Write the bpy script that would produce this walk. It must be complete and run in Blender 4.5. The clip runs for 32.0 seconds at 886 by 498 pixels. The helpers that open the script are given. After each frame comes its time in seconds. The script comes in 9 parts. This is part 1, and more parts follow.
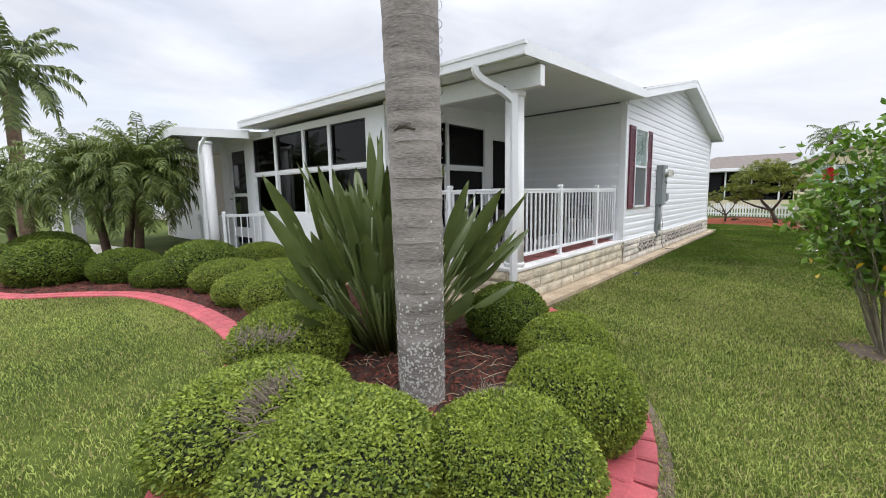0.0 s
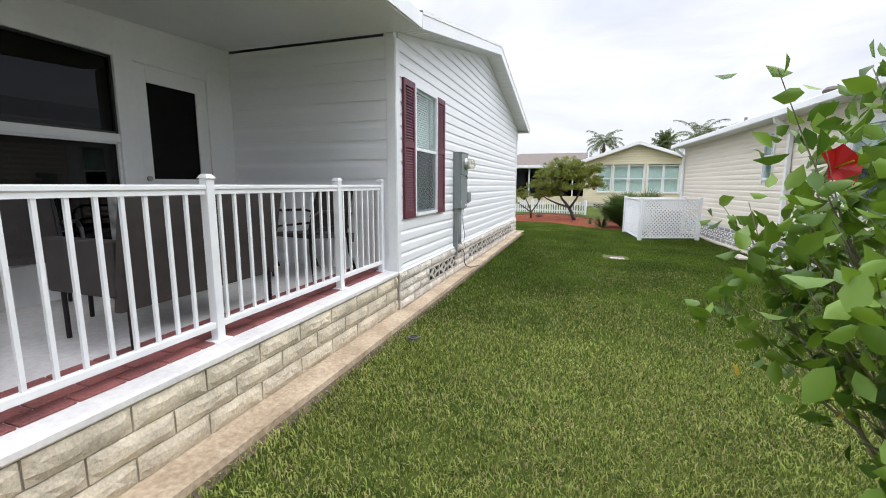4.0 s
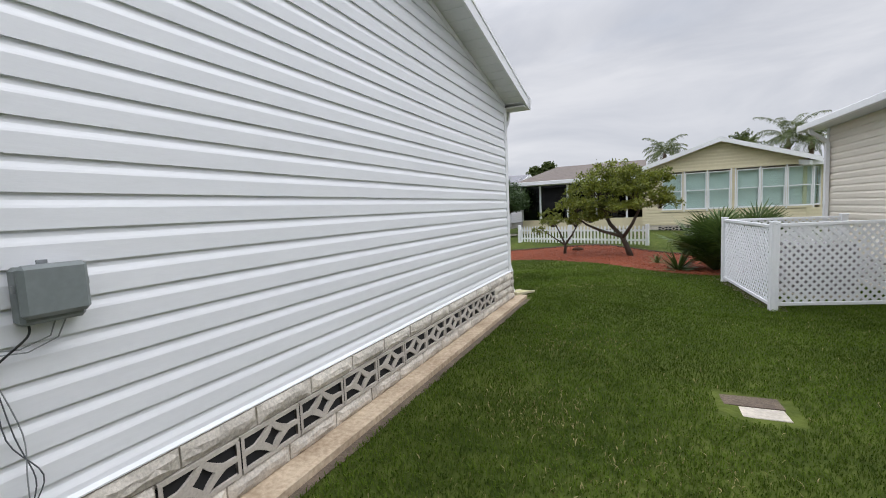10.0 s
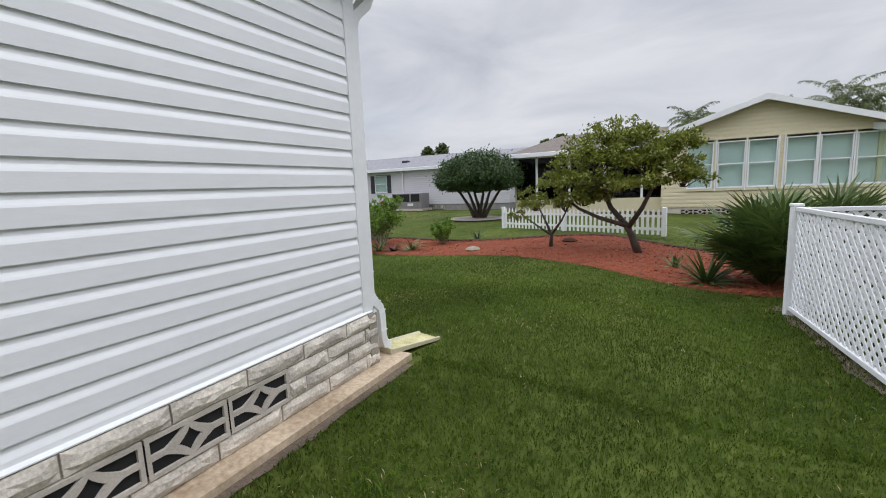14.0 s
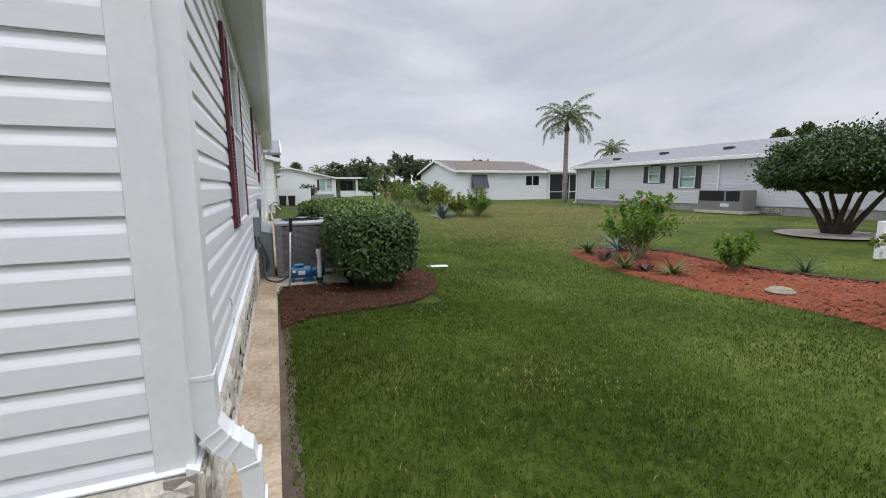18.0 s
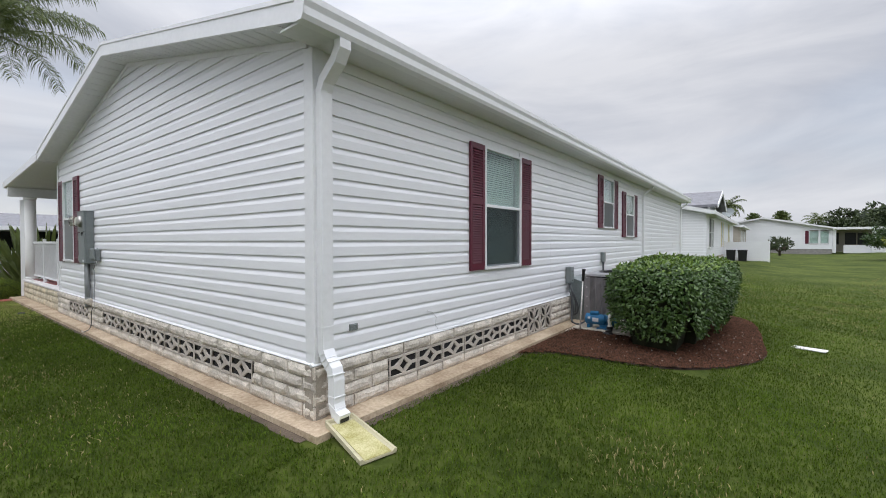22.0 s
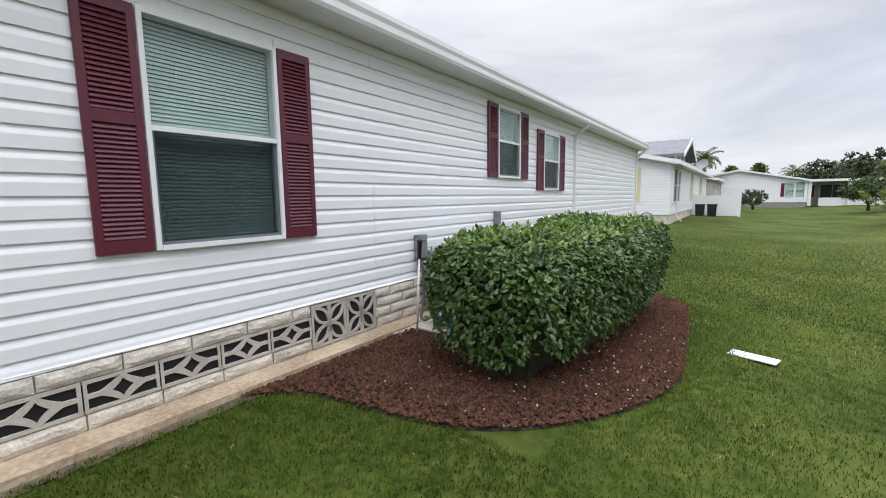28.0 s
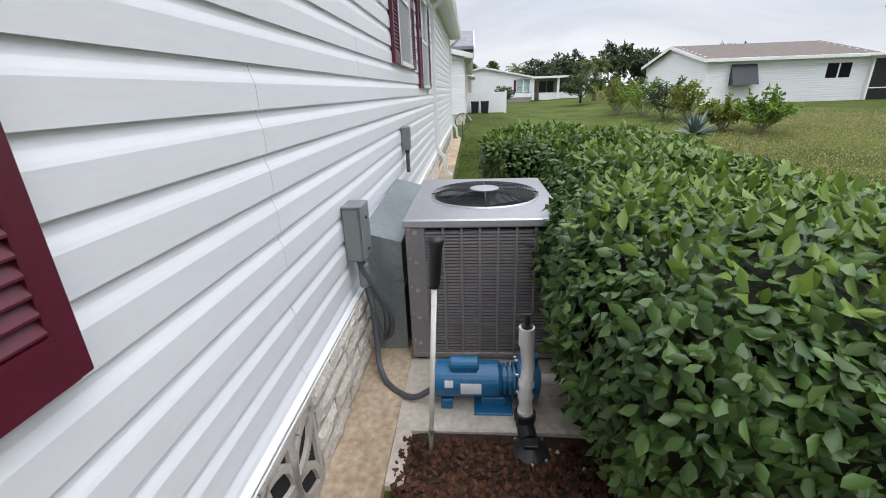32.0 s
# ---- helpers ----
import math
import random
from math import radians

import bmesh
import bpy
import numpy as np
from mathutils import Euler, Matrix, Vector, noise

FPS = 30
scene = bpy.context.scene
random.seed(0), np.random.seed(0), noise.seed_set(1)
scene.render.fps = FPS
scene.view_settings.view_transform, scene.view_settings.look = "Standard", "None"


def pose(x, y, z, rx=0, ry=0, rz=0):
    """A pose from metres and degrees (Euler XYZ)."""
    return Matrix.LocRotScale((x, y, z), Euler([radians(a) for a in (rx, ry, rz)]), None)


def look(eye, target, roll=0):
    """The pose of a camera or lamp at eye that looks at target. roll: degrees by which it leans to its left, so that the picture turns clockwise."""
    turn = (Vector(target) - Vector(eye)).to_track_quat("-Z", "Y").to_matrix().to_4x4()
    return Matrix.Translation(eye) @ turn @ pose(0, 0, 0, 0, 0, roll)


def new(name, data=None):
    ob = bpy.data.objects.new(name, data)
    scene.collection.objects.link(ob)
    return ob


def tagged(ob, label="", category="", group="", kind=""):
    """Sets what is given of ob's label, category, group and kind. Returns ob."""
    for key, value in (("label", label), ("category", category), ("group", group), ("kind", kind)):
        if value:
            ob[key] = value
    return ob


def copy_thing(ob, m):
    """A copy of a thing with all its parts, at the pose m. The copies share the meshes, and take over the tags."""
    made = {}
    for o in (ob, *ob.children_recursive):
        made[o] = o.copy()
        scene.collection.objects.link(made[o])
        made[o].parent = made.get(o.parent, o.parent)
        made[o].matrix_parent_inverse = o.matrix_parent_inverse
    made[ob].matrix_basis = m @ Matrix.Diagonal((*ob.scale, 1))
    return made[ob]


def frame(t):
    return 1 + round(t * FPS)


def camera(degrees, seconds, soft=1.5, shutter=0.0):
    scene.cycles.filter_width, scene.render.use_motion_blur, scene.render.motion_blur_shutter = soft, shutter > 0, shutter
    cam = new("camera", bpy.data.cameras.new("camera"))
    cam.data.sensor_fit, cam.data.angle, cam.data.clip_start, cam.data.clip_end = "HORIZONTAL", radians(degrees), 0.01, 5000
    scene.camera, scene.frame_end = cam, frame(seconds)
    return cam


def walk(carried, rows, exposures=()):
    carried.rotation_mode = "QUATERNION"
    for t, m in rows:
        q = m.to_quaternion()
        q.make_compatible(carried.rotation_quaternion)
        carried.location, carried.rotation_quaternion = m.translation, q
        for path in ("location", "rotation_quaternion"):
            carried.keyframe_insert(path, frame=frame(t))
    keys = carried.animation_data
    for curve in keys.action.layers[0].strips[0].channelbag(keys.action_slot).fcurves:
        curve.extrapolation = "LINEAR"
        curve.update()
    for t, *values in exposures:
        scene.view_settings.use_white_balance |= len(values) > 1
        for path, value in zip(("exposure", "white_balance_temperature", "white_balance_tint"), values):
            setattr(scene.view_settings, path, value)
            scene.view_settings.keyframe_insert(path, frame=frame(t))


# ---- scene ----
cam = camera(92.6, 32.0, soft=1.0)
PATH = [
    (0, (2.513, -7.928, 1.311), (1.213, -6.429, 1.057), -1.0),
    (0.5, (2.52, -7.72, 1.323), (1.33, -6.137, 1.044), -1.1),
    (1, (2.486, -7.304, 1.335), (1.474, -5.605, 1.033), -1.2),
    (1.5, (2.517, -6.786, 1.324), (1.683, -4.998, 1.002), -0.8),
    (2, (2.471, -6.213, 1.325), (1.745, -4.379, 0.993), -0.5),
    (2.5, (2.301, -5.706, 1.332), (1.617, -3.856, 1.0), -0.1),
    (3, (2.167, -5.169, 1.362), (1.479, -3.317, 1.05), 0.4),
    (3.5, (2.0, -4.657, 1.37), (1.331, -2.797, 1.065), 0.3),
    (5.5, (1.685, -2.511, 1.398), (1.188, -0.594, 1.12), 0.5),
    (6, (1.676, -1.95, 1.38), (1.176, -0.03, 1.13), 0.7),
    (6.5, (1.719, -1.425, 1.38), (1.185, 0.489, 1.151), 0.6),
    (7, (1.802, -0.915, 1.389), (1.208, 0.982, 1.173), 0.3),
    (7.5, (1.805, -0.425, 1.39), (1.162, 1.457, 1.182), -0.3),
    (8, (1.846, 0.08, 1.355), (1.147, 1.944, 1.16), -0.9),
    (8.5, (1.769, 0.541, 1.364), (1.029, 2.389, 1.169), -1.2),
    (9, (1.723, 0.988, 1.361), (0.947, 2.822, 1.171), -1.7),
    (9.5, (1.76, 1.473, 1.363), (0.942, 3.288, 1.173), -1.9),
    (10, (1.811, 1.941, 1.374), (0.952, 3.738, 1.195), -2.6),
    (10.5, (1.931, 2.367, 1.371), (1.048, 4.153, 1.2), -2.9),
    (11, (1.979, 2.735, 1.377), (1.088, 4.517, 1.203), -3.1),
    (11.5, (1.978, 3.146, 1.411), (1.097, 4.932, 1.219), -2.9),
    (12, (2.038, 3.617, 1.394), (1.176, 5.41, 1.189), -2.8),
    (12.5, (2.018, 4.076, 1.397), (1.169, 5.874, 1.175), -3.0),
    (13, (2.001, 4.591, 1.391), (1.159, 6.389, 1.149), -2.8),
    (13.5, (2.051, 5.103, 1.361), (1.179, 6.885, 1.107), -3.0),
    (14, (1.962, 5.634, 1.329), (1.03, 7.38, 1.045), -2.3),
    (14.5, (2.015, 6.092, 1.326), (0.96, 7.765, 1.033), -2.2),
    (16.5, (1.924, 7.569, 1.276), (0.331, 8.745, 0.993), 0.6),
    (17, (1.799, 7.846, 1.317), (0.117, 8.888, 1.031), 0.8),
    (17.5, (1.673, 8.104, 1.353), (-0.094, 8.996, 1.068), -0.1),
    (18, (1.463, 8.468, 1.327), (-0.378, 9.194, 1.036), -0.4),
    (18.5, (1.269, 8.769, 1.37), (-0.653, 9.246, 1.09), -1.0),
    (19, (1.333, 9.105, 1.378), (-0.647, 9.241, 1.131), -1.3),
    (19.5, (1.636, 9.349, 1.369), (-0.346, 9.158, 1.174), -1.9),
    (20, (1.865, 9.65, 1.396), (-0.075, 9.185, 1.256), -1.7),
    (20.5, (1.963, 10.014, 1.41), (0.092, 9.315, 1.306), -1.2),
    (21, (2.066, 10.297, 1.366), (0.282, 9.396, 1.288), -0.5),
    (21.5, (1.999, 10.635, 1.343), (0.314, 9.56, 1.291), -0.5),
    (22, (1.922, 10.918, 1.368), (0.338, 9.697, 1.33), -0.1),
    (22.5, (1.904, 11.118, 1.347), (0.403, 9.797, 1.322), 0.1),
    (23, (1.762, 11.312, 1.358), (0.294, 9.954, 1.327), -0.0),
    (23.5, (1.644, 11.396, 1.354), (0.154, 10.063, 1.292), -0.6),
    (24, (1.649, 11.372, 1.354), (0.101, 10.11, 1.247), -1.4),
    (24.5, (1.59, 11.317, 1.342), (-0.023, 10.144, 1.191), -1.9),
    (25, (1.275, 11.382, 1.324), (-0.378, 10.268, 1.157), -2.4),
    (25.5, (0.867, 11.387, 1.305), (-0.804, 10.303, 1.122), -2.1),
    (27.5, (-0.866, 11.446, 1.347), (-2.466, 10.269, 1.114), -0.8),
    (28, (-1.326, 11.269, 1.339), (-2.939, 10.111, 1.098), -0.7),
    (28.5, (-1.705, 10.932, 1.36), (-3.357, 9.835, 1.104), -0.7),
    (29, (-2.128, 10.59, 1.336), (-3.843, 9.595, 1.069), -0.5),
    (29.5, (-2.417, 10.162, 1.34), (-4.204, 9.31, 1.061), -0.9),
    (30, (-2.657, 9.802, 1.378), (-4.513, 9.119, 1.082), -1.2),
    (30.5, (-2.912, 9.498, 1.389), (-4.815, 8.98, 1.058), -2.4),
    (31, (-3.054, 9.181, 1.415), (-4.972, 8.818, 0.982), -2.8),
    (31.5, (-3.149, 8.987, 1.416), (-5.053, 8.742, 0.855), -2.8),
    (32, (-3.193, 8.779, 1.406), (-5.062, 8.64, 0.709), -2.0),
]
walk(cam, [(t, look(eye, target, roll)) for t, eye, target, roll in PATH], ((0, 0.34), (1, 0.41), (3, 0.48), (6, 0.28), (8, 0.09), (11, -0.15), (14, -0.15), (20, -0.13), (22, -0.12), (23, -0.08), (25, 0.08), (28, 0.14), (30, 0.2), (31, 0.02), (32, 0.16)))

# ---- world and sun ----
world = bpy.data.worlds.new("overcast_sky")
scene.world = world
world.use_nodes = True
wn, wl = world.node_tree.nodes, world.node_tree.links
wn.clear()


def wnode(kind, **sets):
    n = wn.new(kind)
    for key, value in sets.items():
        n.inputs[key].default_value = value
    return n


sky = wn.new("ShaderNodeTexSky")
sky.sky_type = "NISHITA"
sky.sun_disc = False
sky.sun_elevation, sky.sun_rotation = radians(48), radians(150)
sky_scale = wn.new("ShaderNodeVectorMath")
sky_scale.operation = "SCALE"
sky_scale.inputs["Scale"].default_value = 0.16
wl.new(sky.outputs[0], sky_scale.inputs[0])
coords = wn.new("ShaderNodeTexCoord")
stretch = wn.new("ShaderNodeMapping")
stretch.inputs["Scale"].default_value = (1.0, 1.0, 3.2)
wl.new(coords.outputs["Generated"], stretch.inputs[0])
cloud_big = wnode("ShaderNodeTexNoise", Scale=2.1, Detail=7.0, Roughness=0.55, Distortion=0.5)
wl.new(stretch.outputs[0], cloud_big.inputs["Vector"])
cloud_ramp = wn.new("ShaderNodeValToRGB")
cloud_ramp.color_ramp.elements[0].position, cloud_ramp.color_ramp.elements[0].color = 0.30, (0.53, 0.56, 0.64, 1)
cloud_ramp.color_ramp.elements[1].position, cloud_ramp.color_ramp.elements[1].color = 0.66, (0.82, 0.83, 0.88, 1)
wl.new(cloud_big.outputs["Fac"], cloud_ramp.inputs[0])
cover = wnode("ShaderNodeTexNoise", Scale=1.3, Detail=4.0, Roughness=0.5)
wl.new(stretch.outputs[0], cover.inputs["Vector"])
cover_ramp = wn.new("ShaderNodeMapRange")
cover_ramp.inputs["From Min"].default_value, cover_ramp.inputs["From Max"].default_value = 0.30, 0.48
cover_ramp.inputs["To Min"].default_value, cover_ramp.inputs["To Max"].default_value = 0.72, 0.97
wl.new(cover.outputs["Fac"], cover_ramp.inputs[0])
sky_mix = wn.new("ShaderNodeMix")
sky_mix.data_type = "RGBA"
wl.new(cover_ramp.outputs[0], sky_mix.inputs[0])
wl.new(sky_scale.outputs[0], sky_mix.inputs[6])
wl.new(cloud_ramp.outputs[0], sky_mix.inputs[7])
# an overcast sky grows brighter towards the zenith
split = wn.new("ShaderNodeSeparateXYZ")
wl.new(coords.outputs["Generated"], split.inputs[0])
zenith = wn.new("ShaderNodeMapRange")
zenith.interpolation_type = "SMOOTHSTEP"
zenith.inputs["From Min"].default_value, zenith.inputs["From Max"].default_value = 0.34, 0.95
zenith.inputs["To Min"].default_value, zenith.inputs["To Max"].default_value = 1.0, 4.6
wl.new(split.outputs[2], zenith.inputs[0])
background = wn.new("ShaderNodeBackground")
wl.new(sky_mix.outputs[2], background.inputs[0])
wl.new(zenith.outputs[0], background.inputs[1])
world_out = wn.new("ShaderNodeOutputWorld")
wl.new(background.outputs[0], world_out.inputs[0])

sun = new("sun", bpy.data.lights.new("sun", "SUN"))
sun.data.energy, sun.data.angle, sun.data.color = 0.5, radians(40), (1.0, 0.96, 0.9)
sun.matrix_world = look((0, 0, 30), (-11, -6, 12))

# ---- materials ----


def mat(name, color, rough=0.6, vary=0.12, scale=3.0, bump=0.0, bump_scale=60.0, metal=0.0, second=None, spec=0.5, piece=0.0, coat=0.0, stretch_xyz=(1, 1, 1)):
    """A surface with stains at one scale, grain at another, and fine relief."""
    m = bpy.data.materials.new(name)
    m.use_nodes = True
    n, l = m.node_tree.nodes, m.node_tree.links
    b = n["Principled BSDF"]
    b.inputs["Roughness"].default_value, b.inputs["Metallic"].default_value = rough, metal
    b.inputs["Specular IOR Level"].default_value = spec
    b.inputs["Coat Weight"].default_value = coat
    g = n.new("ShaderNodeNewGeometry")
    mp = n.new("ShaderNodeMapping")
    mp.inputs["Scale"].default_value = stretch_xyz
    l.new(g.outputs["Position"], mp.inputs[0])
    big, fine = n.new("ShaderNodeTexNoise"), n.new("ShaderNodeTexNoise")
    big.inputs["Scale"].default_value, big.inputs["Detail"].default_value = scale, 5
    fine.inputs["Scale"].default_value, fine.inputs["Detail"].default_value = scale * 14, 4
    for t in (big, fine):
        l.new(mp.outputs[0], t.inputs["Vector"])
    add = n.new("ShaderNodeMath")
    add.operation = "MULTIPLY_ADD"
    add.inputs[1].default_value, add.inputs[2].default_value = 0.45, 0.0
    l.new(fine.outputs["Fac"], add.inputs[0])
    total = n.new("ShaderNodeMath")
    total.operation = "MULTIPLY_ADD"
    total.inputs[1].default_value = 0.55
    l.new(big.outputs["Fac"], total.inputs[0])
    l.new(add.outputs[0], total.inputs[2])
    ramp = n.new("ShaderNodeValToRGB")
    dark = tuple(c * (1 - vary * 1.6) for c in color)
    light = second or tuple(min(1, c * (1 + vary)) for c in color)
    ramp.color_ramp.elements[0].position, ramp.color_ramp.elements[0].color = 0.36, (*dark, 1)
    ramp.color_ramp.elements[1].position, ramp.color_ramp.elements[1].color = 0.64, (*light, 1)
    l.new(total.outputs[0], ramp.inputs[0])
    out = ramp.outputs[0]
    if piece:
        info = n.new("ShaderNodeObjectInfo")
        hsv = n.new("ShaderNodeHueSaturation")
        rng = n.new("ShaderNodeMapRange")
        rng.inputs["To Min"].default_value, rng.inputs["To Max"].default_value = 1 - piece, 1 + piece
        l.new(info.outputs["Random"], rng.inputs[0])
        l.new(rng.outputs[0], hsv.inputs["Value"])
        l.new(out, hsv.inputs["Color"])
        out = hsv.outputs[0]
    l.new(out, b.inputs["Base Color"])
    if bump:
        bt = n.new("ShaderNodeTexNoise")
        bt.inputs["Scale"].default_value, bt.inputs["Detail"].default_value = bump_scale, 6
        l.new(mp.outputs[0], bt.inputs["Vector"])
        bp = n.new("ShaderNodeBump")
        bp.inputs["Strength"].default_value, bp.inputs["Distance"].default_value = bump, 0.01
        l.new(bt.outputs["Fac"], bp.inputs["Height"])
        l.new(bp.outputs[0], b.inputs["Normal"])
    return m


def leaf_mat(name, dark, light, rough=0.45, translucent=0.25, spread=0.3, spec=0.35, patches=0.0):
    """Leaves that differ one from the next, and let some light through."""
    m = bpy.data.materials.new(name)
    m.use_nodes = True
    n, l = m.node_tree.nodes, m.node_tree.links
    b = n["Principled BSDF"]
    g = n.new("ShaderNodeNewGeometry")
    noise_t = n.new("ShaderNodeTexNoise")
    noise_t.inputs["Scale"].default_value, noise_t.inputs["Detail"].default_value = 5.0, 4
    l.new(g.outputs["Position"], noise_t.inputs["Vector"])
    mix_v = n.new("ShaderNodeMath")
    mix_v.operation = "MULTIPLY_ADD"
    mix_v.inputs[1].default_value = 0.55
    l.new(g.outputs["Random Per Island"], mix_v.inputs[0])
    half = n.new("ShaderNodeMath")
    half.operation = "MULTIPLY"
    half.inputs[1].default_value = 0.45
    l.new(noise_t.outputs["Fac"], half.inputs[0])
    l.new(half.outputs[0], mix_v.inputs[2])
    ramp = n.new("ShaderNodeValToRGB")
    ramp.color_ramp.elements[0].position, ramp.color_ramp.elements[0].color = 0.15, (*dark, 1)
    ramp.color_ramp.elements[1].position, ramp.color_ramp.elements[1].color = 0.85, (*light, 1)
    l.new(mix_v.outputs[0], ramp.inputs[0])
    out = ramp.outputs[0]
    if patches:
        broad = n.new("ShaderNodeTexNoise")
        broad.inputs["Scale"].default_value, broad.inputs["Detail"].default_value = 0.8, 6
        l.new(g.outputs["Position"], broad.inputs["Vector"])
        span = n.new("ShaderNodeMapRange")
        span.inputs["From Min"].default_value, span.inputs["From Max"].default_value = 0.32, 0.68
        span.inputs["To Min"].default_value, span.inputs["To Max"].default_value = 1 - patches, 1 + patches
        l.new(broad.outputs["Fac"], span.inputs[0])
        shade = n.new("ShaderNodeHueSaturation")
        l.new(span.outputs[0], shade.inputs["Value"])
        l.new(out, shade.inputs["Color"])
        out = shade.outputs[0]
    l.new(out, b.inputs["Base Color"])
    b.inputs["Roughness"].default_value = rough
    b.inputs["Specular IOR Level"].default_value = spec
    tr = n.new("ShaderNodeBsdfTranslucent")
    l.new(out, tr.inputs["Color"])
    ms = n.new("ShaderNodeMixShader")
    ms.inputs[0].default_value = translucent
    l.new(b.outputs[0], ms.inputs[1])
    l.new(tr.outputs[0], ms.inputs[2])
    l.new(ms.outputs[0], n["Material Output"].inputs[0])
    return m


def glass_mat(name, tint=(0.75, 0.85, 0.83), rough=0.02, spec=0.5, alpha=0.3):
    m = bpy.data.materials.new(name)
    m.use_nodes = True
    n, l = m.node_tree.nodes, m.node_tree.links
    b = n["Principled BSDF"]
    tr = n.new("ShaderNodeBsdfTransparent")
    tr.inputs[0].default_value = (*tint, 1)
    gl = n.new("ShaderNodeBsdfGlossy")
    gl.inputs["Roughness"].default_value = rough
    lw = n.new("ShaderNodeLayerWeight")
    lw.inputs["Blend"].default_value = 0.5
    steep = n.new("ShaderNodeMath")
    steep.operation = "POWER"
    steep.inputs[1].default_value = 5.0
    l.new(lw.outputs["Facing"], steep.inputs[0])
    fr = n.new("ShaderNodeMath")
    fr.operation = "MULTIPLY_ADD"
    r0 = (spec / (2 + spec)) ** 2
    fr.inputs[1].default_value, fr.inputs[2].default_value = 1 - r0, r0
    l.new(steep.outputs[0], fr.inputs[0])
    mx = n.new("ShaderNodeMixShader")
    l.new(fr.outputs[0], mx.inputs[0])
    l.new(tr.outputs[0], mx.inputs[1])
    l.new(gl.outputs[0], mx.inputs[2])
    l.new(mx.outputs[0], n["Material Output"].inputs[0])
    n.remove(b)
    return m


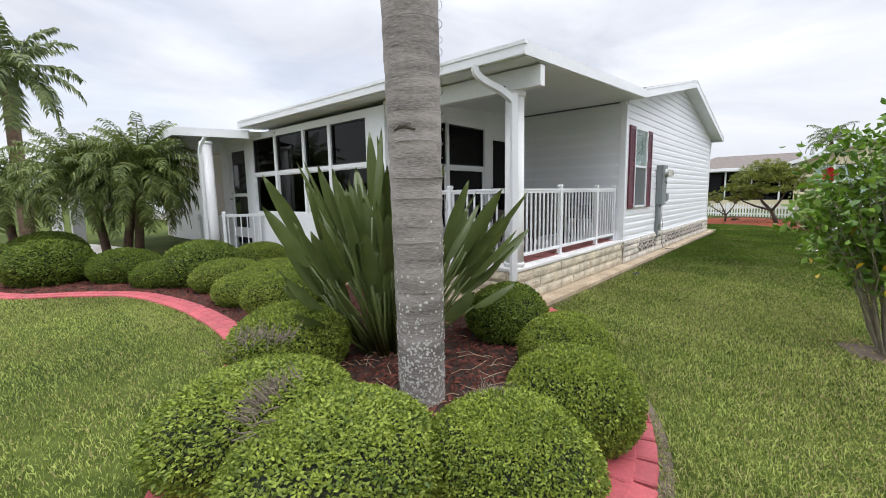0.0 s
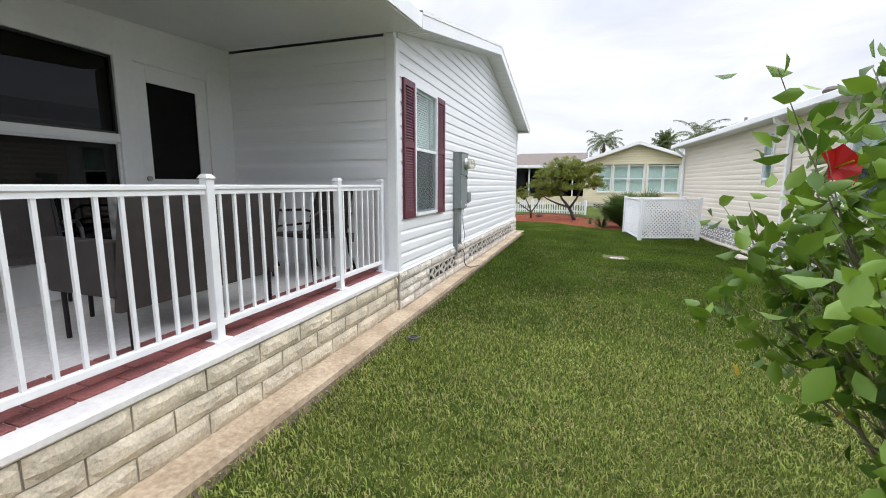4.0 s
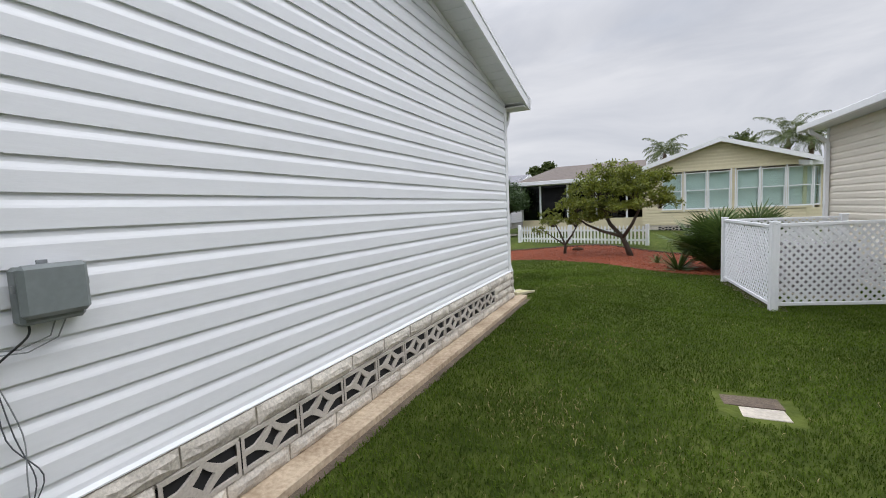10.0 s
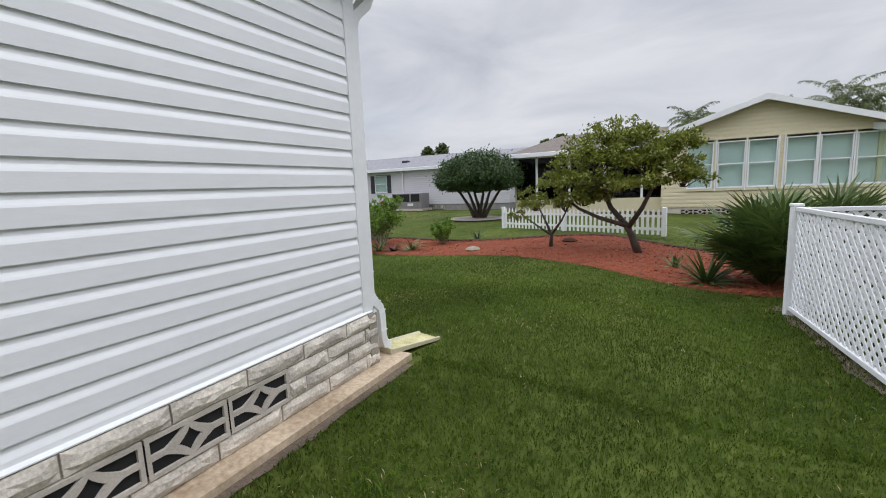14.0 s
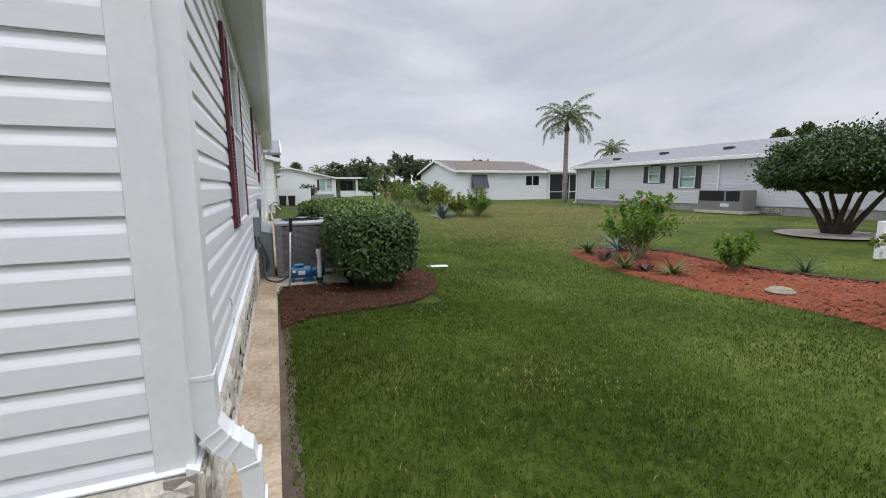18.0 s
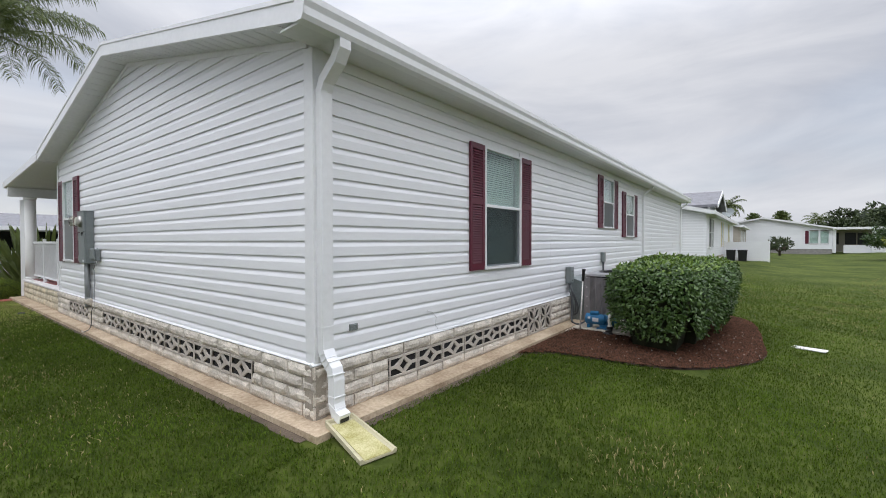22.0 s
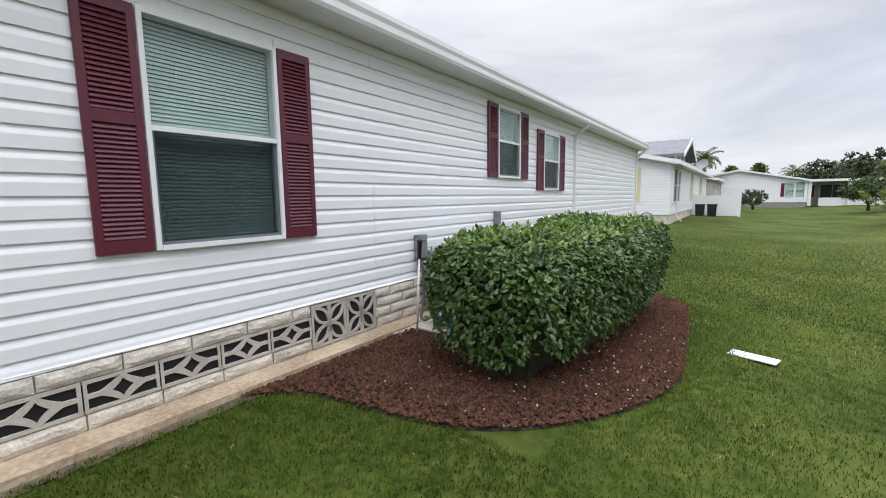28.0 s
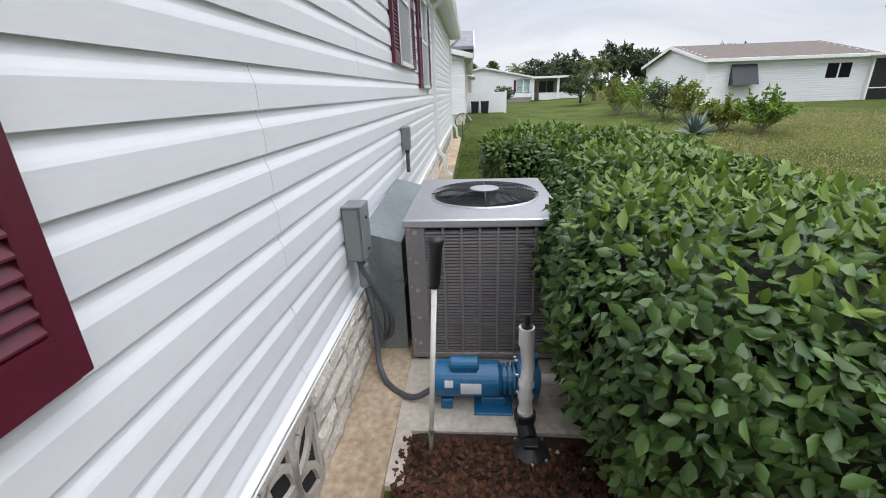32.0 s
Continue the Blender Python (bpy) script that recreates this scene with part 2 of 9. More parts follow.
M = dict(
    siding=mat("white_vinyl", (0.80, 0.81, 0.83), 0.42, 0.02, 0.8, 0.04, 30, piece=0.012, stretch_xyz=(1, 1, 6)),
    trim=mat("white_painted_metal", (0.78, 0.79, 0.80), 0.38, 0.03, 1.5, 0.02, 40),
    column_white=mat("matt_white_paint", (0.80, 0.80, 0.79), 0.7, 0.03, 2.0, 0.03, 50),
    soffit=mat("white_vented_soffit", (0.72, 0.73, 0.74), 0.6, 0.03, 2.0),
    cream=mat("cream_vinyl", (0.74, 0.68, 0.58), 0.5, 0.03, 0.8, piece=0.015, stretch_xyz=(1, 1, 6)),
    yellow=mat("pale_yellow_vinyl", (0.66, 0.59, 0.40), 0.5, 0.03, 0.8, piece=0.015),
    grey_vinyl=mat("pale_grey_vinyl", (0.58, 0.57, 0.60), 0.5, 0.03, 0.8),
    beige_wall=mat("beige_stucco", (0.56, 0.52, 0.46), 0.8, 0.06, 1.5, 0.2, 50),
    tan_wall=mat("tan_vinyl", (0.42, 0.38, 0.32), 0.6, 0.04, 1.5),
    shutter=mat("burgundy_plastic", (0.105, 0.012, 0.028), 0.42, 0.08, 2.0, 0.05, 80),
    dark_shutter=mat("charcoal_plastic", (0.03, 0.035, 0.045), 0.5, 0.08, 2.0),
    cream_shutter=mat("cream_plastic", (0.72, 0.64, 0.38), 0.5, 0.05, 2.0),
    stone=mat("split_face_block", (0.60, 0.55, 0.48), 0.9, 0.22, 5.0, 0.7, 45, piece=0.09),
    stone_warm=mat("tan_split_block", (0.58, 0.51, 0.39), 0.9, 0.2, 5.0, 0.7, 45, piece=0.08),
    screen=mat("cast_concrete", (0.47, 0.43, 0.38), 0.88, 0.12, 6.0, 0.25, 90, piece=0.03),
    grey_block=mat("grey_cast_concrete", (0.29, 0.275, 0.265), 0.9, 0.16, 5.0, 0.4, 60, piece=0.06),
    mortar=mat("mortar", (0.34, 0.30, 0.25), 0.95, 0.15, 8.0, 0.4, 70),
    # near-black standing in for shade in hollows and unlit interiors, also coil faces
    dark=mat("near_black_shade", (0.012, 0.012, 0.013), 0.9, 0.1, 2.0),
    strip=mat("stained_concrete", (0.47, 0.34, 0.22), 0.9, 0.24, 2.2, 0.35, 70, second=(0.58, 0.47, 0.34)),
    concrete=mat("pale_concrete", (0.50, 0.45, 0.38), 0.88, 0.16, 2.5, 0.3, 80),
    slab=mat("painted_slab", (0.70, 0.68, 0.67), 0.7, 0.1, 2.0, 0.12, 60),
    paver=mat("red_brick_paver", (0.23, 0.075, 0.070), 0.75, 0.25, 6.0, 0.3, 90, piece=0.16),
    curb=mat("red_painted_kerb", (0.40, 0.075, 0.085), 0.68, 0.16, 3.5, 0.2, 70, piece=0.07),
    soil=mat("dry_soil", (0.12, 0.09, 0.065), 0.95, 0.3, 6.0, 0.8, 40),
    mulch_bed=mat("brown_mulch_bed", (0.034, 0.017, 0.010), 0.95, 0.4, 12.0, 1.0, 60),
    red_bed=mat("red_mulch_bed", (0.175, 0.042, 0.015), 0.95, 0.3, 9.0, 1.0, 50),
    ground=mat("lawn_soil", (0.045, 0.075, 0.010), 0.95, 0.30, 0.55, 0.9, 30, spec=0.12, second=(0.088, 0.110, 0.022)),
    panel=mat("grey_painted_steel", (0.20, 0.225, 0.225), 0.45, 0.07, 3.0, 0.05, 60),
    pvc_grey=mat("grey_pvc", (0.23, 0.245, 0.25), 0.5, 0.1, 6.0),
    pvc=mat("white_pvc", (0.72, 0.70, 0.66), 0.4, 0.06, 6.0),
    black=mat("black_plastic", (0.013, 0.013, 0.014), 0.45, 0.2, 8.0),
    cable=mat("grey_conduit", (0.085, 0.092, 0.10), 0.55, 0.12, 8.0),
    ac_coat=mat("grey_brown_steel", (0.225, 0.212, 0.218), 0.42, 0.08, 3.0, 0.04, 40, metal=0.25),
    ac_top=mat("brushed_grey_steel", (0.42, 0.42, 0.44), 0.38, 0.07, 3.0, 0.04, 50, metal=0.5),
    ac_side=mat("galvanised_sheet", (0.24, 0.275, 0.275), 0.4, 0.12, 2.2, 0.05, 30, metal=0.35),
    wire=mat("dark_wire", (0.02, 0.02, 0.022), 0.4, 0.1, 9.0, metal=0.4),
    blue=mat("blue_enamel", (0.012, 0.125, 0.27), 0.36, 0.1, 6.0, 0.05, 60),
    paper=mat("paper_label", (0.66, 0.68, 0.70), 0.7, 0.06, 20.0),
    steel=mat("dull_steel", (0.45, 0.44, 0.42), 0.35, 0.1, 8.0, metal=0.8),
    glass=glass_mat("window_glass", (0.83, 0.90, 0.88), 0.015, 0.5),
    dark_glass=glass_mat("tinted_glass", (0.05, 0.05, 0.055), 0.02, 0.36),
    insect_screen=glass_mat("insect_screen_mesh", (0.36, 0.38, 0.40), 0.6, 0.12),
    meter_glass=glass_mat("meter_glass", (0.85, 0.84, 0.78), 0.03, 0.45),
    blind=mat("white_blind", (0.72, 0.75, 0.74), 0.6, 0.04, 4.0),
    chair=mat("brown_sling_fabric", (0.050, 0.042, 0.040), 0.75, 0.15, 10.0, 0.3, 200),
    chair_frame=mat("dark_bronze_metal", (0.018, 0.016, 0.018), 0.4, 0.12, 8.0, metal=0.4),
    cushion=mat("patterned_cushion", (0.05, 0.085, 0.095), 0.85, 0.5, 14.0, second=(0.34, 0.34, 0.32)),
    shingle=mat("brown_shingle", (0.130, 0.108, 0.094), 0.92, 0.16, 5.0, 0.5, 60, piece=0.05),
    shingle_grey=mat("grey_shingle", (0.20, 0.20, 0.215), 0.92, 0.16, 5.0, 0.5, 60),
    bark_palm=mat("royal_palm_bark", (0.255, 0.225, 0.205), 0.9, 0.32, 2.6, 0.4, 26, second=(0.37, 0.335, 0.31), stretch_xyz=(0.7, 0.7, 4.0)),
    lichen=mat("pale_lichen", (0.55, 0.54, 0.50), 0.95, 0.12, 9.0, 0.4, 80),
    bark=mat("dark_bark", (0.075, 0.055, 0.042), 0.92, 0.3, 12.0, 0.7, 60),
    bark_brown=mat("palm_boot_bark", (0.13, 0.085, 0.055), 0.92, 0.3, 9.0, 0.7, 50),
    stem=mat("grey_stem", (0.25, 0.22, 0.16), 0.85, 0.25, 12.0, 0.4, 80),
    chip=leaf_mat("mulch_chip", (0.035, 0.014, 0.010), (0.165, 0.058, 0.042), 0.92, 0.0, spec=0.15),
    red_chip=mat("red_mulch_chip", (0.225, 0.052, 0.018), 0.92, 0.35, 25.0, 0.4, 120),
    lava=leaf_mat("lava_rock", (0.015, 0.009, 0.006), (0.115, 0.054, 0.033), 0.95, 0.0, spec=0.1),
    straw=mat("dry_straw", (0.42, 0.34, 0.22), 0.9, 0.2, 20.0),
    pebble=mat("white_pebbles", (0.44, 0.40, 0.35), 0.9, 0.2, 20.0, 0.6, 60),
    algae=mat("algae_stained_plastic", (0.46, 0.41, 0.10), 0.55, 0.25, 7.0, second=(0.60, 0.56, 0.32)),
    splash=mat("aged_white_plastic", (0.50, 0.46, 0.31), 0.5, 0.1, 5.0),
    road=mat("asphalt", (0.055, 0.055, 0.058), 0.9, 0.15, 3.0, 0.4, 90),
    drive=mat("driveway_concrete", (0.56, 0.53, 0.48), 0.85, 0.08, 1.5, 0.1, 60),
    pot=mat("grey_plastic_post", (0.10, 0.10, 0.10), 0.6, 0.1, 8.0),
    car_white=mat("white_car_paint", (0.7, 0.71, 0.72), 0.25, 0.02, 2.0, coat=0.5),
    rubber=mat("tyre_rubber", (0.02, 0.02, 0.02), 0.8, 0.1, 8.0),
    grass=leaf_mat("grass_blades", (0.031, 0.058, 0.005), (0.100, 0.152, 0.016), 0.75, 0.35, spec=0.12, patches=0.32),
    grass_pale=leaf_mat("pale_grass_blades", (0.120, 0.165, 0.026), (0.47, 0.51, 0.16), 0.75, 0.35, spec=0.12, patches=0.25),
    dry_grass=leaf_mat("dry_grass_blades", (0.17, 0.140, 0.058), (0.46, 0.39, 0.20), 0.85, 0.25, spec=0.08),
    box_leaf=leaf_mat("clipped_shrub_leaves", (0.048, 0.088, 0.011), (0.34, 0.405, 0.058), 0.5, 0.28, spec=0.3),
    # darker copy of the leaves above, shade put into its colour
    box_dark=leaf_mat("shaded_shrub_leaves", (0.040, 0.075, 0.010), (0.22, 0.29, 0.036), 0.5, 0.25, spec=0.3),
    # solid filling of shrubs and hedge: shade among the leaves put into colour
    box_core=mat("shrub_inner_shade", (0.022, 0.026, 0.010), 0.95, 0.3, 12.0, 0.8, 50),
    dead_twig=mat("dead_twigs", (0.16, 0.13, 0.10), 0.95, 0.3, 12.0),
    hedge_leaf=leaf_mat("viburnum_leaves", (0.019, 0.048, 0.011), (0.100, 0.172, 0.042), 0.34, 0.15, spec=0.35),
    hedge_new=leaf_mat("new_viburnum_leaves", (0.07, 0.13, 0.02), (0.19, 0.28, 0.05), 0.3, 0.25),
    bird_leaf=leaf_mat("strelitzia_leaves", (0.034, 0.060, 0.019), (0.165, 0.200, 0.062), 0.25, 0.12, spec=0.55),
    hib_leaf=leaf_mat("hibiscus_leaves", (0.040, 0.105, 0.010), (0.19, 0.31, 0.028), 0.4, 0.28, spec=0.35),
    hib_yellow=leaf_mat("yellow_leaf", (0.45, 0.30, 0.02), (0.55, 0.40, 0.03), 0.4, 0.3),
    petal=leaf_mat("red_petals", (0.42, 0.012, 0.012), (0.60, 0.02, 0.02), 0.5, 0.3),
    frond=leaf_mat("palm_fronds", (0.042, 0.064, 0.018), (0.150, 0.185, 0.056), 0.5, 0.22, spec=0.3),
    frond_light=leaf_mat("date_palm_fronds", (0.050, 0.080, 0.016), (0.20, 0.24, 0.06), 0.5, 0.28, spec=0.3),
    myrtle=leaf_mat("myrtle_leaves", (0.065, 0.088, 0.012), (0.26, 0.29, 0.040), 0.42, 0.3),
    bonsai_leaf=leaf_mat("clipped_tree_leaves", (0.012, 0.034, 0.008), (0.055, 0.10, 0.018), 0.4, 0.15),
    far_leaf=leaf_mat("far_tree_leaves", (0.018, 0.032, 0.014), (0.075, 0.10, 0.036), 0.6, 0.1),
    yucca=leaf_mat("yucca_leaves", (0.028, 0.058, 0.014), (0.12, 0.175, 0.045), 0.38, 0.15),
    agave=leaf_mat("agave_leaves", (0.085, 0.125, 0.13), (0.17, 0.225, 0.22), 0.5, 0.05),
    purple=leaf_mat("dark_purple_leaves", (0.022, 0.008, 0.012), (0.075, 0.022, 0.03), 0.4, 0.1),
)

# ---- builders ----
rng = np.random.default_rng(7)
rnd = random.Random(11)


class Geo:
    """Collects vertices and faces for one mesh."""

    def __init__(self):
        self.v, self.f = [], []

    def poly(self, pts):
        k = len(self.v)
        self.v += [tuple(p) for p in pts]
        self.f.append(tuple(range(k, k + len(pts))))
        return self

    def prism(self, a, b):
        """Two outlines of equal length, joined and closed."""
        k, n = len(self.v), len(a)
        self.v += [tuple(p) for p in a] + [tuple(p) for p in b]
        self.f.append(tuple(range(k + n - 1, k - 1, -1)))
        self.f.append(tuple(range(k + n, k + 2 * n)))
        for i in range(n):
            j = (i + 1) % n
            self.f.append((k + i, k + j, k + n + j, k + n + i))
        return self

    def box(self, x0, y0, z0, x1, y1, z1, c=0.0):
        """A box; c: chamfer of its upright and level edges."""
        if c <= 0:
            return self.prism([(x0, y0, z0), (x1, y0, z0), (x1, y1, z0), (x0, y1, z0)], [(x0, y0, z1), (x1, y0, z1), (x1, y1, z1), (x0, y1, z1)])
        k = len(self.v)
        for z, d in ((z0, c), (z0 + c, 0), (z1 - c, 0), (z1, c)):
            self.v += [(x0 + c, y0 + d, z), (x1 - c, y0 + d, z), (x1 - d, y0 + c, z), (x1 - d, y1 - c, z), (x1 - c, y1 - d, z), (x0 + c, y1 - d, z), (x0 + d, y1 - c, z), (x0 + d, y0 + c, z)]
        self.f += [tuple(range(k + 7, k - 1, -1)), tuple(range(k + 24, k + 32))]
        for r in range(3):
            for i in range(8):
                j = (i + 1) % 8
                self.f.append((k + r * 8 + i, k + r * 8 + j, k + r * 8 + 8 + j, k + r * 8 + 8 + i))
        return self

    def tube(self, pts, r, n=8, cap=True):
        """A round rod along a path; r: one radius or one for each point."""
        pts = [Vector(p) for p in pts]
        rs = [r] * len(pts) if not isinstance(r, (list, tuple)) else r
        k = len(self.v)
        side = None
        for i, p in enumerate(pts):
            d = (pts[min(i + 1, len(pts) - 1)] - pts[max(i - 1, 0)]).normalized()
            if side is None:
                side = d.orthogonal().normalized()
            side = (side - d * side.dot(d)).normalized()
            up = d.cross(side)
            for j in range(n):
                a = 2 * math.pi * j / n
                self.v.append(tuple(p + (side * math.cos(a) + up * math.sin(a)) * rs[i]))
        for i in range(len(pts) - 1):
            for j in range(n):
                q = (j + 1) % n
                self.f.append((k + i * n + j, k + i * n + q, k + i * n + n + q, k + i * n + n + j))
        if cap:
            self.f.append(tuple(range(k + n - 1, k - 1, -1)))
            e = k + (len(pts) - 1) * n
            self.f.append(tuple(range(e, e + n)))
        return self

    def sweep(self, pts, w, h, across):
        """A flat bar (w across, h deep) along a path."""
        pts = [Vector(p) for p in pts]
        a = Vector(across).normalized()
        rings = []
        for i, p in enumerate(pts):
            d = (pts[min(i + 1, len(pts) - 1)] - pts[max(i - 1, 0)]).normalized()
            u = d.cross(a).normalized()
            rings.append([p + a * w / 2 * s + u * h / 2 * t for s, t in ((-1, -1), (1, -1), (1, 1), (-1, 1))])
        k = len(self.v)
        self.v += [tuple(p) for ring in rings for p in ring]
        for i in range(len(rings) - 1):
            for j in range(4):
                a0, a1 = k + i * 4 + j, k + i * 4 + (j + 1) % 4
                self.f.append((a0, a1, a1 + 4, a0 + 4))
        e = k + 4 * (len(rings) - 1)
        self.f += [(k + 3, k + 2, k + 1, k), (e, e + 1, e + 2, e + 3)]
        return self

    def lathe(self, profile, centre=(0, 0, 0), n=20):
        """Turned about the upright line through centre: (radius, z) pairs."""
        k, m = len(self.v), len(profile)
        for r, z in profile:
            for j in range(n):
                a = 2 * math.pi * j / n
                self.v.append((centre[0] + r * math.cos(a), centre[1] + r * math.sin(a), centre[2] + z))
        for i in range(m - 1):
            for j in range(n):
                q = (j + 1) % n
                self.f.append((k + i * n + j, k + i * n + q, k + i * n + n + q, k + i * n + n + j))
        self.f.append(tuple(range(k + n - 1, k - 1, -1)))
        self.f.append(tuple(range(k + (m - 1) * n, k + m * n)))
        return self

    def moved(self, m):
        self.v = [tuple(m @ Vector(p)) for p in self.v]
        return self

    def add(self, other, m=None):
        k = len(self.v)
        self.v += [tuple(m @ Vector(p)) for p in other.v] if m else other.v
        self.f += [tuple(k + i for i in f) for f in other.f]
        return self

    def mesh(self, name, material, smooth=False):
        me = bpy.data.meshes.new(name)
        me.from_pydata(self.v, [], self.f)
        if material:
            me.materials.append(M[material])
        if smooth:
            me.shade_smooth()
        me.update()
        return me


def raw_mesh(name, verts, faces, material, smooth=False):
    """A mesh from numpy arrays; all faces have the same number of corners."""
    me = bpy.data.meshes.new(name)
    verts, faces = np.asarray(verts, dtype=np.float32), np.asarray(faces, dtype=np.int32)
    n, k = faces.shape
    me.vertices.add(len(verts))
    me.vertices.foreach_set("co", verts.ravel())
    me.loops.add(n * k)
    me.loops.foreach_set("vertex_index", faces.ravel())
    me.polygons.add(n)
    me.polygons.foreach_set("loop_start", np.arange(0, n * k, k, dtype=np.int32))
    me.materials.append(M[material])
    me.update(calc_edges=True)
    if smooth:
        me.shade_smooth()
    return me


def thing(name, label, category, group="", kind="", at=(0, 0, 0), rz=0.0):
    ob = new(name)
    ob.matrix_basis = pose(*at, 0, 0, rz)
    return tagged(ob, label, category, group, kind)


def part(name, geo, material=None, parent=None, label="", smooth=False, at=None):
    """One mesh object under a thing or a part. geo: a Geo or a finished mesh."""
    me = geo.mesh(name, material, smooth) if isinstance(geo, Geo) else geo
    ob = new(name, me)
    if parent:
        ob.parent = parent
    if at is not None:
        ob.matrix_basis = at if isinstance(at, Matrix) else Matrix.Translation(at)
    if label:
        ob["label"] = label
    return ob


def solo(name, geo, material, label, category, group="", kind="", smooth=False, at=None):
    return tagged(part(name, geo, material, None, "", smooth, at), label, category, group, kind)


def smooth_step(a, b, x):
    t = min(1.0, max(0.0, (x - a) / (b - a)))
    return t * t * (3 - 2 * t)


def ground_z(x, y):
    """The lawn: level with the concrete apron at the house, falling away gently to the sides and the back."""
    z = -0.055 - 0.13 * smooth_step(0.4, 3.0, x) - 0.22 * smooth_step(8.6, 12.5, y) * smooth_step(2.0, -5.0, x) - 0.07 * smooth_step(10.0, 14.0, y)
    z -= 0.10 * smooth_step(-3.2, -5.0, y)
    z += 0.36 * smooth_step(14.5, 22.0, y) + 0.16 * smooth_step(-12.0, -30.0, x)
    return z


# ---- ground ----
def ground_sheet():
    xs = np.concatenate([[-1500, -300, -120, -70, -45, -30, -24], np.arange(-20, 8.01, 0.5), [10, 14, 20, 30, 60, 120, 300, 1500]])
    ys = np.concatenate([[-1500, -300, -120, -60, -40, -25, -18, -14], np.arange(-12, 20.01, 0.5), [23, 27, 32, 40, 55, 80, 120, 300, 1500]])
    verts = [(x, y, ground_z(x, y)) for y in ys for x in xs]
    nx = len(xs)
    faces = [(j * nx + i, j * nx + i + 1, j * nx + nx + i + 1, j * nx + nx + i) for j in range(len(ys) - 1) for i in range(nx - 1)]
    ob = new("ground", raw_mesh("ground", verts, faces, "ground", True))
    tagged(ob, "mown green lawn with dry straw-coloured patches", "lawn", kind="structure")


ground_sheet()

# ---- siding, blocks and other repeated pieces ----
COURSE = 0.1245


def spans(a, b, holes):
    """What is left of a..b without the holes."""
    out = [(a, b)]
    for h0, h1 in holes:
        nxt = []
        for s, e in out:
            if h1 <= s or h0 >= e:
                nxt.append((s, e))
            else:
                if h0 > s + 0.01:
                    nxt.append((s, h0))
                if h1 < e - 0.01:
                    nxt.append((h1, e))
        out = nxt
    return out


def siding(parent, origin, along, outward, z0, z1, u0, u1, material="siding", holes=(), rake=None, course=COURSE, name="siding_board", joints=()):
    """Dutch-lap boards on a wall face. holes: (u0, u1, z0, z1); rake: the wall's top over u, or None; each board is a piece of its own."""
    o, a, n = Vector(origin), Vector(along).normalized(), Vector(outward).normalized()
    lap = ((0.0, 0.0), (0.016, 0.0), (0.016, 0.58), (0.013, 0.66), (0.006, 0.80), (0.003, 0.92), (0.003, 1.0), (0.0, 1.0))
    z, made = z0, 0
    while z < z1 - 0.02:
        top = min(z + course, z1)
        cut = [(h[0], h[1]) for h in holes if h[2] < top - 0.02 and h[3] > z + 0.02]
        for s, e in spans(u0, u1, cut):
            if rake:
                us = np.linspace(s, e, 400)
                ok = [u for u in us if rake(u) > z + 0.02]
                if not ok:
                    continue
                s2, e2 = ok[0], ok[-1]
                okt = [u for u in us if rake(u) > top]
                st, et = (okt[0], okt[-1]) if okt else ((s2 + e2) / 2 - 0.01, (s2 + e2) / 2 + 0.01)
            else:
                s2, e2, st, et = s, e, s, e
            cuts = [s2] + sorted(j for j in ((q + (made % 3) * 1.22) for q in joints) if s2 + 0.4 < j < e2 - 0.4 and st < j < et) + [e2]
            for c0, c1 in zip(cuts, cuts[1:]):
                left, right = [], []
                for d, h in lap:
                    zz = z + h * (top - z)
                    l0 = c0 + (st - s2) * h if c0 == s2 else c0 + 0.0015
                    r0 = c1 + (et - e2) * h if c1 == e2 else c1 - 0.0015
                    left.append(o + a * l0 + n * d + Vector((0, 0, zz)))
                    right.append(o + a * r0 + n * d + Vector((0, 0, zz)))
                part(name, Geo().prism(left, right), material, parent)
                made += 1
        z += course


def wall_core(parent_name, origin, along, outward, z0, z1, u0, u1, holes, thick=0.11, material="trim", rake=None, parent=None):
    """The wall behind the boards, with real openings: upright strips between the holes."""
    o, a, n = Vector(origin), Vector(along).normalized(), Vector(outward).normalized()
    g = Geo()
    edges = sorted({u0, u1, *[h[0] for h in holes], *[h[1] for h in holes]})
    for s, e in zip(edges, edges[1:]):
        mid = (s + e) / 2
        zs = spans(z0, z1, [(h[2], h[3]) for h in holes if h[0] < mid < h[1]])
        for b, t in zs:
            if rake and t == z1:
                for p, q in ((s, 4.08), (4.08, e)) if s < 4.08 < e else ((s, e),):
                    quad = [o + a * p + Vector((0, 0, b)), o + a * q + Vector((0, 0, b)), o + a * q + Vector((0, 0, rake(q) - 0.02)), o + a * p + Vector((0, 0, rake(p) - 0.02))]
                    g.prism(quad, [v - n * thick for v in quad])
            else:
                quad = [o + a * s + Vector((0, 0, b)), o + a * e + Vector((0, 0, b)), o + a * e + Vector((0, 0, t)), o + a * s + Vector((0, 0, t))]
                g.prism(quad, [v - n * thick for v in quad])
    return part(parent_name, g, material, parent)


